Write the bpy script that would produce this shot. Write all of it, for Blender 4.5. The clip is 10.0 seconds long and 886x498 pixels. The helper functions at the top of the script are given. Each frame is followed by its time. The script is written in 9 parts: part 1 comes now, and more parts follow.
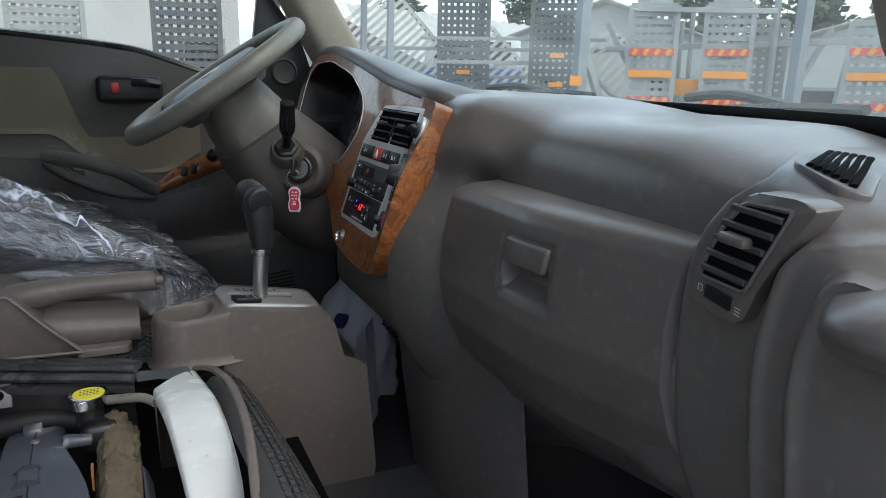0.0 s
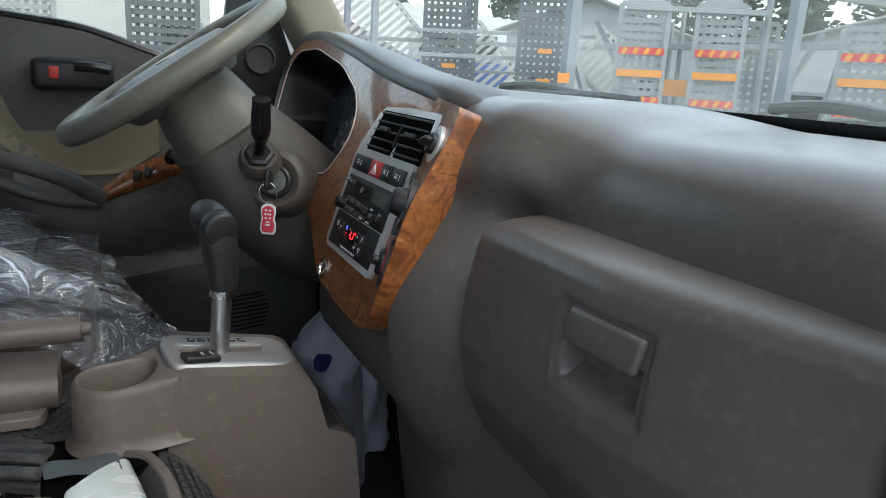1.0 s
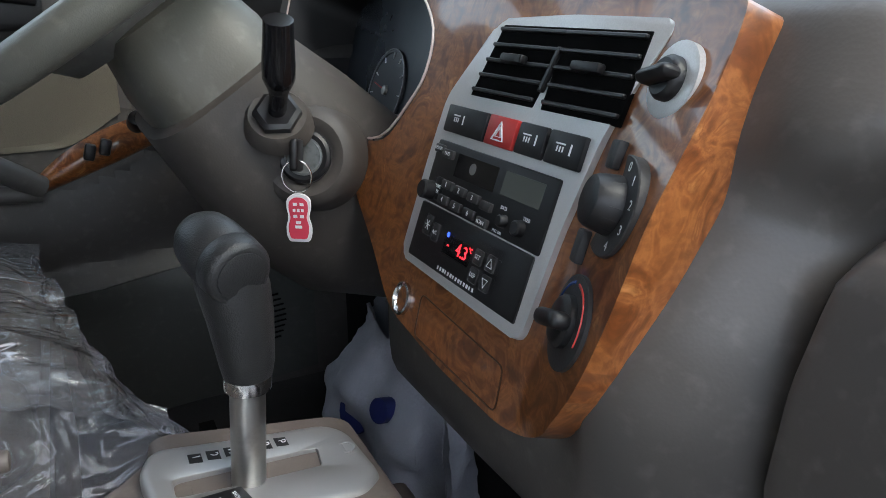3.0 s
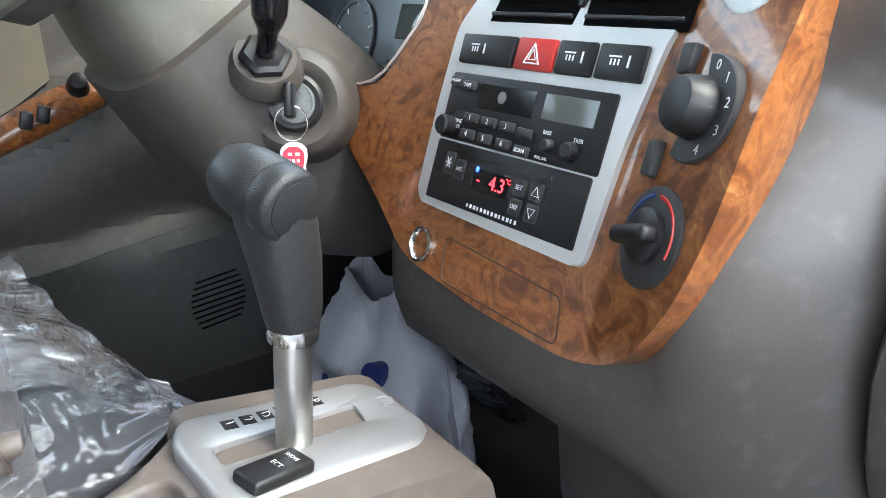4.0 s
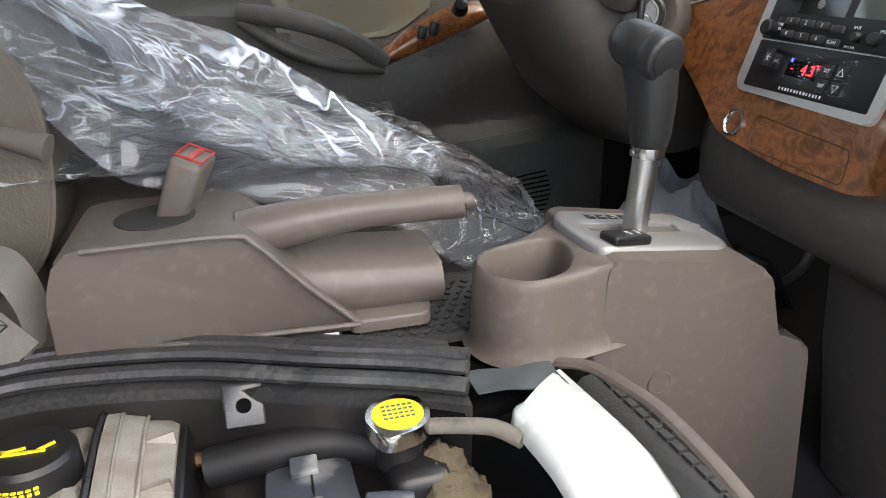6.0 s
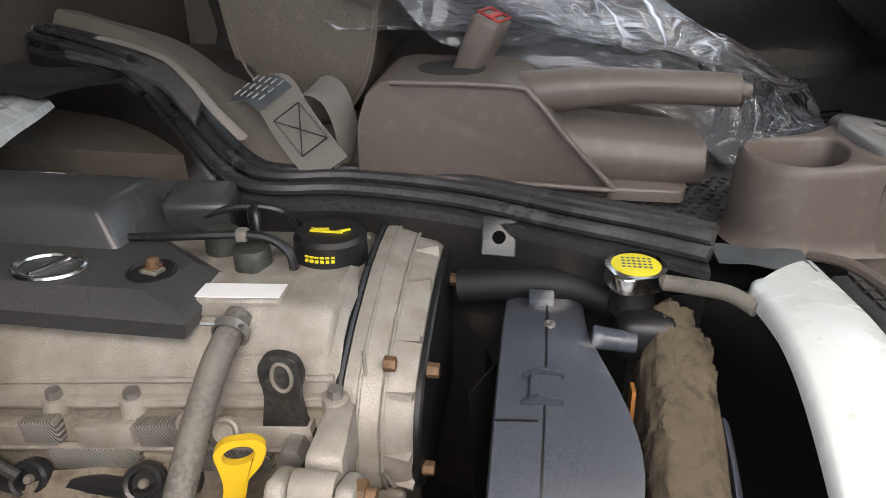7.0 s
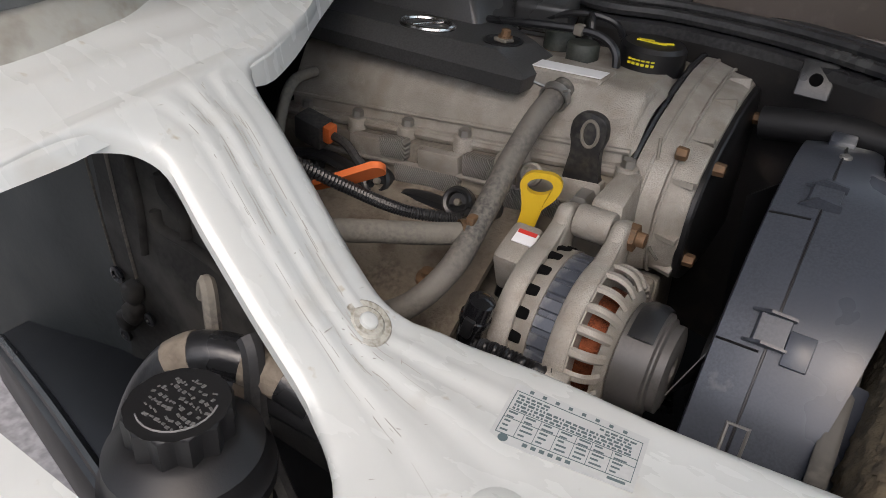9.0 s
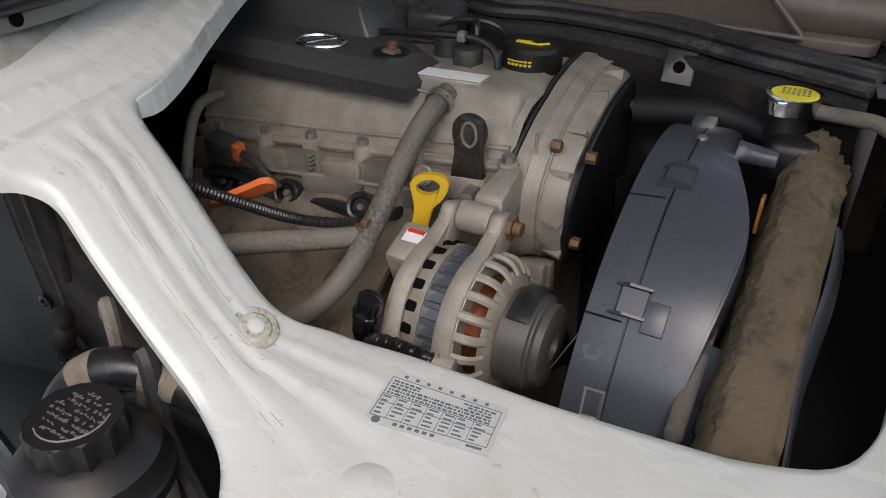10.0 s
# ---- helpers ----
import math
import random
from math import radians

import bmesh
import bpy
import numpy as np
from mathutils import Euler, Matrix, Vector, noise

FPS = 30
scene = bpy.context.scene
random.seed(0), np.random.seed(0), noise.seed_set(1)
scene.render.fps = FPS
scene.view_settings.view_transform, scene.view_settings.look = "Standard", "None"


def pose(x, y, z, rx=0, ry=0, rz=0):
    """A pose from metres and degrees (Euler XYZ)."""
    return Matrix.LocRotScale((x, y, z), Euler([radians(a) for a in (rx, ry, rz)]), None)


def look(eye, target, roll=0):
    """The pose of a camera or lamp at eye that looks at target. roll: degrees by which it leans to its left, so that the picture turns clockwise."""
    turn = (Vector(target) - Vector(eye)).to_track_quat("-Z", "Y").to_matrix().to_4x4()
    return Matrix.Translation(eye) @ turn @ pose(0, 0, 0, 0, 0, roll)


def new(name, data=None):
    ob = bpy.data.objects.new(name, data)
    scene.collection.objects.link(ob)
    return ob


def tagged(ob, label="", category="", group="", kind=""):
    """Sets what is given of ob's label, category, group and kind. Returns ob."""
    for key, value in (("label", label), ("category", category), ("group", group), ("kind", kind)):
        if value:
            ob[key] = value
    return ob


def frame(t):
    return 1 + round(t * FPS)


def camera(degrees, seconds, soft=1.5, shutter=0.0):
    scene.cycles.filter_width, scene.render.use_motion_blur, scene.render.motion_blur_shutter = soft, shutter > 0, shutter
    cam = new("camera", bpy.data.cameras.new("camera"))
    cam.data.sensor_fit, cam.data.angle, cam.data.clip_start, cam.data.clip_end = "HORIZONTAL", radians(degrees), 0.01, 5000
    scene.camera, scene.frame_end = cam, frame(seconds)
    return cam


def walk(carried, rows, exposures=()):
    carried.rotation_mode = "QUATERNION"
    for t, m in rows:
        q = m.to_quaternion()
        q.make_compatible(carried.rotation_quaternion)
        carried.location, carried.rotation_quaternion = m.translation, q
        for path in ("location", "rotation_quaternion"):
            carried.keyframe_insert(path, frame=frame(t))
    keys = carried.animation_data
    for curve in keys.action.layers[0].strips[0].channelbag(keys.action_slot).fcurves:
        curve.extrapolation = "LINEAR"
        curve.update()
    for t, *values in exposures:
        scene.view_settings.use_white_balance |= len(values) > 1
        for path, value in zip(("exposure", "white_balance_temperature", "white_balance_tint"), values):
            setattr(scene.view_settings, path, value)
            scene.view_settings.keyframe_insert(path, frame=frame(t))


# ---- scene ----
cam = camera(63.0, 10.0, soft=0.75)
PATH = [
    (0, (0.055, 0.274, 1.574), (0.847, 2.05, 1.105), 1.0),
    (0.5, (0.103, 0.437, 1.574), (0.912, 2.207, 1.113), 2.0),
    (1, (0.119, 0.539, 1.575), (0.966, 2.285, 1.09), 2.8),
    (1.5, (0.156, 0.665, 1.575), (0.994, 2.426, 1.132), 3.8),
    (2, (0.192, 0.859, 1.57), (0.859, 2.663, 1.023), -0.6),
    (2.2, (0.206, 0.921, 1.566), (0.846, 2.711, 0.945), -4.4),
    (3.3, (0.145, 0.977, 1.522), (1.062, 2.634, 0.877), 0.7),
    (3.5, (0.132, 0.983, 1.517), (1.057, 2.625, 0.847), -0.3),
    (4, (0.099, 1.037, 1.491), (1.165, 2.582, 0.801), -1.2),
    (4.5, (0.067, 1.042, 1.488), (1.197, 2.55, 0.818), 0.2),
    (5, (0.044, 1.019, 1.484), (1.183, 2.52, 0.814), 1.2),
    (5.2, (0.025, 0.99, 1.477), (0.977, 2.615, 0.805), -0.6),
    (6.3, (-0.109, 0.804, 1.456), (0.206, 2.612, 0.661), -0.6),
    (6.5, (-0.113, 0.791, 1.443), (0.065, 2.602, 0.614), -0.5),
    (7, (-0.096, 0.761, 1.413), (-0.339, 2.541, 0.534), 0.0),
    (7.5, (-0.12, 0.702, 1.386), (-0.671, 2.382, 0.451), 1.4),
    (8, (-0.129, 0.646, 1.37), (-0.904, 2.203, 0.381), 1.6),
    (8.5, (-0.112, 0.613, 1.349), (-0.965, 2.109, 0.332), 3.1),
    (9, (-0.072, 0.605, 1.336), (-0.943, 2.066, 0.283), 4.0),
    (9.5, (-0.023, 0.609, 1.34), (-0.885, 2.059, 0.265), 2.2),
    (10, (0.009, 0.608, 1.365), (-0.802, 2.099, 0.307), 0.3),
]
walk(cam, [(t, look(eye, target, roll)) for t, eye, target, roll in PATH],
     exposures=[(0.0, -0.28, 6200, 8), (0.6, -0.28, 6250, 8), (1.5, 0.28, 6350, 8), (2.2, 0.02, 6250, 9), (3.3, 0.72, 6150, 9), (4.2, 1.84, 6220, 6), (5.2, 1.84, 6240, 7), (6.4, 0.55, 6900, 13),
                (7.0, 0.40, 6800, 13), (7.5, 0.43, 6800, 13), (8.0, 0.06, 6750, 13), (8.5, -0.34, 6620, 14), (9.0, -0.56, 6620, 14), (10.0, -0.60, 6600, 14)])


# world and sun: bright, thinly clouded day
world = bpy.data.worlds.new("sky")
scene.world = world
world.use_nodes = True
wn = world.node_tree
sky = wn.nodes.new("ShaderNodeTexSky")
sky.sky_type, sky.sun_disc = "NISHITA", False
sky.sun_elevation, sky.sun_rotation = radians(53), radians(150)
sky.air_density, sky.dust_density, sky.ozone_density = 1.2, 4.0, 1.0
haze = wn.nodes.new("ShaderNodeMixRGB")
haze.inputs[0].default_value = 0.25
haze.inputs[2].default_value = (10.5, 10.5, 10.5, 1)
wn.links.new(sky.outputs[0], haze.inputs[1])
wn.links.new(haze.outputs[0], wn.nodes["Background"].inputs[0])
wn.nodes["Background"].inputs[1].default_value = 0.42
SUN_FROM = Vector((0.10, -0.56, 0.76))
sun = new("sun", bpy.data.lights.new("sun", "SUN"))
sun.data.energy, sun.data.angle, sun.data.color = 0.6, radians(24), (1.0, 0.97, 0.93)
sun.matrix_world = look(SUN_FROM * 20, (0, 0, 0))


# ---- materials ----
def nodes_of(name):
    m = bpy.data.materials.new(name)
    m.use_nodes = True
    return m, m.node_tree.nodes, m.node_tree.links, m.node_tree.nodes["Principled BSDF"]


def mix_rgb(n, l, fac, a, b):
    mx = n.new("ShaderNodeMixRGB")
    for i, v in ((0, fac), (1, a), (2, b)):
        if hasattr(v, "is_linked"):
            l.new(v, mx.inputs[i])
        elif i == 0:
            mx.inputs[i].default_value = v
        else:
            mx.inputs[i].default_value = (*v, 1)
    return mx.outputs[0]


def noise_of(n, l, scale, detail=3, lo=0.35, hi=0.65, stretch=None):
    tc = n.new("ShaderNodeTexCoord")
    src = tc.outputs["Object"]
    if stretch:
        mp = n.new("ShaderNodeMapping")
        mp.inputs["Scale"].default_value = stretch
        l.new(src, mp.inputs[0])
        src = mp.outputs[0]
    t = n.new("ShaderNodeTexNoise")
    t.inputs["Scale"].default_value, t.inputs["Detail"].default_value = scale, detail
    l.new(src, t.inputs["Vector"])
    r = n.new("ShaderNodeMapRange")
    r.inputs[1].default_value, r.inputs[2].default_value = lo, hi
    l.new(t.outputs[0], r.inputs[0])
    return r.outputs[0], t.outputs[0]


def surface(name, col, col2=None, rough=0.5, rough2=None, metal=0.0, big=6.0, fine=300.0, amount=0.5, bump=0.05, dirt=None, dirt_scale=9.0, dirt_lo=0.52, dirt_hi=0.7, coat=0.0, stretch=None):
    """A weathered surface: large patches, fine grain, optional dirt with its own shape."""
    m, n, l, b = nodes_of(name)
    col2 = col2 or tuple(c * 0.8 for c in col)
    fac, _ = noise_of(n, l, big, 4, stretch=stretch)
    grain_f, grain_raw = noise_of(n, l, fine, 2)
    c = mix_rgb(n, l, fac, col, col2)
    c = mix_rgb(n, l, grain_f, c, tuple(x * (1 - 0.25 * amount) for x in col))
    rr = n.new("ShaderNodeMapRange")
    rr.inputs[3].default_value, rr.inputs[4].default_value = rough, rough2 if rough2 is not None else min(1, rough + 0.1)
    l.new(fac, rr.inputs[0])
    if dirt:
        d, _ = noise_of(n, l, dirt_scale, 6, dirt_lo, dirt_hi)
        c = mix_rgb(n, l, d, c, dirt)
        r2 = n.new("ShaderNodeMath")
        r2.operation = "MAXIMUM"
        sc = n.new("ShaderNodeMath")
        sc.operation = "MULTIPLY"
        sc.inputs[1].default_value = 0.85
        l.new(d, sc.inputs[0])
        l.new(rr.outputs[0], r2.inputs[0])
        l.new(sc.outputs[0], r2.inputs[1])
        l.new(r2.outputs[0], b.inputs["Roughness"])
    else:
        l.new(rr.outputs[0], b.inputs["Roughness"])
    l.new(c, b.inputs["Base Color"])
    b.inputs["Metallic"].default_value = metal
    b.inputs["Coat Weight"].default_value = coat
    if bump:
        bp = n.new("ShaderNodeBump")
        bp.inputs["Strength"].default_value, bp.inputs["Distance"].default_value = bump, 0.002
        l.new(grain_raw, bp.inputs["Height"])
        l.new(bp.outputs[0], b.inputs["Normal"])
    return m


def leather_plastic(name, col, rough=0.45, scale=420.0, bump=0.055, sheen=0.0):
    """Grained cab plastic: small cells with faint wear."""
    m, n, l, b = nodes_of(name)
    fac, _ = noise_of(n, l, 5.0, 5, 0.3, 0.7)
    spots, _ = noise_of(n, l, 70.0, 4, 0.55, 0.8)
    c = mix_rgb(n, l, fac, col, tuple(x * 0.82 for x in col))
    c = mix_rgb(n, l, spots, c, tuple(min(1, x * 1.18 + 0.004) for x in col))
    l.new(c, b.inputs["Base Color"])
    rr = n.new("ShaderNodeMapRange")
    rr.inputs[3].default_value, rr.inputs[4].default_value = rough - 0.05, rough + 0.08
    b.inputs["Specular IOR Level"].default_value = 0.3 if sheen else 0.5
    b.inputs["Coat Weight"].default_value, b.inputs["Coat Roughness"].default_value = sheen, 0.27
    b.inputs["Coat IOR"].default_value = 1.34
    l.new(fac, rr.inputs[0])
    l.new(rr.outputs[0], b.inputs["Roughness"])
    tc = n.new("ShaderNodeTexCoord")
    v = n.new("ShaderNodeTexVoronoi")
    v.inputs["Scale"].default_value = scale
    l.new(tc.outputs["Object"], v.inputs["Vector"])
    bp = n.new("ShaderNodeBump")
    bp.inputs["Strength"].default_value, bp.inputs["Distance"].default_value = bump, 0.0012
    l.new(v.outputs["Distance"], bp.inputs["Height"])
    l.new(bp.outputs[0], b.inputs["Normal"])
    return m


def burl_wood(name):
    """Lacquered walnut burl: swirling bands, dark knots, clear coat."""
    m, n, l, b = nodes_of(name)
    tc = n.new("ShaderNodeTexCoord")
    w = n.new("ShaderNodeTexNoise")
    w.inputs["Scale"].default_value, w.inputs["Detail"].default_value, w.inputs["Distortion"].default_value = 26.0, 9.0, 2.4
    l.new(tc.outputs["Object"], w.inputs["Vector"])
    ramp = n.new("ShaderNodeValToRGB")
    e = ramp.color_ramp.elements
    e[0].position, e[0].color = 0.28, (0.075, 0.021, 0.006, 1)
    e[1].position, e[1].color = 0.72, (0.47, 0.205, 0.068, 1)
    for pos, c in ((0.42, (0.19, 0.060, 0.016, 1)), (0.52, (0.33, 0.122, 0.036, 1)), (0.60, (0.23, 0.077, 0.021, 1))):
        s = e.new(pos)
        s.color = c
    l.new(w.outputs[0], ramp.inputs[0])
    knots, _ = noise_of(n, l, 48.0, 4, 0.60, 0.72)
    fibre, _ = noise_of(n, l, 160.0, 3, 0.4, 0.62, (1.0, 0.25, 1.4))
    c = mix_rgb(n, l, knots, ramp.outputs[0], (0.10, 0.032, 0.009))
    half = n.new("ShaderNodeMath")
    half.operation = "MULTIPLY"
    half.inputs[1].default_value = 0.35
    l.new(fibre, half.inputs[0])
    c = mix_rgb(n, l, half.outputs[0], c, (0.10, 0.033, 0.010))
    l.new(c, b.inputs["Base Color"])
    b.inputs["Roughness"].default_value = 0.32
    b.inputs["Coat Weight"].default_value, b.inputs["Coat Roughness"].default_value = 0.65, 0.06
    return m


def plain(name, col, rough=0.5, metal=0.0, emit=0.0):
    m, n, l, b = nodes_of(name)
    b.inputs["Base Color"].default_value = (*col, 1)
    b.inputs["Roughness"].default_value, b.inputs["Metallic"].default_value = rough, metal
    if emit:
        b.inputs["Emission Color"].default_value, b.inputs["Emission Strength"].default_value = (*col, 1), emit
    return m


def film(name, tint=(0.9, 0.93, 0.97), body=0.05):
    """Thin crumpled polythene: clear, with sharp glints on the creases and a faint milky body."""
    m, n, l, b = nodes_of(name)
    n.remove(b)
    out = n["Material Output"]
    clear = n.new("ShaderNodeBsdfTransparent")
    clear.inputs[0].default_value = (0.90, 0.92, 0.94, 1)
    gloss = n.new("ShaderNodeBsdfGlossy")
    gloss.inputs["Roughness"].default_value = 0.09
    milk = n.new("ShaderNodeBsdfDiffuse")
    milk.inputs[0].default_value = (*tint, 1)
    tc = n.new("ShaderNodeTexCoord")
    mp = n.new("ShaderNodeMapping")
    mp.inputs["Rotation"].default_value, mp.inputs["Scale"].default_value = (0.3, 0.2, 0.7), (1.0, 2.6, 1.6)
    l.new(tc.outputs["Object"], mp.inputs[0])
    big = n.new("ShaderNodeTexNoise")
    big.inputs["Scale"].default_value, big.inputs["Detail"].default_value, big.inputs["Distortion"].default_value = 8.0, 2.6, 1.1
    l.new(mp.outputs[0], big.inputs["Vector"])
    # ridges: where the noise crosses its middle value
    ridge = n.new("ShaderNodeMath")
    ridge.operation = "SUBTRACT"
    ridge.inputs[1].default_value = 0.5
    l.new(big.outputs[0], ridge.inputs[0])
    absr = n.new("ShaderNodeMath")
    absr.operation = "ABSOLUTE"
    l.new(ridge.outputs[0], absr.inputs[0])
    line = n.new("ShaderNodeMapRange")
    line.inputs[1].default_value, line.inputs[2].default_value, line.inputs[3].default_value, line.inputs[4].default_value = 0.0, 0.034, 1.0, 0.0
    l.new(absr.outputs[0], line.inputs[0])
    patch, _ = noise_of(n, l, 6.0, 2, 0.48, 0.62)
    streak = n.new("ShaderNodeMath")
    streak.operation = "MULTIPLY"
    l.new(line.outputs[0], streak.inputs[0])
    l.new(patch, streak.inputs[1])
    add = n.new("ShaderNodeMath")
    add.operation = "ADD"
    add.inputs[1].default_value = body
    l.new(streak.outputs[0], add.inputs[0])
    bp = n.new("ShaderNodeBump")
    bp.inputs["Strength"].default_value, bp.inputs["Distance"].default_value = 1.0, 0.03
    l.new(absr.outputs[0], bp.inputs["Height"])
    l.new(bp.outputs[0], gloss.inputs["Normal"])
    fr = n.new("ShaderNodeFresnel")
    fr.inputs[0].default_value = 1.62
    l.new(bp.outputs[0], fr.inputs["Normal"])
    m1, m2 = n.new("ShaderNodeMixShader"), n.new("ShaderNodeMixShader")
    l.new(add.outputs[0], m1.inputs[0])
    l.new(clear.outputs[0], m1.inputs[1])
    l.new(milk.outputs[0], m1.inputs[2])
    l.new(fr.outputs[0], m2.inputs[0])
    l.new(m1.outputs[0], m2.inputs[1])
    l.new(gloss.outputs[0], m2.inputs[2])
    l.new(m2.outputs[0], out.inputs[0])
    return m


def pane_glass(name, tint=(0.93, 0.97, 0.96)):
    m, n, l, b = nodes_of(name)
    out = n["Material Output"]
    clear = n.new("ShaderNodeBsdfTransparent")
    clear.inputs[0].default_value = (*tint, 1)
    gl = n.new("ShaderNodeBsdfGlossy")
    gl.inputs["Roughness"].default_value = 0.02
    mx = n.new("ShaderNodeMixShader")
    mx.inputs[0].default_value = 0.035
    l.new(clear.outputs[0], mx.inputs[1])
    l.new(gl.outputs[0], mx.inputs[2])
    l.new(mx.outputs[0], out.inputs[0])
    return m


M_DASH = leather_plastic("dash_plastic", (0.092, 0.084, 0.077), 0.46, sheen=1.0)
M_DASH_TOP = leather_plastic("dash_top_plastic", (0.058, 0.057, 0.056), 0.42, sheen=0.5)
M_GLOVE = leather_plastic("glovebox_plastic", (0.098, 0.088, 0.081), 0.44, sheen=0.8)
M_CONSOLE = leather_plastic("console_plastic", (0.138, 0.115, 0.100), 0.42)
M_DARK = leather_plastic("dark_trim_plastic", (0.035, 0.034, 0.034), 0.5)
M_BLACK = surface("black_plastic", (0.010, 0.010, 0.011), rough=0.36, fine=500, bump=0.04)
M_BLACK_GLOSS = plain("black_gloss", (0.008, 0.008, 0.009), 0.12)
# near-black, barely reflecting: the dark of openings and bay depths is in the colour
M_SHADE_BLACK = plain("shade_black", (0.003, 0.003, 0.003), 0.95)
M_SHADE_BLACK.node_tree.nodes["Principled BSDF"].inputs["Specular IOR Level"].default_value = 0.1
M_WOOD = burl_wood("burl_wood")
M_SILVER = surface("silver_paint", (0.70, 0.70, 0.69), (0.63, 0.63, 0.625), rough=0.34, metal=0.35, fine=900, bump=0.02)
M_PLATE = surface("gear_plate_paint", (0.40, 0.40, 0.395), (0.35, 0.35, 0.345), rough=0.34, metal=0.6, fine=900, bump=0.02)
M_CHROME = surface("worn_chrome", (0.62, 0.61, 0.60), (0.5, 0.49, 0.48), rough=0.12, rough2=0.28, metal=1.0, big=30, bump=0.03)
M_KNOB = leather_plastic("knob_leather", (0.019, 0.020, 0.021), 0.40, 900.0, 0.2)
M_RED = surface("red_plastic", (0.50, 0.035, 0.03), rough=0.35, bump=0.02)
M_WHITE_MARK = plain("white_print", (0.75, 0.76, 0.77), 0.5)
M_LED = plain("red_led", (1.0, 0.02, 0.03), 0.4, emit=3.0)
M_LED_BLUE = plain("blue_led", (0.05, 0.12, 1.0), 0.4, emit=2.0)
M_LCD = plain("lcd_glass", (0.10, 0.11, 0.10), 0.08)
M_BEIGE = leather_plastic("beige_trim", (0.24, 0.225, 0.185), 0.6)
M_HEADLINER = surface("headlining_cloth", (0.56, 0.55, 0.52), (0.50, 0.49, 0.46), rough=0.9, fine=500, bump=0.2)
M_DOOR_FABRIC = surface("door_fabric", (0.20, 0.18, 0.138), rough=0.85, fine=700, bump=0.3)
M_DOOR = leather_plastic("door_trim_plastic", (0.085, 0.080, 0.075), 0.48)
M_DOOR_LOW = leather_plastic("door_lower_plastic", (0.070, 0.074, 0.068), 0.5)
M_WHEEL = leather_plastic("steering_wheel_skin", (0.16, 0.157, 0.132), 0.38, 700.0, 0.1)
M_WHEEL_HUB = leather_plastic("wheel_hub_skin", (0.105, 0.103, 0.095), 0.45)
M_COLUMN = leather_plastic("column_cover_plastic", (0.068, 0.060, 0.053), 0.50)
M_COLUMN_LIGHT = leather_plastic("column_upper_cover", (0.105, 0.10, 0.083), 0.42)
M_SEAT = leather_plastic("seat_vinyl", (0.125, 0.107, 0.088), 0.42, 320.0, 0.3)
M_FILM = film("polythene", body=0.05)
M_FILM_SIDE = film("polythene_side", (0.76, 0.82, 0.93), 0.085)
M_FILM2 = film("polythene_blue", (0.62, 0.70, 0.86), 0.10)
M_GLASS = pane_glass("window_glass")


def dusty_glass(name):
    """Windscreen: clear green-tinted glass under a thin, wiped film of dust."""
    m = pane_glass(name, (0.90, 0.955, 0.945))
    n, l = m.node_tree.nodes, m.node_tree.links
    out_ = n["Material Output"]
    clear = out_.inputs[0].links[0].from_socket
    dust = n.new("ShaderNodeBsdfDiffuse")
    dust.inputs[0].default_value = (0.70, 0.76, 0.74, 1)
    thin = n.new("ShaderNodeBsdfTranslucent")
    thin.inputs[0].default_value = (0.70, 0.76, 0.74, 1)
    both = n.new("ShaderNodeMixShader")
    l.new(dust.outputs[0], both.inputs[1])
    l.new(thin.outputs[0], both.inputs[2])
    _, streak = noise_of(n, l, 5.0, 6, stretch=(1.0, 1.0, 3.0))
    amount = n.new("ShaderNodeMapRange")
    amount.inputs[1].default_value, amount.inputs[2].default_value, amount.inputs[3].default_value, amount.inputs[4].default_value = 0.35, 0.70, 0.035, 0.13
    l.new(streak, amount.inputs[0])
    mx = n.new("ShaderNodeMixShader")
    l.new(amount.outputs[0], mx.inputs[0])
    l.new(clear, mx.inputs[1])
    l.new(both.outputs[0], mx.inputs[2])
    l.new(mx.outputs[0], out_.inputs[0])
    return m


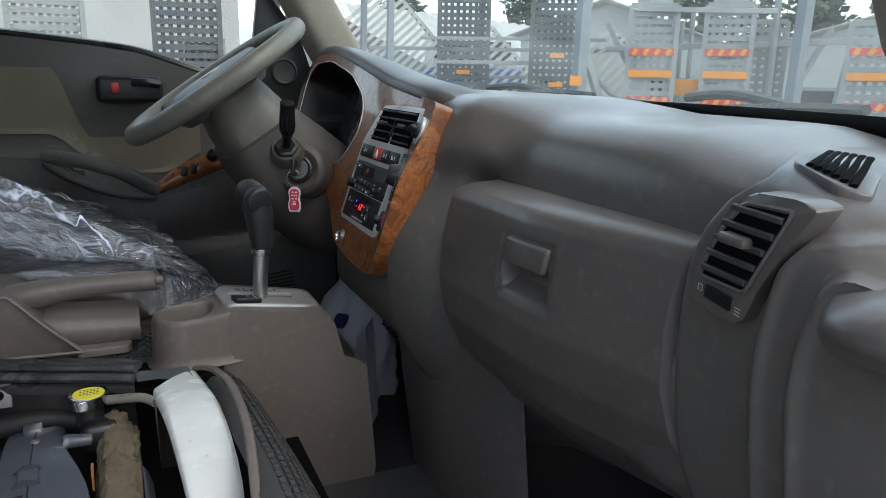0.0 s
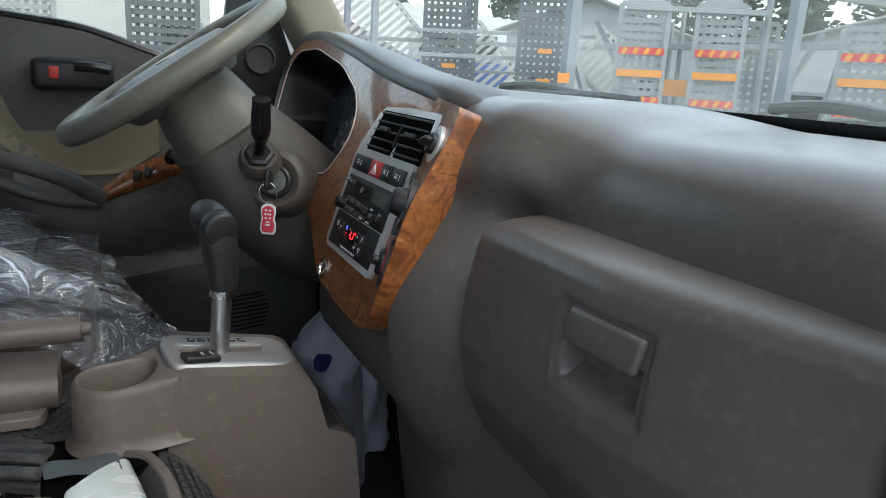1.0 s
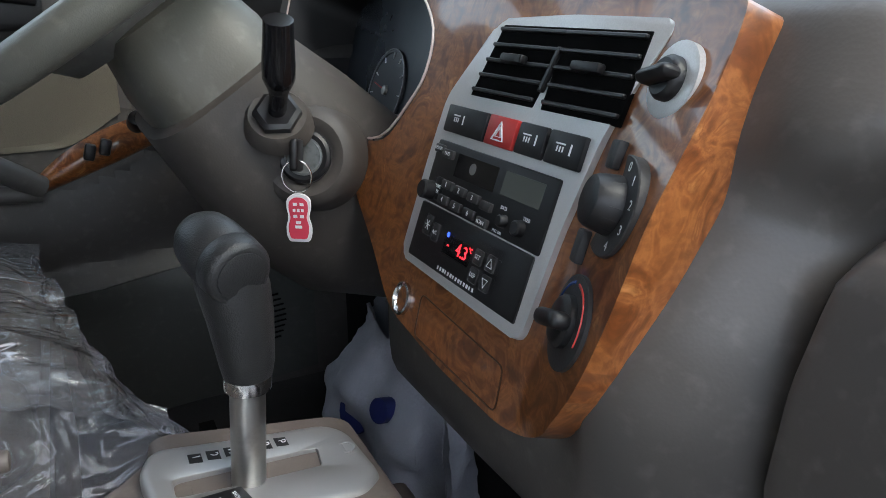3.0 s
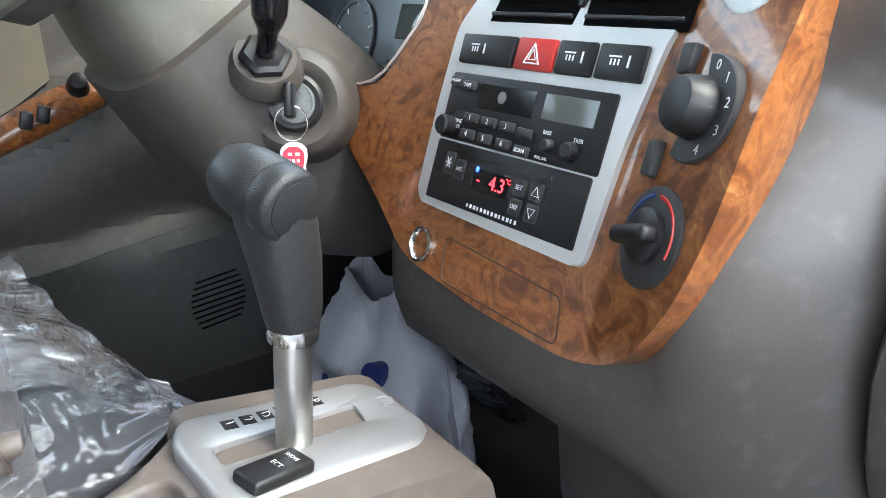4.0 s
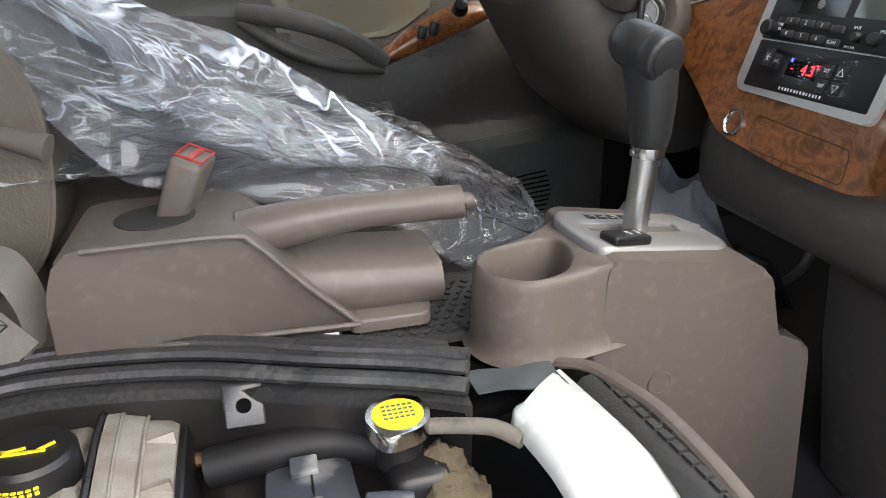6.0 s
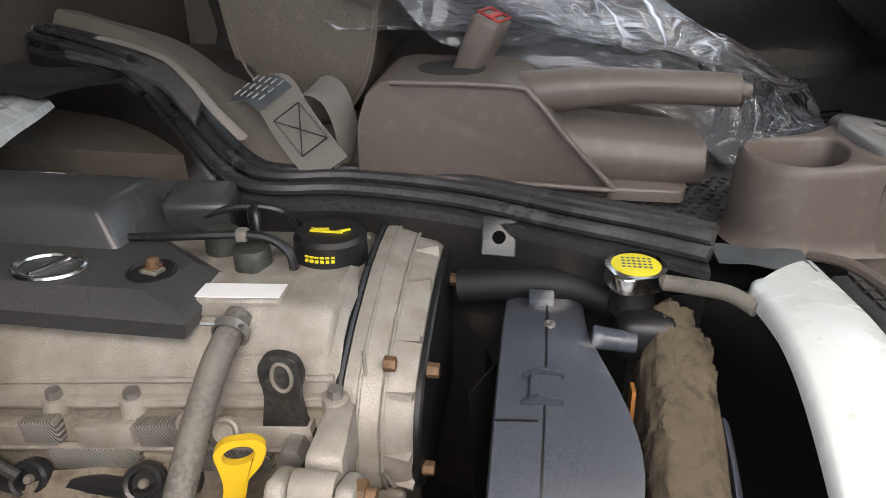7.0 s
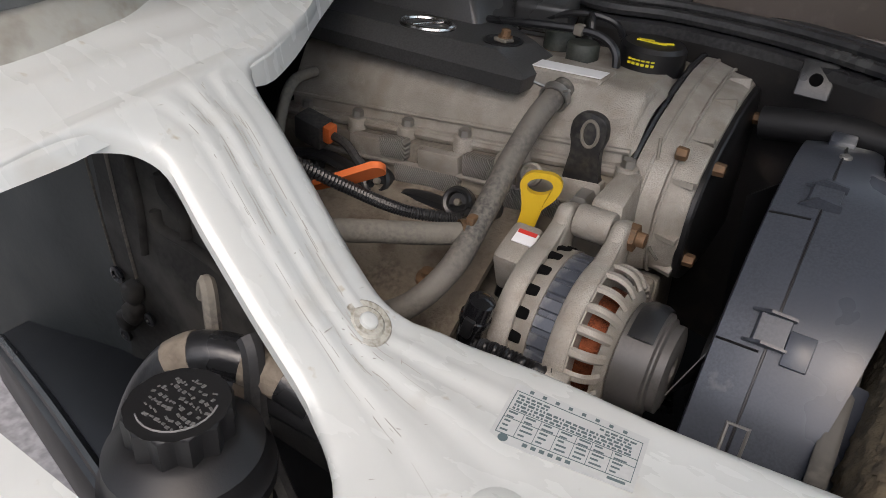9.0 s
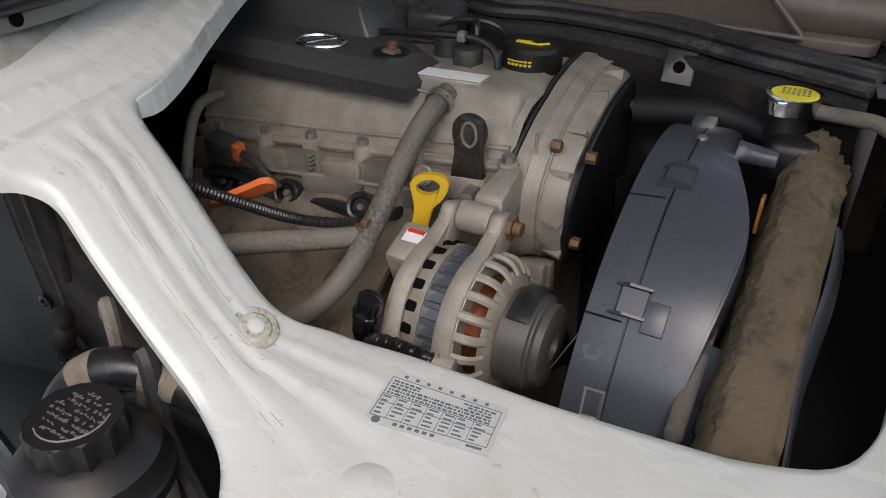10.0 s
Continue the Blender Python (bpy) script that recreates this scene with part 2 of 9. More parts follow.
M_SCREEN = dusty_glass("windscreen_glass")
M_MAT = leather_plastic("rubber_mat", (0.05, 0.05, 0.05), 0.6, 260.0, 0.4)
M_FLOOR = surface("dark_carpet", (0.020, 0.019, 0.020), rough=0.95, fine=600, bump=0.4)
def body_paint(name):
    """White body enamel: faint drawn streaks along the limb, rubbed dull patches, brown speckle and grime."""
    m, n, l, b = nodes_of(name)
    big, _ = noise_of(n, l, 5.0, 4, 0.35, 0.65)
    c = mix_rgb(n, l, big, (0.62, 0.645, 0.63), (0.54, 0.57, 0.56))
    tc, mp = n.new("ShaderNodeTexCoord"), n.new("ShaderNodeMapping")
    mp.inputs["Rotation"].default_value, mp.inputs["Scale"].default_value = (0, 0, radians(40)), (1.0, 3.0, 1.0)
    l.new(tc.outputs["Object"], mp.inputs[0])
    st = n.new("ShaderNodeTexNoise")
    st.inputs["Scale"].default_value, st.inputs["Detail"].default_value = 14.0, 6.0
    l.new(mp.outputs[0], st.inputs["Vector"])
    sr = n.new("ShaderNodeMapRange")
    sr.inputs[1].default_value, sr.inputs[2].default_value, sr.inputs[4].default_value = 0.45, 0.85, 0.30
    l.new(st.outputs[0], sr.inputs[0])
    c = mix_rgb(n, l, sr.outputs[0], c, (0.44, 0.485, 0.48))
    spot, _ = noise_of(n, l, 60.0, 5, 0.68, 0.80)
    c = mix_rgb(n, l, spot, c, (0.36, 0.31, 0.22))
    smear, _ = noise_of(n, l, 11.0, 7, 0.60, 0.84)
    c = mix_rgb(n, l, smear, c, (0.42, 0.40, 0.34))
    l.new(c, b.inputs["Base Color"])
    rr_ = n.new("ShaderNodeMapRange")
    rr_.inputs[3].default_value, rr_.inputs[4].default_value = 0.26, 0.50
    l.new(sr.outputs[0], rr_.inputs[0])
    l.new(rr_.outputs[0], b.inputs["Roughness"])
    b.inputs["Coat Weight"].default_value = 0.2
    bp = n.new("ShaderNodeBump")
    bp.inputs["Strength"].default_value, bp.inputs["Distance"].default_value = 0.02, 0.002
    l.new(st.outputs[0], bp.inputs["Height"])
    l.new(bp.outputs[0], b.inputs["Normal"])
    return m


M_BODY_WHITE = body_paint("body_white_paint")
M_BODY_DIRTY = surface("dirty_white_paint", (0.42, 0.43, 0.40), (0.30, 0.295, 0.25), rough=0.55, big=9, fine=120, bump=0.1,
                       dirt=(0.16, 0.13, 0.09), dirt_scale=14, dirt_lo=0.48, dirt_hi=0.66)
M_BODY_UNDER = surface("dusty_underbody", (0.12, 0.115, 0.105), (0.06, 0.058, 0.055), rough=0.8, big=8, fine=140, bump=0.25,
                       dirt=(0.27, 0.25, 0.22), dirt_scale=11, dirt_lo=0.52, dirt_hi=0.64)
M_ALU = surface("cast_aluminium", (0.40, 0.375, 0.335), (0.28, 0.258, 0.222), rough=0.50, metal=0.25, big=34, fine=760, amount=0.9, bump=0.4,
                dirt=(0.23, 0.20, 0.165), dirt_scale=42, dirt_lo=0.46, dirt_hi=0.80)
M_DUST = surface("dust_caked_sheet", (0.225, 0.195, 0.155), (0.12, 0.10, 0.08), rough=0.85, big=20, fine=200, bump=0.7, dirt=(0.09, 0.07, 0.052), dirt_scale=22, dirt_lo=0.50, dirt_hi=0.66)
M_ALU_DARK = surface("dusty_block", (0.23, 0.205, 0.17), (0.13, 0.12, 0.10), rough=0.7, metal=0.15, big=14, fine=220, bump=0.5,
                     dirt=(0.30, 0.26, 0.20), dirt_scale=20, dirt_lo=0.45, dirt_hi=0.7)
M_ENGINE_COVER = surface("engine_cover_plastic", (0.044, 0.045, 0.046), (0.060, 0.061, 0.062), rough=0.27, fine=500, bump=0.08,
                         dirt=(0.045, 0.044, 0.04), dirt_scale=13, dirt_lo=0.60, dirt_hi=0.95)
M_SHROUD = surface("shroud_plastic", (0.070, 0.079, 0.098), (0.040, 0.046, 0.059), rough=0.24, big=8, fine=500, bump=0.03,
                   dirt=(0.30, 0.30, 0.30), dirt_scale=11, dirt_lo=0.64, dirt_hi=0.72)
M_RUBBER = surface("black_rubber", (0.017, 0.018, 0.020), rough=0.20, rough2=0.45, fine=300, bump=0.12, dirt=(0.04, 0.04, 0.038), dirt_scale=18, dirt_lo=0.55, dirt_hi=0.95)
M_HOSE = surface("dusty_hose", (0.20, 0.185, 0.155), (0.09, 0.085, 0.078), rough=0.75, big=16, fine=260, bump=0.2)
M_HOSE_BLACK = surface("black_hose", (0.03, 0.031, 0.033), (0.07, 0.067, 0.06), rough=0.6, big=12, fine=260, bump=0.2)
M_FOAM = surface("dusty_foam", (0.125, 0.100, 0.064), (0.060, 0.048, 0.032), rough=0.95, big=18, fine=160, bump=0.9, dirt=(0.05, 0.04, 0.028), dirt_scale=40, dirt_lo=0.56, dirt_hi=0.68)
M_YELLOW = surface("yellow_plastic", (0.72, 0.47, 0.02), rough=0.4, bump=0.05)
M_ORANGE = surface("orange_plastic", (0.70, 0.16, 0.04), rough=0.5, bump=0.05)
M_YELLOW_PRINT = plain("yellow_print", (0.75, 0.66, 0.03), 0.5)
M_COPPER = surface("copper_winding", (0.30, 0.085, 0.035), (0.03, 0.012, 0.008), rough=0.4, metal=0.8, big=70, fine=700, bump=0.6, stretch=(1.0, 2.5, 2.5))
M_RUST = surface("rusty_bolt", (0.22, 0.13, 0.07), (0.12, 0.085, 0.055), rough=0.6, metal=0.5, big=60, bump=0.3)
M_STEEL = surface("dull_steel", (0.36, 0.35, 0.33), rough=0.4, metal=0.8, bump=0.1)
M_LABEL = surface("label_paper", (0.56, 0.59, 0.59), rough=0.5, bump=0.02)
M_INK = plain("label_ink", (0.10, 0.14, 0.15), 0.6)
M_BELT = surface("belt_webbing", (0.40, 0.375, 0.335), rough=0.8, fine=600, bump=0.4)
M_BAG = surface("white_bag_plastic", (0.50, 0.51, 0.57), (0.40, 0.41, 0.47), rough=0.35, big=18, bump=0.25)
M_BLUE_PRINT = plain("navy_print", (0.02, 0.03, 0.14), 0.5)
M_GALV = surface("galvanised_steel", (0.33, 0.34, 0.34), (0.25, 0.26, 0.26), rough=0.55, metal=0.3, big=3, fine=60, bump=0.1)
M_DARK_STEEL = surface("dark_ramp_steel", (0.10, 0.11, 0.12), (0.15, 0.15, 0.15), rough=0.6, metal=0.2, big=2, fine=60)
M_BLUE_STEEL = surface("blue_grey_paint", (0.22, 0.245, 0.275), rough=0.5, big=3, fine=60)
M_BLUE = surface("blue_paint", (0.03, 0.08, 0.30), rough=0.4)
M_REFLECT = surface("orange_reflector", (0.85, 0.30, 0.02), rough=0.35)
M_REFLECT_RED = surface("red_reflector", (0.65, 0.04, 0.03), rough=0.35)
M_WALL = surface("render_wall", (0.46, 0.46, 0.45), (0.36, 0.36, 0.35), rough=0.85, big=1.5, fine=30)
M_ROOF_SHEET = surface("corrugated_sheet", (0.42, 0.42, 0.40), (0.33, 0.32, 0.30), rough=0.7, big=2, fine=40)
M_ASPHALT = surface("yard_concrete", (0.20, 0.19, 0.185), (0.27, 0.26, 0.25), rough=0.9, big=0.6, fine=40, bump=0.3)
M_BARK = surface("bark", (0.07, 0.05, 0.035), rough=0.9, fine=60, bump=0.5)
M_LEAF = surface("pine_foliage", (0.035, 0.055, 0.03), (0.05, 0.075, 0.035), rough=0.7, big=4, fine=60)


# ---- mesh helpers ----
def V(*a):
    return Vector(a)


def finish(bm, name, mat, smooth=38):
    bmesh.ops.recalc_face_normals(bm, faces=bm.faces)
    me = bpy.data.meshes.new(name)
    bm.to_mesh(me)
    bm.free()
    me.materials.append(mat)
    if smooth:
        me.polygons.foreach_set("use_smooth", [True] * len(me.polygons))
        me.set_sharp_from_angle(angle=radians(smooth))
    return me


def part(name, bm, material, parent, label="", smooth=38):
    ob = new(name, finish(bm, name, material, smooth))
    ob.parent = parent
    if parent.parent is None:
        ob.matrix_parent_inverse = Matrix.Translation(-parent.matrix_basis.translation)
    if label:
        ob["label"] = label
    return ob


def thing(name, label, category, at=(0, 0, 0), group="", kind=""):
    ob = new(name)
    ob.empty_display_size = 0.02
    ob.matrix_basis = Matrix.Translation(at)
    return tagged(ob, label, category, group, kind)


def solo(name, bm, material, label, category, group="", kind="", smooth=38):
    return tagged(new(name, finish(bm, name, material, smooth)), label, category, group, kind)


def hexa(bm, pts, bevel=0.0, seg=2):
    """Box from 8 corners: bottom ring of four, then top ring of four."""
    vs = [bm.verts.new(p) for p in pts]
    fs = [bm.faces.new([vs[i] for i in f]) for f in ((3, 2, 1, 0), (4, 5, 6, 7), (0, 1, 5, 4), (1, 2, 6, 5), (2, 3, 7, 6), (3, 0, 4, 7))]
    if bevel:
        es = {e for f in fs for e in f.edges}
        bmesh.ops.bevel(bm, geom=list(es), offset=bevel, segments=seg, affect="EDGES", profile=0.5)
    return bm


def box(bm, c, s, m=None, bevel=0.0, seg=2):
    c, h = Vector(c), Vector(s) / 2
    pts = [V(sx * h.x, sy * h.y, sz * h.z) for sz in (-1, 1) for sx, sy in ((-1, -1), (1, -1), (1, 1), (-1, 1))]
    pts = [(c + (m.to_3x3() @ p if m else p)) for p in pts]
    return hexa(bm, pts, bevel, seg)


def frame_of(d):
    d = Vector(d).normalized()
    a = V(0, 0, 1) if abs(d.z) < 0.9 else V(1, 0, 0)
    u = a.cross(d).normalized()
    return u, d.cross(u), d


def lathe(bm, o, d, prof, seg=24, close=True):
    """Turn (along, radius) pairs about the axis d through o."""
    u, v, w = frame_of(d)
    o = Vector(o)
    rings = []
    for a, r in prof:
        rings.append([bm.verts.new(o + w * a + (u * math.cos(k * math.tau / seg) + v * math.sin(k * math.tau / seg)) * r) for k in range(seg)])
    for A, B in zip(rings, rings[1:]):
        for k in range(seg):
            bm.faces.new((A[k], A[(k + 1) % seg], B[(k + 1) % seg], B[k]))
    if close:
        bm.faces.new(rings[0][::-1])
        bm.faces.new(rings[-1])
    return bm


def cyl(bm, a, b, r0, r1=None, seg=20, edge=0.0):
    a, b = Vector(a), Vector(b)
    r1 = r0 if r1 is None else r1
    L = (b - a).length
    e = min(edge, L / 3)
    prof = [(0, r0), (L, r1)] if not e else [(0, r0 - e), (e * 0.3, r0 - e * 0.3), (e, r0), (L - e, r1), (L - e * 0.3, r1 - e * 0.3), (L, r1 - e)]
    return lathe(bm, a, b - a, prof, seg)


def spline(pts, n=6, closed=False):
    P = [Vector(p) for p in pts]
    out = []
    N = len(P)
    for i in range(N if closed else N - 1):
        if closed:
            p0, p1, p2, p3 = P[i - 1], P[i], P[(i + 1) % N], P[(i + 2) % N]
        else:
            p0, p1, p2, p3 = P[max(i - 1, 0)], P[i], P[i + 1], P[min(i + 2, N - 1)]
        for k in range(n):
            t = k / n
            out.append(0.5 * ((2 * p1) + (p2 - p0) * t + (2 * p0 - 5 * p1 + 4 * p2 - p3) * t * t + (3 * p1 - p0 - 3 * p2 + p3) * t ** 3))
    if not closed:
        out.append(P[-1].copy())
    return out


def tube(bm, pts, r, seg=12, n=6, closed=False, radius=None, flat=1.0):
    path = spline(pts, n, closed)
    rings, prev = [], None
    N = len(path)
    for i, p in enumerate(path):
        d = (path[(i + 1) % N] - path[i - 1]) if closed else (path[min(i + 1, N - 1)] - path[max(i - 1, 0)])
        d.normalize()
        if prev is None:
            u, v, _ = frame_of(d)
        else:
            u = (prev - d * prev.dot(d)).normalized()
            v = d.cross(u)
        prev = u
        rr = r if radius is None else radius(i / max(1, N - 1))
        rings.append([bm.verts.new(p + (u * math.cos(k * math.tau / seg) + v * math.sin(k * math.tau / seg) * flat) * rr) for k in range(seg)])
    pairs = list(zip(rings, rings[1:])) + ([(rings[-1], rings[0])] if closed else [])
    for A, B in pairs:
        for k in range(seg):
            bm.faces.new((A[k], A[(k + 1) % seg], B[(k + 1) % seg], B[k]))
    if not closed:
        bm.faces.new(rings[0][::-1])
        bm.faces.new(rings[-1])
    return bm


def prism(bm, pts, depth, bevel=0.0, seg=2):
    """Solid from a flat outline and a depth vector; the rim of both faces may be bevelled."""
    depth = Vector(depth)
    a = [bm.verts.new(p) for p in pts]
    b = [bm.verts.new(Vector(p) + depth) for p in pts]
    f0, f1 = bm.faces.new(a), bm.faces.new(b[::-1])
    N = len(a)
    for i in range(N):
        bm.faces.new((a[i], b[i], b[(i + 1) % N], a[(i + 1) % N]))
    if bevel:
        bmesh.ops.bevel(bm, geom=list(f0.edges), offset=bevel, segments=seg, affect="EDGES", profile=0.5)
    return bm


def rounded(pts, r, n=4):
    """Round the corners of a flat outline."""
    P = [Vector(p) for p in pts]
    out = []
    for i, p in enumerate(P):
        a, b = P[i - 1] - p, P[(i + 1) % len(P)] - p
        k = min(r, a.length * 0.45, b.length * 0.45)
        a, b = p + a.normalized() * k, p + b.normalized() * k
        for j in range(n + 1):
            t = j / n
            out.append(a * (1 - t) ** 2 + p * 2 * t * (1 - t) + b * t * t)
    return out


def sheet(bm, fn, nu, nv, thick=None, closed_u=False):
    """Grid surface fn(u, v) with u, v in 0..1; thick: offset vector or function giving the back."""
    grid = [[bm.verts.new(fn(i / nu, j / nv)) for j in range(nv + 1)] for i in range(nu + 1)]
    for i in range(nu):
        for j in range(nv):
            bm.faces.new((grid[i][j], grid[i + 1][j], grid[i + 1][j + 1], grid[i][j + 1]))
    if thick is not None:
        back = [[bm.verts.new(grid[i][j].co + Vector(thick)) for j in range(nv + 1)] for i in range(nu + 1)]
        for i in range(nu):
            for j in range(nv):
                bm.faces.new((back[i][j + 1], back[i + 1][j + 1], back[i + 1][j], back[i][j]))
        rim = [(i, 0) for i in range(nu)] + [(nu, j) for j in range(nv)] + [(i, nv) for i in range(nu, 0, -1)] + [(0, j) for j in range(nv, 0, -1)]
        for k, (i, j) in enumerate(rim):
            i2, j2 = rim[(k + 1) % len(rim)]
            bm.faces.new((grid[i][j], back[i][j], back[i2][j2], grid[i2][j2]))
    return bm


def B():
    return bmesh.new()


def smooth01(a, b, x):
    t = max(0.0, min(1.0, (x - a) / (b - a)))
    return t * t * (3 - 2 * t)


def lerp_table(tab, x):
    if x <= tab[0][0]:
        return tab[0][1]
    for (a, p), (b, q) in zip(tab, tab[1:]):
        if x <= b:
            return p + (q - p) * (x - a) / (b - a)
    return tab[-1][1]


def words(text, height, origin, right, up, mat, parent, depth=0.0006, name="lettering", align="CENTER"):
    """Raised lettering in the built-in font, as a mesh."""
    cu = bpy.data.curves.new(name, "FONT")
    cu.body, cu.size, cu.align_x, cu.align_y, cu.extrude = text, height * 1.35, align, "CENTER", depth
    cu.resolution_u = 2
    tmp = bpy.data.objects.new(name, cu)
    scene.collection.objects.link(tmp)
    dg = bpy.context.evaluated_depsgraph_get()
    me = bpy.data.meshes.new_from_object(tmp.evaluated_get(dg))
    bpy.data.objects.remove(tmp)
    right, up = Vector(right).normalized(), Vector(up).normalized()
    out = right.cross(up)
    m = Matrix.Translation(origin) @ Matrix((right, up, out)).transposed().to_4x4()
    me.transform(m)
    me.materials.clear()
    me.materials.append(mat)
    ob = new(name, me)
    ob.parent = parent
    if parent.parent is None:
        ob.matrix_parent_inverse = Matrix.Translation(-parent.matrix_basis.translation)
    return ob


# ---- the large structure: yard and cab shell ----
bm = B()
sheet(bm, lambda u, v: V((u - 0.5) * 900, (v - 0.5) * 900, 0), 2, 2, (0, 0, -0.1))
solo("ground", bm, M_ASPHALT, "pale dusty concrete yard reaching to the horizon", "ground", kind="structure")

bm = B()
box(bm, (0.0, -3.6, 1.1), (30.0, 0.2, 2.2), None)
solo("wall_yard", bm, M_WALL, "plain rendered yard wall closing the place", "wall", kind="structure")
bm = B()
box(bm, (0.56, 1.37, 0.875), (1.12, 1.66, 0.03))
solo("floor", bm, M_FLOOR, "dark carpeted cab footwell floor", "floor", kind="structure")
bm = B()
box(bm, (0.09, 1.87, 0.998), (0.03, 0.70, 0.222))
box(bm, (-0.38, 1.87, 1.125), (0.97, 0.70, 0.03))
box(bm, (-0.83, 1.37, 1.28), (0.03, 1.72, 0.34))
solo("floor_raised", bm, M_SEAT, "raised cab floor under the driver's seat, taupe covering", "floor", kind="structure")
bm = B()
box(bm, (-0.86, 1.37, 1.72), (0.03, 1.74, 0.9), bevel=0.005)
solo("wall_rear", bm, M_BEIGE, "beige rear wall of the cab", "wall", kind="structure")
bm = B()
sheet(bm, lambda u, v: V(-0.87 + 1.30 * u, 0.50 + 1.74 * v, 2.14 - 0.05 * (2 * v - 1) ** 2 - 0.04 * u * u), 8, 8, (0, 0, 0.03))
solo("ceiling", bm, M_HEADLINER, "pale headlining of the cab roof", "ceiling", kind="structure")
bm = B()
box(bm, (-0.80, 0.52, 1.62), (0.14, 0.05, 1.04), bevel=0.01)
box(bm, (-0.16, 0.53, 2.10), (1.36, 0.05, 0.07), bevel=0.01)
box(bm, (-0.80, 2.22, 1.62), (0.14, 0.05, 1.04), bevel=0.01)
box(bm, (-0.16, 2.22, 2.09), (1.36, 0.05, 0.07), bevel=0.01)
solo("trim_door_frames", bm, M_BEIGE, "painted door frames of the cab", "door frame", kind="structure")

bm = B()
box(bm, (1.0, 1.37, 1.17), (0.03, 1.70, 0.62))
box(bm, (0.78, 2.225, 1.19), (0.50, 0.05, 0.66))
box(bm, (0.80, 0.535, 1.19), (0.44, 0.05, 0.66))
solo("wall_front", bm, M_FLOOR, "dark firewall and kick panels of the footwell", "wall", kind="structure")

# windshield pillars
for y0, y1, nm in ((2.165, 2.10, "pillar_driver"), (0.575, 0.64, "pillar_passenger")):
    bm = B()
    hexa(bm, [V(0.52, y0, 1.58), V(0.66, y0, 1.58), V(0.67, y1, 1.58), V(0.56, y1, 1.58),
              V(0.22, y0, 2.11), V(0.36, y0, 2.11), V(0.36, y1, 2.11), V(0.26, y1, 2.11)], 0.02, 3)
    solo(nm, bm, M_BEIGE, "grey-beige padded windscreen pillar trim", "pillar", kind="structure")


def screen_x(y, z):
    """Windscreen surface: raked, bowed across the cab."""
    k = (y - 1.37) / 0.82
    return 0.93 - 0.16 * k * k - 0.62 * (z - 1.47)


bm = B()
sheet(bm, lambda u, v: V(screen_x(0.58 + 1.58 * u, 1.46 + 0.64 * v), 0.58 + 1.58 * u, 1.46 + 0.64 * v), 14, 6, (0.005, 0, 0))
ws = solo("windscreen", bm, M_SCREEN, "clear dusty windscreen glass", "windscreen", kind="structure")
ws.visible_shadow = False
bm = B()
sheet(bm, lambda u, v: (lambda y: (lambda z: V(screen_x(y, z) - 0.004, y, z))(1.45 + (0.084 + 0.004 * math.sin(y * 2)) * v))(0.585 + 1.57 * u), 24, 4, (-0.002, 0, 0))
solo("trim_windscreen_band", bm, M_RUBBER, "black painted band and rubber seal along the windscreen foot", "seal", kind="structure")
bm = B()
sheet(bm, lambda u, v: V(screen_x(0.56 + 1.62 * u, 1.44) + 0.02 + 0.20 * v, 0.56 + 1.62 * u, 1.445 - 0.03 * v), 12, 3, (0, 0, -0.02))
solo("cowl", bm, M_BLACK, "black slotted cowl below the windscreen", "cowl", kind="structure")
for k, (ya, yb) in enumerate(((0.80, 1.36), (1.42, 1.98))):
    wp = thing("wiper", "black windscreen wiper parked on the glass", "wiper", (screen_x(ya, 1.46) + 0.05, ya, 1.45), "wipers")
    bm = B()
    tube(bm, [V(screen_x(ya, 1.51) + 0.05, ya, 1.505), V(screen_x((ya + yb) / 2, 1.545) + 0.03, (ya + yb) / 2, 1.550), V(screen_x(yb - 0.15, 1.545) + 0.025, yb - 0.15, 1.545)], 0.008, 8)
    part("arm", bm, M_BLACK, wp)
    bm = B()
    tube(bm, [V(screen_x(y, 1.538) + 0.018, y, 1.535 + 0.008 * math.sin(y * 9)) for y in (ya + 0.05, ya + 0.2, ya + 0.4, yb)], 0.007, 6)
    part("blade", bm, M_RUBBER, wp)
    bm = B()
    cyl(bm, V(screen_x(ya, 1.51) + 0.05, ya, 1.435), V(screen_x(ya, 1.51) + 0.05, ya, 1.520), 0.018, 0.012, edge=0.004)
    part("pivot_cap", bm, M_BLACK, wp)

# ---- driver's door ----
SILL = [(-0.70, 1.66), (-0.2, 1.646), (0.0, 1.627), (0.11, 1.612), (0.23, 1.573), (0.36, 1.53), (0.55, 1.50)]


def door_y(x, z):
    y = 2.225 - 0.02 * smooth01(1.35, 1.6, z)
    arm_top = 1.40 - 0.10 * smooth01(-0.08, 0.06, x) + 0.085 * smooth01(0.14, 0.36, x)
    y -= 0.125 * smooth01(arm_top + 0.035, arm_top - 0.02, z) * (1 - 0.55 * smooth01(arm_top - 0.06, arm_top - 0.25, z))
    y -= 0.05 * smooth01(1.17, 1.12, z)
    y -= 0.03 * math.exp(-((x + 0.02) ** 2 + (z - 1.53) ** 2) / 0.02)
    return y


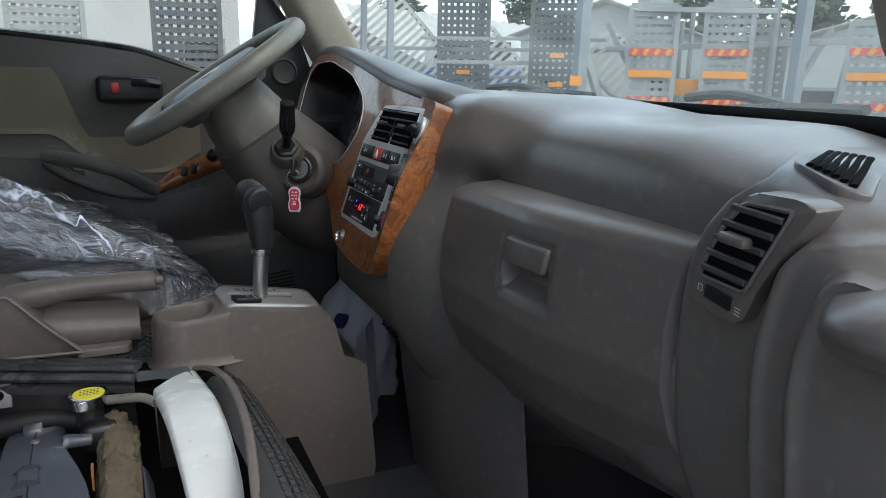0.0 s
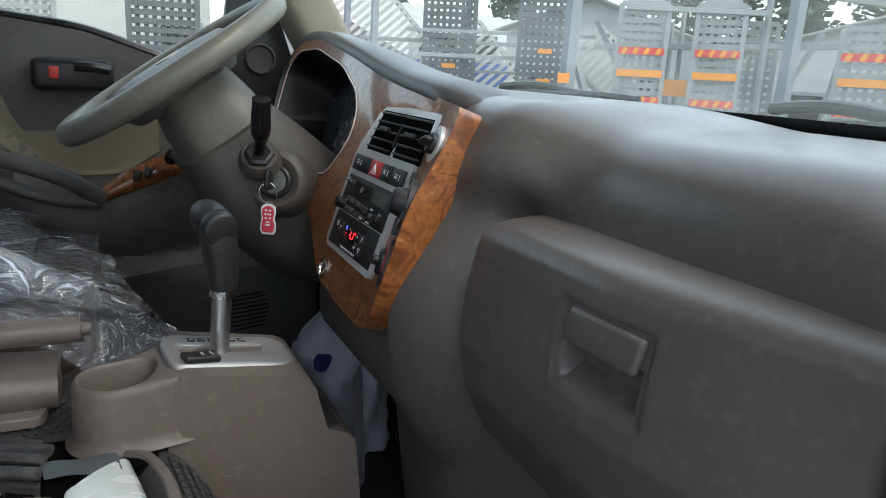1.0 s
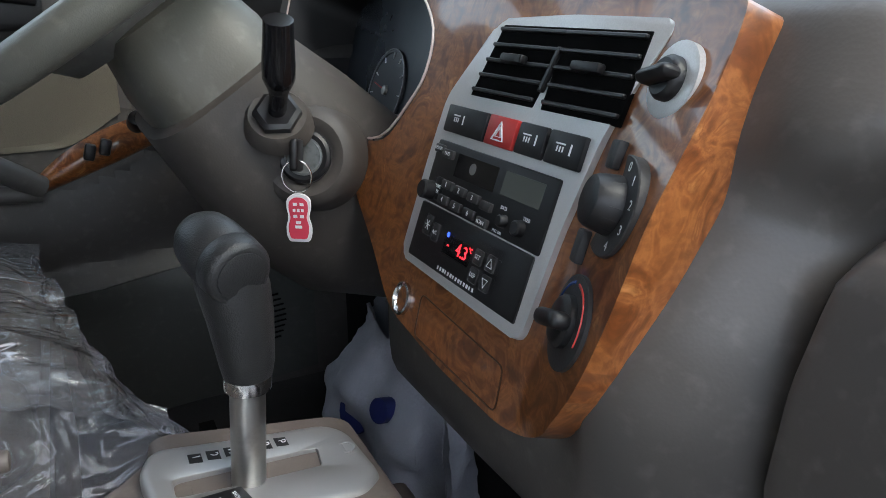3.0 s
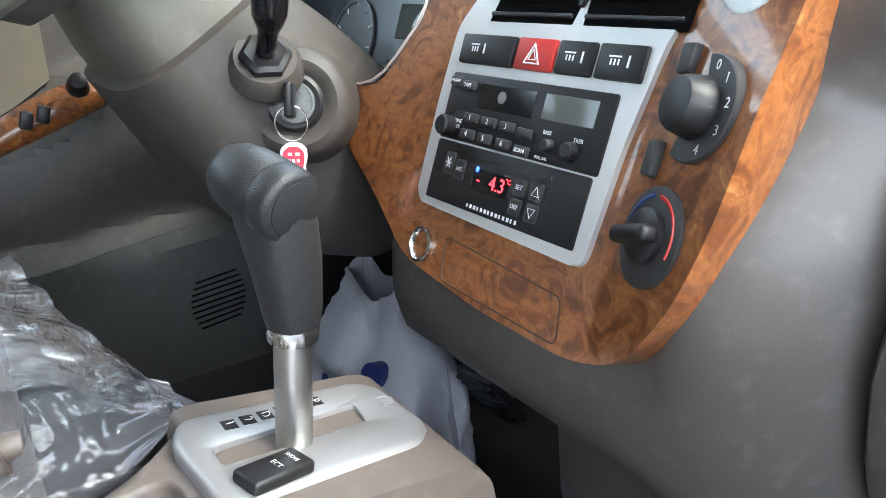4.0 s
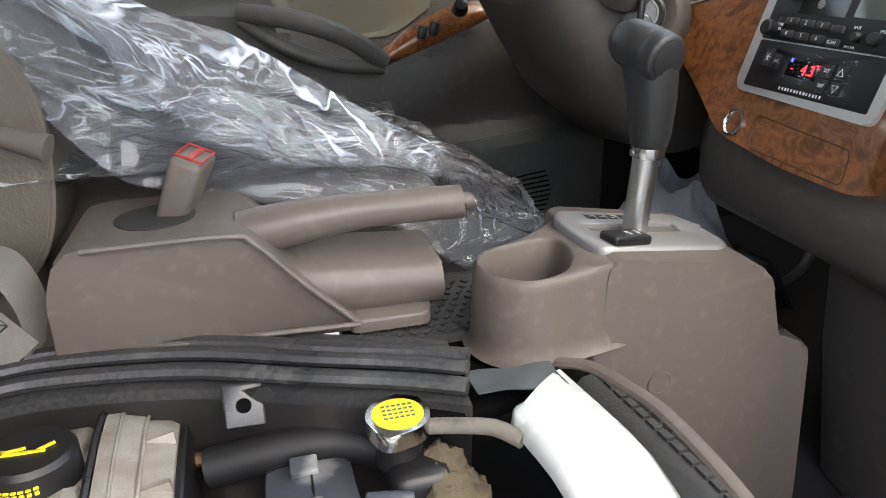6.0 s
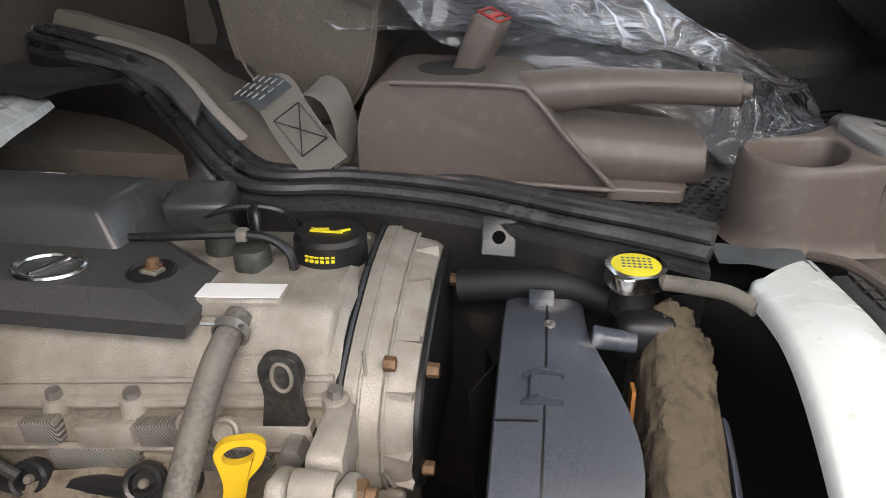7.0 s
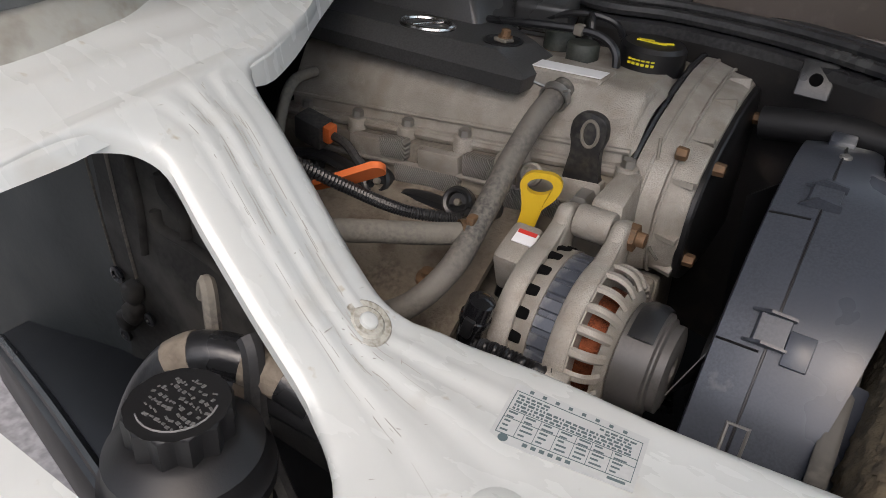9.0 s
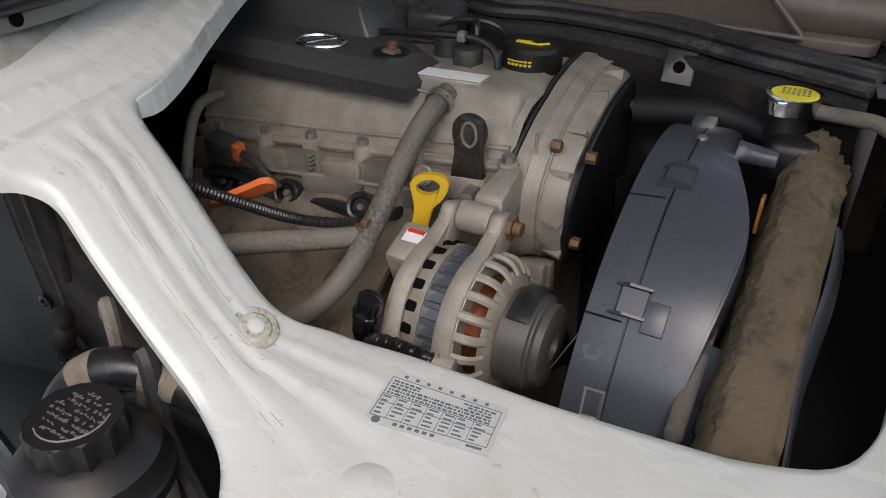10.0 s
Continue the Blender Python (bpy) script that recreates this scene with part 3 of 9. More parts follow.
door = thing("door_1", "closed driver's door with grey trim and pale fabric insert", "door", (0, 2.2, 0.9), kind="structure")
bm = B()
sheet(bm, lambda u, v: (lambda x: (lambda z: V(x, door_y(x, z), z))(0.90 + (lerp_table(SILL, x) - 0.90) * v))(-0.74 + 1.30 * u), 60, 60, (0, 0.05, 0))
part("inner_panel", bm, M_DOOR, door, "dark grey moulded door trim")
bm = B()
sheet(bm, lambda u, v: (lambda x: (lambda lo, hi: (lambda z: V(x, door_y(x, z) - 0.010, z))(lo + (hi - lo) * v))(
    1.425 - 0.10 * smooth01(-0.10, 0.05, x) + 0.07 * smooth01(0.14, 0.3, x), 1.575 - 0.16 * smooth01(-0.08, -0.01, x) + 0.09 * smooth01(0.10, 0.22, x)))(-0.6 + 0.84 * u), 50, 12, (0, 0.01, 0))
part("fabric_insert", bm, M_DOOR_FABRIC, door, "pale olive fabric insert")
bm = B()
sheet(bm, lambda u, v: (lambda x: (lambda z: V(x, door_y(x, z) - 0.004, z))(0.92 + 0.235 * v - 0.03 * math.sin(u * 3.1)))(-0.6 + 1.1 * u), 30, 12, (0, 0.01, 0))
lower = part("lower_panel", bm, M_DOOR_LOW, door, "dark lower door panel with pocket")
# thin black strips on the panel, painting the dark of grille slots
for k in range(9):
    bm = B()
    z = 0.985 + 0.0098 * k
    half = 0.030 + 0.014 * math.sin(math.pi * (k + 0.5) / 9)
    tube(bm, [V(0.405 + half * s, 2.1135, z + 0.004 * s) for s in (-1, 0, 1)], 0.0022, 6, 2, flat=0.6)
    part("grille_slot", bm, M_SHADE_BLACK, lower)
bm = B()
for k in range(9):
    box(bm, (0.40, 2.135, 0.985 + k * 0.014), (0.11, 0.02, 0.006), bevel=0.002, seg=1)
part("speaker_grille", bm, M_BLACK, door)
bm = B()
box(bm, (0.085, 2.165, 1.528), (0.145, 0.03, 0.062), bevel=0.012, seg=3)
hnd = part("latch_cup", bm, M_BLACK, door, "black recessed inner door handle")
bm = B()
tube(bm, [V(0.09, 2.15, 1.545), V(0.12, 2.142, 1.545), V(0.15, 2.15, 1.54)], 0.010, 8)
part("latch_lever", bm, M_BLACK, hnd)
bm = B()
box(bm, (0.052, 2.150, 1.532), (0.018, 0.006, 0.024), bevel=0.003)
part("lock_tab", bm, M_RED, hnd, "red door lock marker")
bm = B()
sheet(bm, lambda u, v: (lambda x: V(x, 2.055 + 0.05 * (v - 0.3) ** 2 - 0.012 * v + 0.01 * abs(2 * u - 1), 1.298 + 0.06 * (x - 0.14) / 0.16 + 0.048 * v * math.sin(math.pi * (0.08 + 0.84 * u)) ** 0.5))(0.12 + 0.19 * u), 16, 8, (0, 0.012, -0.004))
sw = part("switch_panel", bm, M_WOOD, door, "burl wood window switch panel")
for x, z in ((0.185, 1.345), (0.205, 1.35)):
    bm = B()
    box(bm, (x, 2.044, z), (0.014, 0.014, 0.022), pose(0, 0, 0, 0, 15, 0), 0.003)
    part("window_switch", bm, M_BLACK, sw)
bm = B()
cyl(bm, V(0.249, 2.045, 1.378), V(0.247, 2.022, 1.390), 0.014, 0.011, edge=0.003)
part("mirror_knob", bm, M_BLACK, sw)
bm = B()
tube(bm, [V(-0.10, 2.075, 1.375), V(-0.04, 2.055, 1.335), V(0.04, 2.05, 1.303), V(0.12, 2.06, 1.292)], 0.012, 10)
tube(bm, [V(-0.10, 2.075, 1.385), V(-0.02, 2.035, 1.375), V(0.06, 2.03, 1.345), V(0.12, 2.06, 1.300)], 0.016, 10)
part("pull_handle", bm, M_DOOR, door, "curved grey door pull")
bm = B()
tube(bm, [V(x, 2.215, lerp_table(SILL, x) + 0.004) for x in (-0.70, -0.4, -0.2, 0.0, 0.11, 0.23, 0.36)], 0.010, 8)
part("window_seal", bm, M_RUBBER, door)
bm = B()
sheet(bm, lambda u, v: (lambda x: V(x, 2.235 - 0.06 * v, lerp_table(SILL, x) + (2.07 - lerp_table(SILL, x)) * v))(-0.72 + (1.10 - 0.10 * 0) * u * (1 - 0.0)), 10, 6, (0, 0.004, 0))
wg = part("window_pane", bm, M_GLASS, door, "clear side window")
wg.visible_shadow = False
bm = B()
prism(bm, [V(0.36, 2.20, 1.50), V(0.56, 2.20, 1.48), V(0.50, 2.20, 1.66), V(0.40, 2.20, 1.80)], (0, 0.02, 0), 0.004)
sp = part("corner_cover", bm, M_BLACK, door, "black door corner with small round speaker")
bm = B()
lathe(bm, V(0.455, 2.20, 1.575), (0, -1, 0), [(0, 0.034), (0.006, 0.034), (0.009, 0.030), (0.005, 0.026), (0.003, 0.002)], 24)
part("tweeter", bm, M_DARK, sp)

mirror = thing("side_mirror", "black door mirror reflecting the yard", "mirror", (0.44, 2.42, 1.62))
bm = B()
box(bm, (0.455, 2.50, 1.74), (0.06, 0.15, 0.24), pose(0, 0, 0, 0, 0, 18), 0.02, 3)
part("housing", bm, M_BLACK, mirror)
bm = B()
box(bm, (0.421, 2.49, 1.74), (0.004, 0.125, 0.21), pose(0, 0, 0, 0, 0, 18), 0.0)
part("mirror_glass", bm, plain("mirror_silver", (0.85, 0.87, 0.88), 0.02, 1.0), mirror)
bm = B()
tube(bm, [V(0.46, 2.26, 1.60), V(0.46, 2.36, 1.63), V(0.46, 2.46, 1.66)], 0.016, 8)
part("arm", bm, M_BLACK, mirror)

# ---- dashboard ----
PASS = [(.72, .98), (.63, 1.04), (.56, 1.10), (.52, 1.16), (.50, 1.24), (.497, 1.33), (.520, 1.395), (.532, 1.425), (.540, 1.470), (.553, 1.500), (.584, 1.520), (.65, 1.526), (.78, 1.528), (.91, 1.520)]
CENT = [(.56, 1.00), (.52, 1.05), (.46, 1.12), (.428, 1.18), (.410, 1.24), (.430, 1.33), (.454, 1.40), (.466, 1.435), (.478, 1.470), (.492, 1.508), (.512, 1.538), (.57, 1.547), (.75, 1.545), (.90, 1.525)]
DRIV = [(.66, 1.00), (.60, 1.06), (.55, 1.13), (.52, 1.20), (.50, 1.27), (.505, 1.33), (.55, 1.38), (.64, 1.40), (.66, 1.43), (.67, 1.47), (.68, 1.50), (.70, 1.515), (.77, 1.512), (.90, 1.505)]


def spline_row(y):
    lin = min(1.0, max(0.0, (y - 1.160) / 0.120))
    c_low, c_up = 1 - (1 - lin) ** 2, smooth01(1.080, 1.215, y)
    d = smooth01(1.57, 1.66, y)
    row = []
    for (px_, pz), (cx, cz), (dx, dz) in zip(PASS, CENT, DRIV):
        k_ = smooth01(1.425, 1.475, pz)
        c = c_low + (c_up - c_low) * k_
        x, z = px_ + (cx - px_) * c, pz + (cz - pz) * c
        x, z = x + (dx - x) * d, z + (dz - z) * d
        cut = 1 - smooth01(1.04, 1.09, y) + smooth01(1.27, 1.33, y)
        if z < 1.17:
            x += (1.17 - z) * 1.3 * cut
            z += (1.17 - z) * 0.92 * cut
        x += 0.035 * smooth01(0.76, 0.72, y)
        z -= 0.026 * smooth01(0.86, 0.70, y) * smooth01(1.46, 1.52, z)
        swell = c * smooth01(1.300, 1.255, y)
        x -= swell * lerp_table([(1.24, 0.0), (1.27, 0.006), (1.30, 0.024), (1.35, 0.033), (1.41, 0.022), (1.47, 0.008), (1.52, 0.004), (1.54, 0.0)], z) * (1 if x < 0.52 else 0)
        if x > 0.7:
            x = min(x, screen_x(y, z) - 0.012)
        row.append(V(x, y, z))
    return spline(row, 4)


dash = thing("dashboard", "grey-brown grained plastic dashboard with burl wood centre trim", "dashboard", (0.6, 1.37, 1.0))
bm = B()
ys = [0.555, 0.60, 0.65, 0.70, 0.75, 0.80, 0.84, 0.88, 0.93, 0.98, 1.03, 1.06, 1.08, 1.10, 1.115, 1.13, 1.14] + [1.15 + 0.01 * k for k in range(13)] + [1.28, 1.3, 1.4, 1.5, 1.56, 1.59, 1.62, 1.66, 1.75, 1.9, 2.05, 2.16]
rows = [[bm.verts.new(p) for p in spline_row(y)] for y in ys]
for A, C in zip(rows, rows[1:]):
    for k in range(len(A) - 1):
        bm.faces.new((A[k], A[k + 1], C[k + 1], C[k]))
bm.faces.new(rows[0])
bm.faces.new(rows[-1][::-1])
part("dash_body", bm, M_DASH, dash, smooth=60)
# lower heater cover below the centre, running down to the floor
KICK = spline([(0.60, 1.400, 0), (0.53, 1.428, 0), (0.490, 1.432, 0), (0.474, 1.415, 0), (0.466, 1.36, 0), (0.466, 1.28, 0), (0.480, 1.20, 0), (0.507, 1.13, 0), (0.535, 1.09, 0)], 5)


def kick_pt(u, v):
    p = KICK[round(u * (len(KICK) - 1))]
    z = 1.19 - 0.298 * v
    return V(p.x + 0.10 * (1.19 - z), p.y - 0.10 * max(0, 1.06 - z) * smooth01(1.30, 1.42, p.y), z)


bm = B()
sheet(bm, kick_pt, len(KICK) - 1, 16, (0.006, -0.002, 0))
part("lower_cover", bm, M_GLOVE, dash, "grey lower cover under the centre trim", smooth=60)


def PAN(y, z, off=0.0):
    """A point on the sloping centre panel, off metres proud of it."""
    return V(0.418 + 0.34 * (z - 1.32) - off * 0.947, y, z + off * 0.322)


PN = V(-0.947, 0, 0.322)
PUP = V(0.322, 0, 0.947)
PRT = V(0, -1, 0)


def pan_box(bm, y0, y1, z0, z1, a, b, bevel=0.0, seg=2, skew=0.0):
    """Block on the panel from y0 to y1 and z0 to z1, standing from a to b proud; skew moves its top sideways."""
    q = [(y0, z0), (y1, z0), (y1 + skew, z1), (y0 + skew, z1)]
    return hexa(bm, [PAN(y, z, a) for y, z in q] + [PAN(y, z, b) for y, z in q], bevel, seg)


WOOD = [(1.328, 1.263), (1.296, 1.271), (1.268, 1.290), (1.248, 1.320), (1.237, 1.360), (1.232, 1.403), (1.231, 1.440), (1.232, 1.470), (1.235, 1.516), (1.236, 1.528), (1.247, 1.530), (1.30, 1.536), (1.50, 1.556), (1.72, 1.590), (1.92, 1.616), (2.05, 1.610), (2.10, 1.572),
        (2.088, 1.562), (2.04, 1.594), (1.91, 1.599), (1.722, 1.570), (1.62, 1.535), (1.58, 1.505), (1.575, 1.465), (1.625, 1.402), (1.74, 1.388), (1.662, 1.345), (1.592, 1.312), (1.525, 1.274), (1.42, 1.264)]
wood_line = rounded([(y, z, 0) for y, z in WOOD], 0.022, 3)


def flank_slope(z):
    return 0.40 - 0.24 * smooth01(1.40, 1.52, z)


def trim_rise(y, z):
    """How proud the wood stands: flat in the middle, rising to a rolled ridge on the passenger flank."""
    return 0.008 + flank_slope(z) * max(0.0, 1.315 - y) * smooth01(1.255, 1.300, z)


bm = B()
bm.faces.new([bm.verts.new((p.x, p.y, 0)) for p in wood_line])
bmesh.ops.triangulate(bm, faces=bm.faces[:])
cuts = [((1.236 + 0.004 * k, 0, 0), (1, 0, 0)) for k in range(28)] + [((0, 1.266 + 0.005 * k, 0), (0, 1, 0)) for k in range(54)]
for co, no in cuts:
    bmesh.ops.bisect_plane(bm, geom=bm.verts[:] + bm.edges[:] + bm.faces[:], plane_co=co, plane_no=no)
rim_edges = [e for e in bm.edges if e.is_boundary]
back = {}
for e in rim_edges:
    for v in e.verts:
        if v not in back:
            back[v] = bm.verts.new(PAN(v.co.x, v.co.y, -0.014))
skirt_faces = [(e.verts[0], e.verts[1], back[e.verts[1]], back[e.verts[0]]) for e in rim_edges]
hidden = set(back.values())
for v in bm.verts:
    if v not in hidden:
        v.co = PAN(v.co.x, v.co.y, trim_rise(v.co.x, v.co.y))
for f in skirt_faces:
    bm.faces.new(f)
bmesh.ops.bevel(bm, geom=rim_edges, offset=0.0025, segments=2, affect="EDGES", profile=0.5, clamp_overlap=True)
wood = part("wood_trim", bm, M_WOOD, dash, "glossy lacquered walnut burl trim", smooth=50)
bm = B()
q = rounded([(1.474, 1.303, 0), (1.468, 1.271, 0), (1.338, 1.268, 0), (1.344, 1.297, 0)], 0.006, 3)
tube(bm, [PAN(p.x, p.y, 0.0085) for p in q], 0.0007, 5, 1, True)
part("ashtray_lid", bm, plain("dark_seam", (0.07, 0.03, 0.014), 0.5), wood, "ashtray lid outline in the wood trim")
bm = B()
lathe(bm, PAN(1.503, 1.289, 0.006), PN, [(0, 0.0145), (0.005, 0.0145), (0.006, 0.0125), (0.004, 0.0110), (-0.012, 0.0100)], 28)
lt = part("power_socket", bm, M_CHROME, wood, "chrome-ringed lighter socket")
# black disc paints the dark of the bore
bm = B()
lathe(bm, PAN(1.503, 1.289, 0.005), PN, [(0, 0.0095), (0.001, 0.001)], 20)
part("socket_bore", bm, M_SHADE_BLACK, lt)

# padded cover over the instruments
ARCH = [(1.236, 1.530), (1.30, 1.540), (1.50, 1.561), (1.72, 1.596), (1.92, 1.622), (2.05, 1.617), (2.108, 1.575), (2.115, 1.52), (2.07, 1.43)]
arch = spline([(y, z, 0) for y, z in ARCH], 5)


def hood_pt(u, v):
    p = arch[min(len(arch) - 1, round(u * (len(arch) - 1)))]
    f = PAN(p.x, p.y, 0.012)
    back = V(0.86, 1.30 + (p.x - 1.30) * 0.93 if p.x > 1.3 else p.x, 1.478 + 0.02 * math.sin(math.pi * u))
    w = v ** 1.3
    q = f.lerp(back, w)
    q.z -= 0.030 * smooth01(1.33, 1.236, p.x) * smooth01(0.02, 0.25, v)
    tuck = smooth01(1.335, 1.236, p.x)
    q.x += 0.055 * tuck ** 1.5 * (1 - v)
    q.z -= 0.014 * tuck ** 1.5 * (1 - v)
    q.z += 0.030 * math.sin(math.pi * min(1, v * 1.6)) * (1 - v) - 0.008 * (1 - smooth01(0, 0.06, v))
    return q


bm = B()
sheet(bm, hood_pt, len(arch) - 1, 16, (0.004, 0, -0.010))
part("instrument_hood", bm, M_DASH_TOP, dash, "padded dark hood over the instruments", smooth=70)
# dark well and dials
INNER = [(2.088, 1.560), (2.04, 1.592), (1.91, 1.597), (1.722, 1.568), (1.62, 1.533), (1.583, 1.505), (1.578, 1.465), (1.628, 1.404), (1.74, 1.390), (1.95, 1.395), (2.06, 1.43)]
bm = B()
ring0 = rounded([(y, z, 0) for y, z in INNER], 0.03, 3)
ra = [bm.verts.new(PAN(p.x, p.y, 0.004)) for p in ring0]
rb = [bm.verts.new(PAN(1.84 + (p.x - 1.84) * 0.93, 1.48 + (p.y - 1.48) * 0.85, -0.10)) for p in ring0]
for i in range(len(ra)):
    bm.faces.new((ra[i], ra[(i + 1) % len(ra)], rb[(i + 1) % len(rb)], rb[i]))
bm.faces.new(rb)
well = part("instrument_well", bm, M_BLACK, dash, "black instrument binnacle")
bm = B()
prism(bm, [PAN(1.84 + (p.x - 1.84) * 0.935, 1.48 + (p.y - 1.48) * 0.86, -0.0955) for p in ring0], PN * -0.002)
part("cluster_face", bm, surface("cluster_lens", (0.030, 0.034, 0.042), (0.022, 0.025, 0.031), rough=0.25, big=9, fine=300, bump=0.0), well, "dark blue-grey instrument face")
bm = B()
tube(bm, [PAN(p.x, p.y, 0.0085) for p in ring0], 0.0014, 6, 1, True)
part("opening_edge", bm, plain("pale_edge", (0.62, 0.52, 0.47), 0.25), well, "thin pale edge of the opening")
for (y, z, r) in ((1.890, 1.452, 0.055), (1.737, 1.428, 0.021)):
    bm = B()
    lathe(bm, PAN(y, z, -0.0945), PN, [(0, r), (0.0022, r), (0.0024, r - 0.0035), (0.0008, r - 0.004), (0.0008, 0.001)], 40)
    dl = part("dial", bm, plain("dial_face", (0.065, 0.068, 0.072), 0.35), well, "dark dial with pale ticks")
    bm = B()
    tube(bm, [PAN(y + (r - 0.002) * math.cos(k * math.tau / 30), z + (r - 0.002) * math.sin(k * math.tau / 30), -0.0915) for k in range(30)], 0.0009, 5, 1, True)
    part("dial_ring", bm, plain("dial_ring_grey", (0.26, 0.26, 0.26), 0.3), dl)
    for k in range(9):
        bm = B()
        a = radians(220 - k * 32)
        er = (-math.cos(a), math.sin(a))
        tube(bm, [PAN(y + er[0] * r * q, z + er[1] * r * q, -0.0930) for q in (0.74, 0.88)], 0.0006 if r < 0.03 else 0.0010, 5, 1)
        part("tick", bm, M_WHITE_MARK, dl)
    bm = B()
    tube(bm, [PAN(y, z, -0.0915), PAN(y + r * 0.70, z + r * 0.12, -0.0915)], 0.0011, 5, 1)
    nd = part("needle", bm, M_RED, dl, "red needle")
    bm = B()
    lathe(bm, PAN(y, z, -0.0935), PN, [(0, r * 0.13), (0.004, r * 0.11), (0.005, r * 0.05)], 16)
    part("needle_hub", bm, M_STEEL, nd)
bm = B()
pan_box(bm, 1.69, 1.79, 1.462, 1.50, -0.097, -0.093, 0.002)
part("trip_display", bm, M_LCD, well)
for y, z in ((1.955, 1.416), (1.812, 1.412)):
    bm = B()
    cyl(bm, PAN(y, z, -0.094), PAN(y, z, -0.050), 0.0042, 0.0040, 12)
    rp_ = part("reset_pin", bm, M_BLACK_GLOSS, well)
    bm = B()
    lathe(bm, PAN(y, z, -0.050), PN, [(0, 0.0034), (0.0006, 0.0034), (0.0006, 0.001)], 12)
    part("pin_cap", bm, M_WHITE_MARK, rp_)
bm = B()
sheet(bm, lambda u, v: PAN(1.60 + 0.38 * u, 1.404 - 0.006 * math.sin(3.1 * u) + 0.03 * v, 0.004 - 0.09 * v), 12, 4, (0.0, 0, -0.004))
part("well_sill", bm, M_SHROUD, well)

# silver centre bezel
BEZ = [(1.521, 1.321), (1.522, 1.400), (1.519, 1.455), (1.470, 1.517), (1.380, 1.521), (1.284, 1.520), (1.316, 1.452), (1.326, 1.390), (1.331, 1.318)]
bm = B()
prism(bm, [PAN(p.x, p.y, 0.013) for p in rounded([(y, z, 0) for y, z in BEZ], 0.010, 4)], PN * -0.012, 0.003, 2)
bez = part("centre_bezel", bm, M_SILVER, dash, "silver-painted centre console bezel")
# air vents with slats; a near-black block paints the shade behind them
for y0, y1, sk in ((1.395, 1.482, -0.020), (1.305, 1.386, -0.004)):
    bm = B()
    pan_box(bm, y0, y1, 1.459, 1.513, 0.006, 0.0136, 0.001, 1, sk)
    vent = part("air_vent", bm, M_SHADE_BLACK, bez, "black air vent with horizontal slats")
    for k in range(5):
        z = 1.463 + k * 0.0112
        s = sk * (z - 1.459) / 0.054
        bm = B()
        pan_box(bm, y0 + s + 0.002, y1 + s - 0.002, z, z + 0.0028, 0.0125, 0.0165, 0.0008, 1)
        part("slat", bm, M_BLACK, vent)
    bm = B()
    yc = (y0 + y1) / 2 + sk / 2
    pan_box(bm, yc - 0.014, yc + 0.014, 1.4855, 1.4915, 0.015, 0.022, 0.0015, 2)
    part("vent_tab", bm, M_BLACK, vent)
bm = B()
pan_box(bm, 1.3875, 1.3925, 1.470, 1.500, 0.012, 0.0165, 0.001, 1, -0.008)
part("vent_wheel", bm, M_BLACK, bez)
# switch row
for (a, b, m, nm) in ((1.443, 1.505, M_BLACK, "switch"), (1.402, 1.440, M_RED, "hazard_switch"), (1.366, 1.3985, M_BLACK, "switch"), (1.325, 1.3625, M_BLACK, "switch")):
    bm = B()
    pan_box(bm, a, b, 1.4285, 1.4495, 0.010, 0.0165, 0.0016, 2)
    s = part(nm, bm, m, bez, "red hazard warning switch" if m is M_RED else "dark grey rocker switch")
    bm = B()
    if m is M_RED:
        c = [PAN(1.421 + dy, 1.4385 + dz, 0.0170) for dy, dz in ((-0.0075, -0.0058), (0.0075, -0.0058), (0, 0.0070))]
        tube(bm, [c[0], c[0].lerp(c[1], .5), c[1], c[1].lerp(c[2], .5), c[2], c[2].lerp(c[0], .5)], 0.0007, 4, 1, True)
        c = [PAN(1.421 + dy, 1.4385 + dz, 0.0170) for dy, dz in ((-0.0038, -0.0034), (0.0038, -0.0034), (0, 0.0034))]
        tube(bm, [c[0], c[1], c[2]], 0.0006, 4, 1, True)
    else:
        yc = (a + b) / 2 + (0.013 if b - a > 0.05 else 0.004)
        for k in range(3):
            pan_box(bm, yc - 0.004 + k * 0.003, yc - 0.0028 + k * 0.003, 1.437, 1.4405, 0.0165, 0.0168)
        pan_box(bm, yc - 0.005, yc + 0.005, 1.4415, 1.4425, 0.0165, 0.0168)
        pan_box(bm, yc - 0.012, yc - 0.0105, 1.436, 1.443, 0.0165, 0.0168)
    part("switch_symbol", bm, M_WHITE_MARK, s)

# cassette radio
radio = thing("car_radio", "black cassette car radio with worn buttons and dim display", "radio", PAN(1.42, 1.375, 0))
bm = B()
pan_box(bm, 1.338, 1.508, 1.3725, 1.4215, 0.004, 0.0150, 0.002, 2)
part("faceplate", bm, M_BLACK, radio)
bm = B()
lathe(bm, PAN(1.494, 1.3815, 0.014), PN, [(0, 0.0082), (0.011, 0.0078), (0.0125, 0.0064)], 20)
part("volume_knob", bm, M_BLACK, radio)
bm = B()
pan_box(bm, 1.408, 1.470, 1.3975, 1.4165, 0.0140, 0.0152, 0.001, 1)
slot = part("cassette_slot", bm, M_BLACK_GLOSS, radio)
bm = B()
lathe(bm, PAN(1.443, 1.408, 0.0152), PN, [(0, 0.0045), (0.0004, 0.0045)], 16)
part("emblem", bm, M_STEEL, slot)
bm = B()
pan_box(bm, 1.350, 1.400, 1.3985, 1.4165, 0.0140, 0.0153, 0.001, 1)
part("display", bm, M_LCD, radio, "grey unlit radio display")
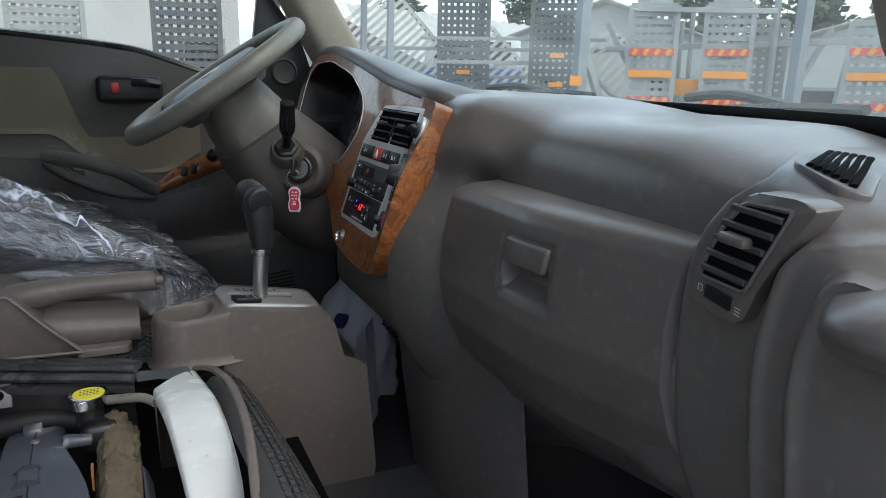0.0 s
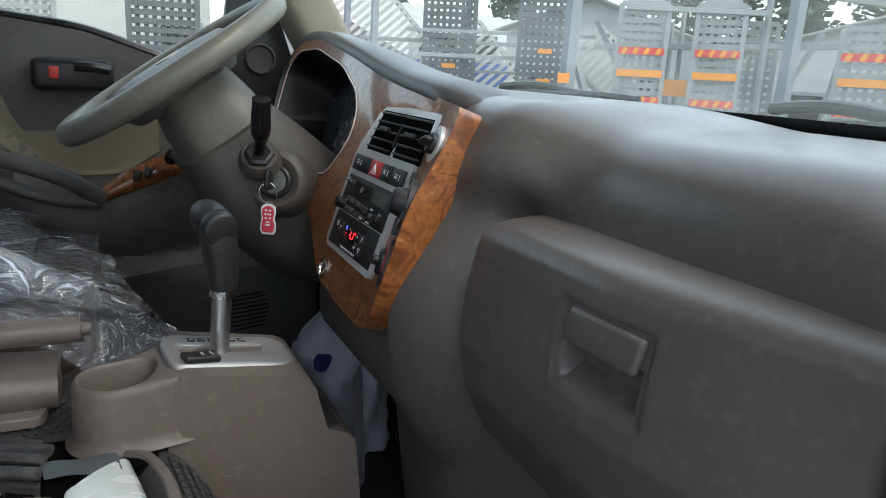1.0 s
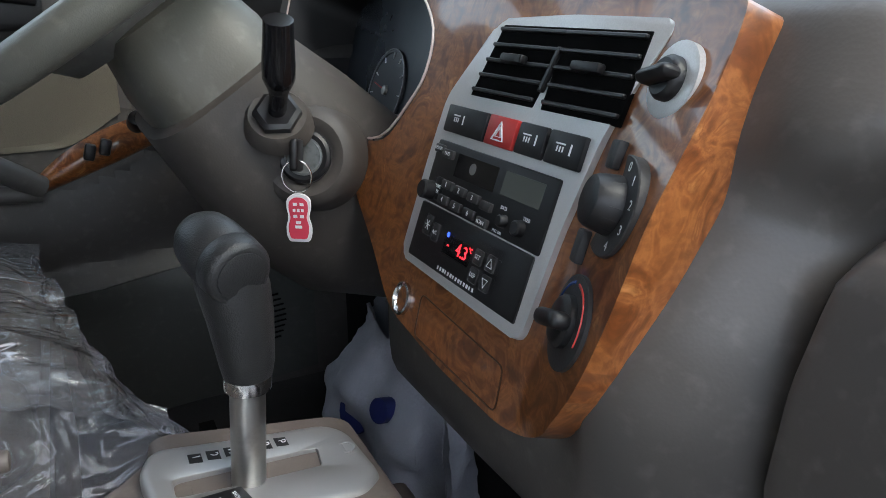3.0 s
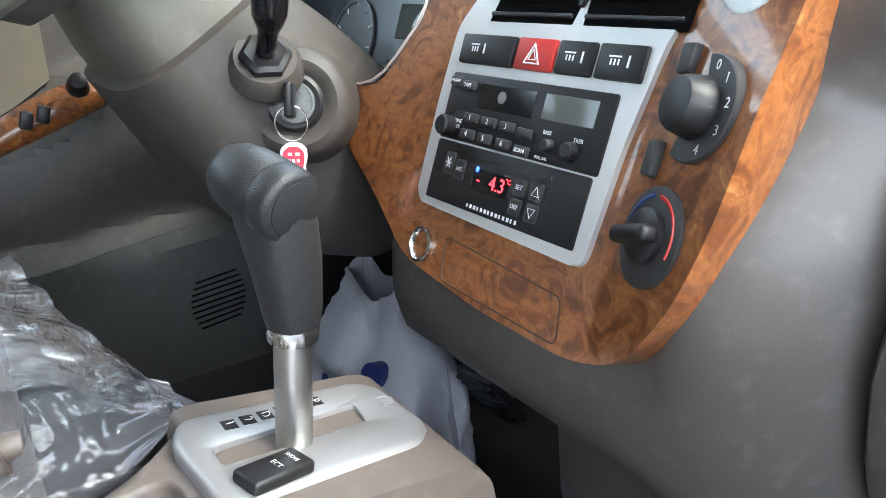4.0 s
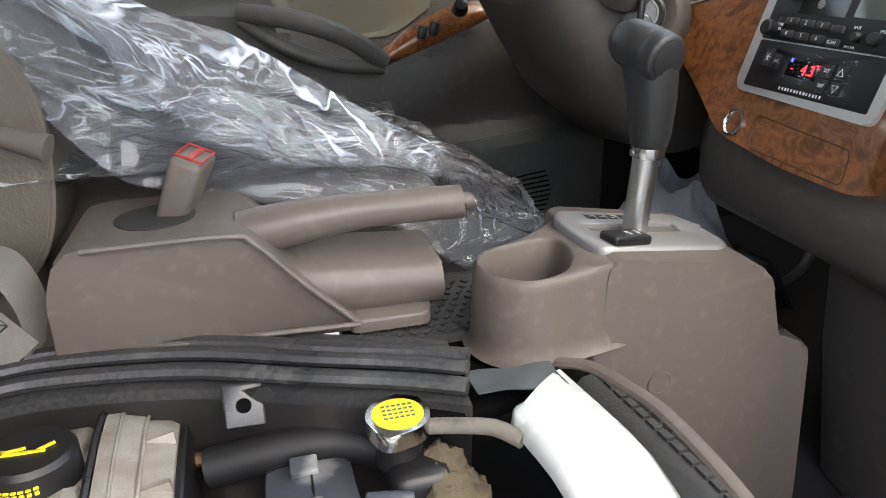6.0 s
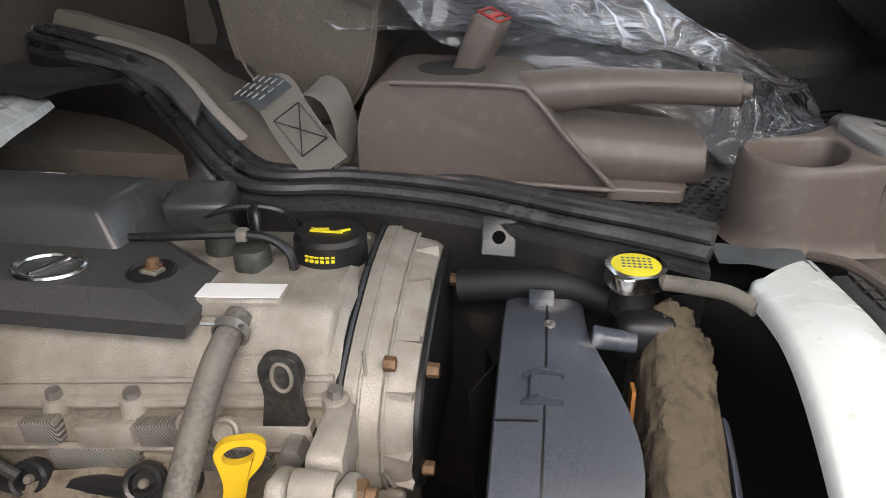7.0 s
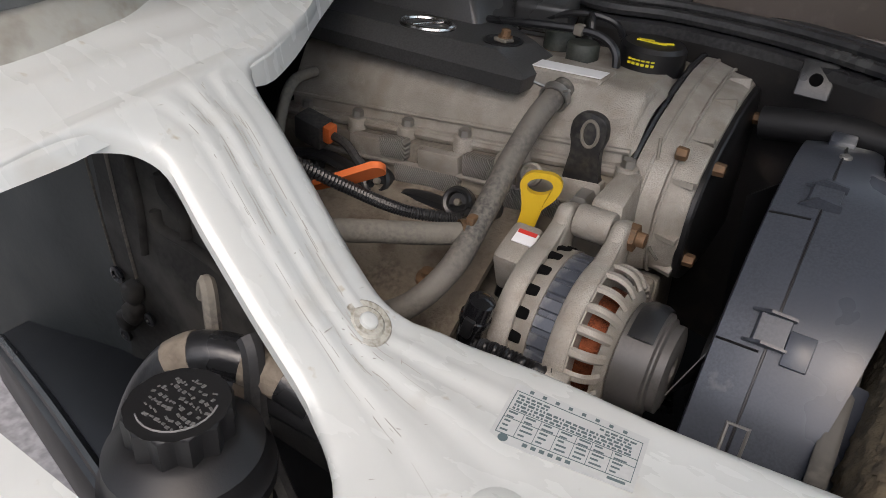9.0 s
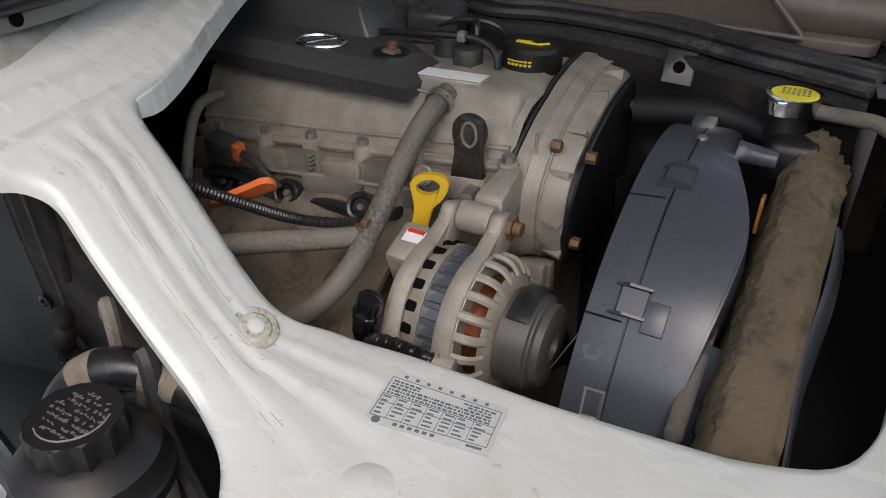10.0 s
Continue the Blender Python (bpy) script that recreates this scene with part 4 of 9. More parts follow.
for (y, z, w, tx) in ((1.498, 1.4145, 0.009, "FM/AM"), (1.482, 1.4125, 0.011, "TAPE"), (1.470, 1.3905, 0.011, "1"), (1.449, 1.390, 0.011, "2"), (1.428, 1.3895, 0.011, "3"), (1.409, 1.3880, 0.010, ""),
                      (1.470, 1.3790, 0.011, "4"), (1.449, 1.3785, 0.011, "5"), (1.428, 1.3780, 0.011, "6"), (1.408, 1.3765, 0.010, "SCAN")):
    bm = B()
    pan_box(bm, y - w / 1.35, y + w / 1.35, z - 0.0033, z + 0.0033, 0.0148, 0.0185, 0.0012, 2)
    bt = part("radio_button", bm, M_DARK, radio)
    if tx:
        words(tx, 0.0030 if len(tx) > 1 else 0.0042, PAN(y, z, 0.0186), PRT, PUP, M_WHITE_MARK, bt, 0.0001)
bm = B()
pan_box(bm, 1.479, 1.492, 1.376, 1.394, 0.0148, 0.0165, 0.0015, 2)
tk = part("tune_rocker", bm, M_BLACK, radio)
words("TUNE", 0.0030, PAN(1.4855, 1.3866, 0.0167), PRT, PUP, M_WHITE_MARK, tk, 0.0001)
words("SEEK", 0.0030, PAN(1.4855, 1.3826, 0.0167), PRT, PUP, M_WHITE_MARK, tk, 0.0001)
words("BASS", 0.0028, PAN(1.389, 1.3915, 0.0152), PRT, PUP, M_WHITE_MARK, radio, 0.0001)
words("TREB", 0.0028, PAN(1.360, 1.3905, 0.0152), PRT, PUP, M_WHITE_MARK, radio, 0.0001)
words("PULL BAL", 0.0022, PAN(1.389, 1.3752, 0.0152), PRT, PUP, M_WHITE_MARK, radio, 0.0001)
for y, r in ((1.384, 0.0048), (1.364, 0.0062)):
    bm = B()
    lathe(bm, PAN(y, 1.3835, 0.0148), PN, [(0, r), (0.005, r * 0.9), (0.006, r * 0.7)], 16)
    part("tone_knob", bm, M_BLACK, radio)

# refrigeration controller below it
cool = thing("cooling_controller", "black cooling controller with red digits under clear film", "controller", PAN(1.42, 1.35, 0))
bm = B()
pan_box(bm, 1.341, 1.507, 1.3265, 1.3715, 0.004, 0.0148, 0.002, 2)
part("faceplate", bm, M_BLACK, cool)
bm = B()
pan_box(bm, 1.412, 1.454, 1.342, 1.3585, 0.0140, 0.0151, 0.001, 1)
dsp = part("digit_window", bm, M_BLACK_GLOSS, cool)
words("-", 0.0085, PAN(1.446, 1.3505, 0.0153), PRT, PUP, M_LED, dsp, 0.0001)
words("4.3", 0.0105, PAN(1.4245, 1.3500, 0.0153), PRT, PUP, M_LED, dsp, 0.0001)
words("°C", 0.0038, PAN(1.4135, 1.3545, 0.0153), PRT, PUP, M_LED, dsp, 0.0001)
bm = B()
for k in range(3):
    tube(bm, [PAN(1.4495 + 0.002 * math.cos(k * 1.047), 1.357 + 0.002 * math.sin(k * 1.047), 0.0153), PAN(1.4495 - 0.002 * math.cos(k * 1.047), 1.357 - 0.002 * math.sin(k * 1.047), 0.0153)], 0.0004, 4, 1)
part("status_light", bm, M_LED_BLUE, dsp)
for (y, z, w, h, tx) in ((1.484, 1.3560, 0.0058, 0.0080, "*"), (1.4695, 1.3535, 0.0055, 0.0070, "A/C"), (1.4005, 1.3535, 0.0058, 0.0055, "SET"), (1.3835, 1.3540, 0.0058, 0.0058, "up"), (1.4005, 1.3405, 0.0058, 0.0055, "DEF"), (1.3835, 1.3400, 0.0058, 0.0058, "down")):
    bm = B()
    pan_box(bm, y - w, y + w, z - h, z + h, 0.0146, 0.0163, 0.0016, 2)
    k = part("key_button", bm, M_DARK, cool)
    if tx in ("up", "down"):
        s = 1 if tx == "up" else -1
        bm = B()
        tube(bm, [PAN(y + 0.0036, z - 0.0028 * s, 0.0164), PAN(y - 0.0036, z - 0.0028 * s, 0.0164), PAN(y, z + 0.0032 * s, 0.0164)], 0.0004, 4, 1, True)
        part("arrow", bm, M_WHITE_MARK, k)
    elif tx == "*":
        bm = B()
        for j in range(3):
            d = (0.0042 * math.cos(j * 1.047), 0.0042 * math.sin(j * 1.047))
            tube(bm, [PAN(y + d[0], z + d[1], 0.0164), PAN(y - d[0], z - d[1], 0.0164)], 0.0004, 4, 1)
        part("snowflake", bm, M_WHITE_MARK, k)
    else:
        words(tx, 0.0034, PAN(y, z, 0.0165), PRT, PUP, M_WHITE_MARK, k, 0.0001)
bm = B()
for k in range(14):
    w = 0.0016 + 0.0010 * ((k * 7) % 3) / 2
    pan_box(bm, 1.4525 - k * 0.0042 - w, 1.4525 - k * 0.0042, 1.3295, 1.3322, 0.0147, 0.0151)
part("maker_mark", bm, M_WHITE_MARK, cool, "row of small white bars")
bm = B()
sheet(bm, lambda u, v: PAN(1.495 - 0.126 * u, 1.335 + 0.031 * v, 0.0172 + 0.0012 * noise.noise(V(u * 9, v * 5, 2))), 24, 8)
part("protective_film", bm, pane_glass("thin_film", (0.95, 0.95, 0.95)), cool, "crinkled clear protective film")

# round knobs on the flank of the trim that turns towards the driver
def flank_frame(y, z):
    """Foot, sideways axis and normal of the trim at a spot on its passenger flank."""
    k = math.atan(flank_slope(z))
    foot = PAN(y, z, 0.008 + flank_slope(z) * max(0.0, 1.315 - y))
    return foot, PRT * math.cos(k) + PN * math.sin(k), PN * math.cos(k) - PRT * math.sin(k)


def round_knob(y, z, r, label, ring, grip=True):
    """A dial with its knob; gives the dial and a function for points on its face."""
    foot, KR, KN = flank_frame(y, z)

    def face(a, b, off):
        return foot + KR * a + PUP * b + KN * off

    bm = B()
    if grip:
        lathe(bm, face(0, 0, -0.004), KN, [(0, ring), (0.0065, ring), (0.0072, ring - 0.002)], 36)
    else:
        arc = [face(ring * math.cos(radians(a)), ring * math.sin(radians(a)), 0.004) for a in range(96, -132, -12)]
        arc += [face(r * 0.8 * math.cos(radians(a)), r * 0.8 * math.sin(radians(a)), 0.004) for a in range(-128, 100, 12)]
        prism(bm, arc, KN * -0.008, 0.0008, 1)
    kn = part("knob_dial", bm, M_DARK, wood, label)
    bm = B()
    lathe(bm, face(0, 0, 0.002), KN, [(0, r), (0.005, r), (0.007, r * 0.9), (0.008, r * 0.8)] if grip else [(0, r), (0.003, r), (0.014, r * 0.88), (0.0165, r * 0.80), (0.0175, r * 0.64)], 28)
    part("knob", bm, M_BLACK, kn)
    if grip:
        bm = B()
        mm = Matrix((KR, PUP, KN)).transposed() @ Matrix.Rotation(radians(12), 3, "Z")
        box(bm, face(0, 0, 0.012), (r * 2.2, r * 0.66, 0.014), mm, 0.0045, 3)
        part("grip", bm, M_BLACK, kn)
    return kn, face, KR


k1, face, KR = round_knob(1.2702, 1.4180, 0.0172, "black fan speed dial numbered 0 to 4", 0.0292, False)
for tx, a in (("0", 72), ("1", 42), ("2", 8), ("3", -27), ("4", -66)):
    words(tx, 0.0058, face(0.0236 * math.cos(radians(a)), 0.0236 * math.sin(radians(a)), 0.0043), KR, PUP, M_WHITE_MARK, k1, 0.0001)
bm = B()
for k in range(14):
    a = k * math.tau / 14
    cyl(bm, face(0.0162 * math.cos(a), 0.0162 * math.sin(a), 0.005), face(0.0142 * math.cos(a), 0.0142 * math.sin(a), 0.0155), 0.0011, 0.0009, 6)
part("knob_ribs", bm, M_BLACK, k1)
k2, face, KR = round_knob(1.2808, 1.3497, 0.0160, "temperature dial with blue and red arcs", 0.0290)
for m, a0, a1 in ((M_BLUE, 100, 185), (M_REFLECT_RED, -20, 85)):
    bm = B()
    tube(bm, [face(0.0235 * math.cos(radians(a0 + (a1 - a0) * k / 6)), 0.0235 * math.sin(radians(a0 + (a1 - a0) * k / 6)), 0.0028) for k in range(7)], 0.0014, 4, 2)
    part("arc_mark", bm, m, k2)
k3, face, KR = round_knob(1.2685, 1.487, 0.0125, "air direction dial with silver face", 0.0215)
k3.data.materials[0] = M_SILVER
for y, z, hz in ((1.2940, 1.4440, 0.0085), (1.2985, 1.3900, 0.0105)):
    foot, KR, KN = flank_frame(y, z)
    bm = B()
    box(bm, foot + KN * 0.001, (0.0115, hz * 2, 0.009), Matrix((KR, PUP, KN)).transposed(), 0.0018, 2)
    part("small_switch", bm, M_DARK, wood)

# glove compartment
GLX = [(1.140, .532), (1.17, .503), (1.20, .479), (1.25, .459), (1.30, .451), (1.35, .4525), (1.395, .459), (1.415, .4635), (1.426, .470), (1.4325, .480), (1.4350, .492), (1.436, .512)]


def glove_pt(u, v):
    z = 1.140 + 0.296 * v
    left = lerp_table([(1.14, 1.120), (1.172, 1.158), (1.225, 1.186), (1.30, 1.188), (1.36, 1.184), (1.41, 1.177), (1.425, 1.169), (1.436, 1.150)], z)
    right = lerp_table([(1.14, 0.690), (1.204, 0.715), (1.241, 0.734), (1.293, 0.744), (1.368, 0.747), (1.436, 0.742)], z)
    y = right + (left - right) * u
    side = 0.032 * (smooth01(0.962, 1.0, u) ** 1.5 + smooth01(0.03, 0.0, u))
    lo = smooth01(0.911, 0.917, y) * smooth01(1.001, 0.995, y)
    scoop = 0.022 * lo * smooth01(1.326, 1.345, z) * smooth01(1.369, 1.365, z)
    rim = 0.003 * smooth01(0.903, 0.908, y) * smooth01(1.010, 1.005, y) * smooth01(1.320, 1.325, z) * smooth01(1.401, 1.396, z)
    sweep = 0.045 * smooth01(0.98, 0.70, y)
    return V(lerp_table(GLX, z) + side + scoop + rim + sweep, y, z)


glove = thing("glovebox", "closed grey glovebox door with recessed pull", "glovebox", (0.5, 0.94, 1.16))
bm = B()
sheet(bm, glove_pt, 130, 90, (0.03, 0, -0.002))
part("lid", bm, M_GLOVE, glove, smooth=35)
bm = B()
hexa(bm, [V(0.4545, 0.913, 1.365), V(0.4520, 0.999, 1.365), V(0.462, 0.999, 1.365), V(0.464, 0.913, 1.365),
          V(0.4595, 0.909, 1.394), V(0.4565, 0.995, 1.394), V(0.466, 0.995, 1.394), V(0.468, 0.909, 1.394)], 0.004, 3)
part("pull_flap", bm, M_GLOVE, glove)

# passenger side vent and demister
sv = thing("side_air_vent", "dark passenger air vent with adjusting tab in grey surround", "air vent", (0.5, 0.665, 1.40))


def sv_pt(y, z, off=0.0):
    x = 0.497 + 0.06 * (z - 1.40) - 0.10 * (0.735 - y)
    return V(x - off * 0.99, y - off * 0.10, z + off * 0.06)


def sv_box(bm, q, a, b, bevel, seg=2):
    return hexa(bm, [sv_pt(y, z, a) for y, z in q] + [sv_pt(y, z, b) for y, z in q], bevel, seg)


bm = B()
SVO = [(0.728, 1.393, 0), (0.722, 1.420, 0), (0.712, 1.448, 0), (0.692, 1.479, 0), (0.672, 1.4915, 0), (0.628, 1.4930, 0), (0.609, 1.489, 0), (0.632, 1.455, 0), (0.652, 1.420, 0), (0.663, 1.390, 0), (0.690, 1.388, 0)]
svo = rounded(SVO, 0.006, 3)
SVI = rounded([(0.715, 1.416, 0), (0.711, 1.432, 0), (0.698, 1.458, 0), (0.677, 1.483, 0), (0.629, 1.4840, 0), (0.650, 1.443, 0), (0.664, 1.415, 0)], 0.005, 3)
prism(bm, [sv_pt(p.x, p.y, 0.010) for p in svo], V(0.03, 0.003, 0), 0.0025, 2)
part("surround", bm, M_DASH, sv)
bm = B()
tube(bm, [sv_pt(p.x, p.y, 0.0108) for p in SVI], 0.0022, 6, 1, True)
part("opening_lip", bm, M_DASH, sv)
# solid block whose black paints the shade inside the opening
bm = B()
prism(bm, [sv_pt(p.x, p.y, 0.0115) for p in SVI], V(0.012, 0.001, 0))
part("vent_shade_block", bm, M_SHADE_BLACK, sv)
for k in range(5):
    t = (k + 0.35) / 5
    yl, zl = 0.7135 - 0.030 * t ** 1.5, 1.417 + 0.066 * t
    yr, zr = 0.6645 - 0.033 * t, 1.417 + 0.066 * t
    bm = B()
    sv_box(bm, [(yr, zr - 0.001), (yl, zl + 0.001), (yl, zl + 0.0062), (yr, zr + 0.0042)], 0.006, 0.0155, 0.001, 1)
    part("slat", bm, M_DARK, sv)
bm = B()
sv_box(bm, [(0.660, 1.4500), (0.690, 1.4505), (0.689, 1.4595), (0.661, 1.4585)], 0.012, 0.026, 0.003, 2)
part("vent_tab", bm, M_DASH, sv)
bm = B()
for k in range(6):
    bm = B()
    sv_box(bm, [(0.676, 1.3975 + k * 0.0019), (0.706, 1.4005 + k * 0.0019), (0.706, 1.4015 + k * 0.0019), (0.676, 1.3985 + k * 0.0019)], 0.0085, 0.0135, 0.0)
    part("wheel_rib", bm, M_BLACK, sv)
M_GREY_PRINT = plain("grey_print", (0.30, 0.30, 0.30), 0.5)
for dz in (0.0, 0.0026, 0.0052):
    bm = B()
    sv_box(bm, [(0.6655, 1.3955 + dz), (0.672, 1.3960 + dz), (0.672, 1.3970 + dz), (0.6655, 1.3965 + dz)], 0.0095, 0.0106, 0.0)
    part("symbol_bar", bm, M_GREY_PRINT, sv)
bm = B()
tube(bm, [sv_pt(y, z, 0.0103) for y, z in ((0.7115, 1.4035), (0.7170, 1.4035), (0.7170, 1.4085), (0.7115, 1.4085))], 0.0005, 4, 1, True)
part("symbol_square", bm, M_GREY_PRINT, sv)


# rounded end pod of the dash that carries the vents, with the moulded steps of the door opening
POD = [(.66, 1.00), (.58, 1.06), (.525, 1.13), (.503, 1.20), (.496, 1.28), (.495, 1.36), (.497, 1.42), (.501, 1.460), (.508, 1.485), (.523, 1.500), (.555, 1.508), (.64, 1.512), (.76, 1.510), (.86, 1.500)]
pod_line = spline([(x, z, 0) for x, z in POD], 4)
POD_LEFT = [(1.00, 0.66), (1.14, 0.688), (1.204, 0.713), (1.241, 0.732), (1.293, 0.742), (1.368, 0.745), (1.423, 0.741), (1.453, 0.730), (1.480, 0.712), (1.500, 0.690)]
STEP_ONE = [(1.00, 0.600), (1.256, 0.636), (1.337, 0.648), (1.383, 0.648), (1.439, 0.639), (1.476, 0.619), (1.495, 0.596), (1.510, 0.570)]
STEP_TWO = [(1.00, 0.565), (1.283, 0.594), (1.357, 0.605), (1.40, 0.603), (1.44, 0.592), (1.464, 0.575), (1.478, 0.560), (1.490, 0.53)]


def pod_pt(u, v):
    q = pod_line[round(v * (len(pod_line) - 1))]
    x, z = q.x, q.y
    left = lerp_table(POD_LEFT, z) + 0.085 * smooth01(0.505, 0.68, x) * (z > 1.45)
    y = left + (0.46 - left) * max(0.0, (u - 0.06) / 0.94)
    if u < 0.06:
        x += 0.05 * (1 - u / 0.06) ** 1.5 * (1 - smooth01(0.51, 0.58, x) * (z > 1.45))
        y += 0.004 * (1 - u / 0.06)
        z -= 0.030 * (1 - u / 0.06) * smooth01(1.47, 1.505, z)
    face = 1 - smooth01(0.53, 0.60, x) if z > 1.2 else 1 - smooth01(0.60, 0.70, x)
    for tab, k in ((STEP_ONE, 0.016), (STEP_TWO, 0.014)):
        e = lerp_table(tab, z)
        x -= (k * smooth01(e + 0.010, e - 0.006, y) + 0.004 * math.exp(-((y - e + 0.004) / 0.007) ** 2)) * face
    z -= 0.05 * smooth01(0.70, 0.50, y) * smooth01(1.44, 1.50, z)
    return V(x, y, z)


end = thing("dash_end_panel", "curved grey end pod of the dashboard by the door opening", "trim panel", (0.5, 0.60, 1.0))
bm = B()
sheet(bm, pod_pt, 90, len(pod_line) - 1, (0.012, 0, -0.004))
part("skin", bm, M_DASH, end, smooth=60)
tv = thing("demister_vent", "black slotted side window demister vent", "air vent", (0.58, 0.67, 1.495))


def top_z(x, y):
    return 1.5105 - 0.05 * smooth01(0.70, 0.50, y)


bm = B()
tvo = [(0.545, 0.690), (0.650, 0.752), (0.664, 0.725), (0.635, 0.672), (0.545, 0.618), (0.530, 0.640)]
prism(bm, [V(p.x, p.y, top_z(p.x, p.y) + 0.0015) for p in rounded([(x, y, 0) for x, y in tvo], 0.010, 3)], (0, 0, -0.012), 0.002)
part("frame", bm, M_DASH, tv)
# near-black strips lie on the frame and paint the slots' shade
for k in range(6):
    t = (k + 0.6) / 6.4
    a, b = V(0.550, 0.682, 0).lerp(V(0.545, 0.628, 0), t), V(0.645, 0.740, 0).lerp(V(0.632, 0.680, 0), t)
    a.z, b.z = top_z(a.x, a.y) + 0.0014, top_z(b.x, b.y) + 0.0014
    bm = B()
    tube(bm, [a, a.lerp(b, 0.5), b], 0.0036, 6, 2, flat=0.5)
    part("slot", bm, M_SHADE_BLACK, tv)
bm = B()
sheet(bm, lambda u, v: V(0.452 - 0.040 * math.sin(math.pi * v) ** 0.6 * math.sin(math.pi * min(1, 0.03 + u)) ** 0.5, 0.566 - 0.10 * u, 1.408 + 0.058 * v ** 0.8 * (1 - 0.35 * (1 - u) ** 2)), 16, 12, (0.04, 0, 0))
solo("grab_handle_base", bm, M_DASH, "rounded grey handle base on the door pillar", "grab handle", smooth=70)

# steering column
AX = V(0.562, 0, -0.827)
WC = V(0.239, 1.819, 1.556)
col = thing("steering_column", "grey steering column cover with ignition lock and stalk", "steering column", WC + AX * 0.3)


def col_ring(d, hy, hn, n=28, pw=0.58, shift=0.0):
    u = V(0.827, 0, 0.562)
    c = WC + AX * d + u * shift
    out = []
    for k in range(n):
        a = k * math.tau / n
        ca, sa = math.cos(a), math.sin(a)
        out.append(c + V(0, 1, 0) * hy * math.copysign(abs(ca) ** pw, ca) + u * hn * math.copysign(abs(sa) ** pw, sa))
    return out


def loft(bm, rings):
    R = [[bm.verts.new(p) for p in r] for r in rings]
    for a, b in zip(R, R[1:]):
        for k in range(len(a)):
            bm.faces.new((a[k], a[(k + 1) % len(a)], b[(k + 1) % len(b)], b[k]))
    bm.faces.new(R[0][::-1])
    bm.faces.new(R[-1])
    return bm


bm = B()
loft(bm, [col_ring(0.025, 0.06, 0.045), col_ring(0.035, 0.105, 0.066), col_ring(0.09, 0.135, 0.078), col_ring(0.125, 0.140, 0.080)])
part("upper_cover", bm, M_COLUMN_LIGHT, col, "paler upper column cover")
bm = B()
loft(bm, [col_ring(0.115, 0.130, 0.075), col_ring(0.122, 0.150, 0.090), col_ring(0.19, 0.162, 0.105, shift=0.01), col_ring(0.27, 0.158, 0.12, shift=0.02), col_ring(0.36, 0.138, 0.115, shift=0.04), col_ring(0.43, 0.12, 0.09, shift=0.07)])
part("lower_cover", bm, M_COLUMN, col)
bm = B()
o, d = V(0.368, 1.657, 1.391), V(-0.50, -0.80, 0.22).normalized()
o = o + d * 0.013
lathe(bm, o - d * 0.012, d, [(-0.030, 0.056), (0, 0.050), (0.006, 0.046), (0.0095, 0.039), (0.008, 0.032), (0.004, 0.027)], 36)
boss = part("lock_boss", bm, M_COLUMN, col)
bm = B()
lathe(bm, o - d * 0.006, d, [(-0.004, 0.0265), (0.003, 0.026), (0.005, 0.023), (0.004, 0.0195), (0.004, 0.001)], 32)
ilk = part("ignition_lock", bm, M_BLACK, boss, "black ignition lock ring")
bm = B()
lathe(bm, o - d * 0.0025, d, [(0, 0.0188), (0.002, 0.0185), (0.0024, 0.0165), (0.0018, 0.016), (0.0018, 0.001)], 32)
part("lock_face", bm, surface("worn_lock_face", (0.17, 0.18, 0.175), (0.10, 0.11, 0.105), rough=0.4, metal=0.5, big=120), ilk, "worn steel lock face")
key = thing("ignition_key", "ignition key with red and white tag on a ring", "key", o)
bm = B()
u, v, w = frame_of(d)
box(bm, o + d * 0.022, (0.008, 0.024, 0.030), Matrix((V(0.85, -0.5, 0.1).normalized(), d, V(0.1, 0.1, 1).normalized())).transposed(), 0.003, 3)
part("key_head", bm, M_BLACK, key)
rc = o + d * 0.026 + V(0, 0, -0.020)
bm = B()
tube(bm, [rc + V(0.5, -0.3, 0).normalized() * 0.014 * math.cos(k * math.tau / 14) + V(0, 0, 0.015) * math.sin(k * math.tau / 14) for k in range(14)], 0.0009, 6, 2, True)
part("ring", bm, M_CHROME, key)
tg = rc + V(0, 0, -0.015)
tr_, tu = V(0.82, -0.57, 0).normalized(), V(0.02, -0.04, 1).normalized()
TAG = [(-0.010, -0.050), (0.010, -0.050), (0.0125, -0.042), (0.0125, -0.034), (0.0095, -0.025), (0.0120, -0.016), (0.0115, -0.007), (0.005, -0.002), (-0.005, -0.002), (-0.0115, -0.007), (-0.0120, -0.016), (-0.0095, -0.025), (-0.0125, -0.034), (-0.0125, -0.042)]
tn = tr_.cross(tu)
bm = B()
prism(bm, [tg + tr_ * p.x + tu * p.y for p in rounded([(a, b, 0) for a, b in TAG], 0.003, 3)], tn * -0.0025, 0.0005, 1)
tag = part("key_tag", bm, M_WHITE_MARK, key, "white tag with red print")
bm = B()
prism(bm, [tg + tn * 0.0006 + tr_ * p.x * 0.80 + tu * (-0.026 + (p.y + 0.026) * 0.86) for p in rounded([(a, b, 0) for a, b in TAG], 0.003, 3)], tn * -0.0004)
rp = part("red_print", bm, plain("tag_red", (0.62, 0.05, 0.09), 0.35), tag)
bm = B()
for k, (a, b, wd) in enumerate(((-0.003, -0.012, .9), (0.0035, -0.012, .9), (-0.004, -0.018, .6), (0.0, -0.018, .6), (0.004, -0.018, .6), (-0.003, -0.024, .9), (0.0035, -0.024, .9), (0, -0.030, 1.2), (0, -0.0345, 1.6))):
    box(bm, tg + tn * 0.0009 + tr_ * a + tu * b, (0.0042 * wd, 0.0028, 0.0004), Matrix((tr_, tu, tn)).transposed())
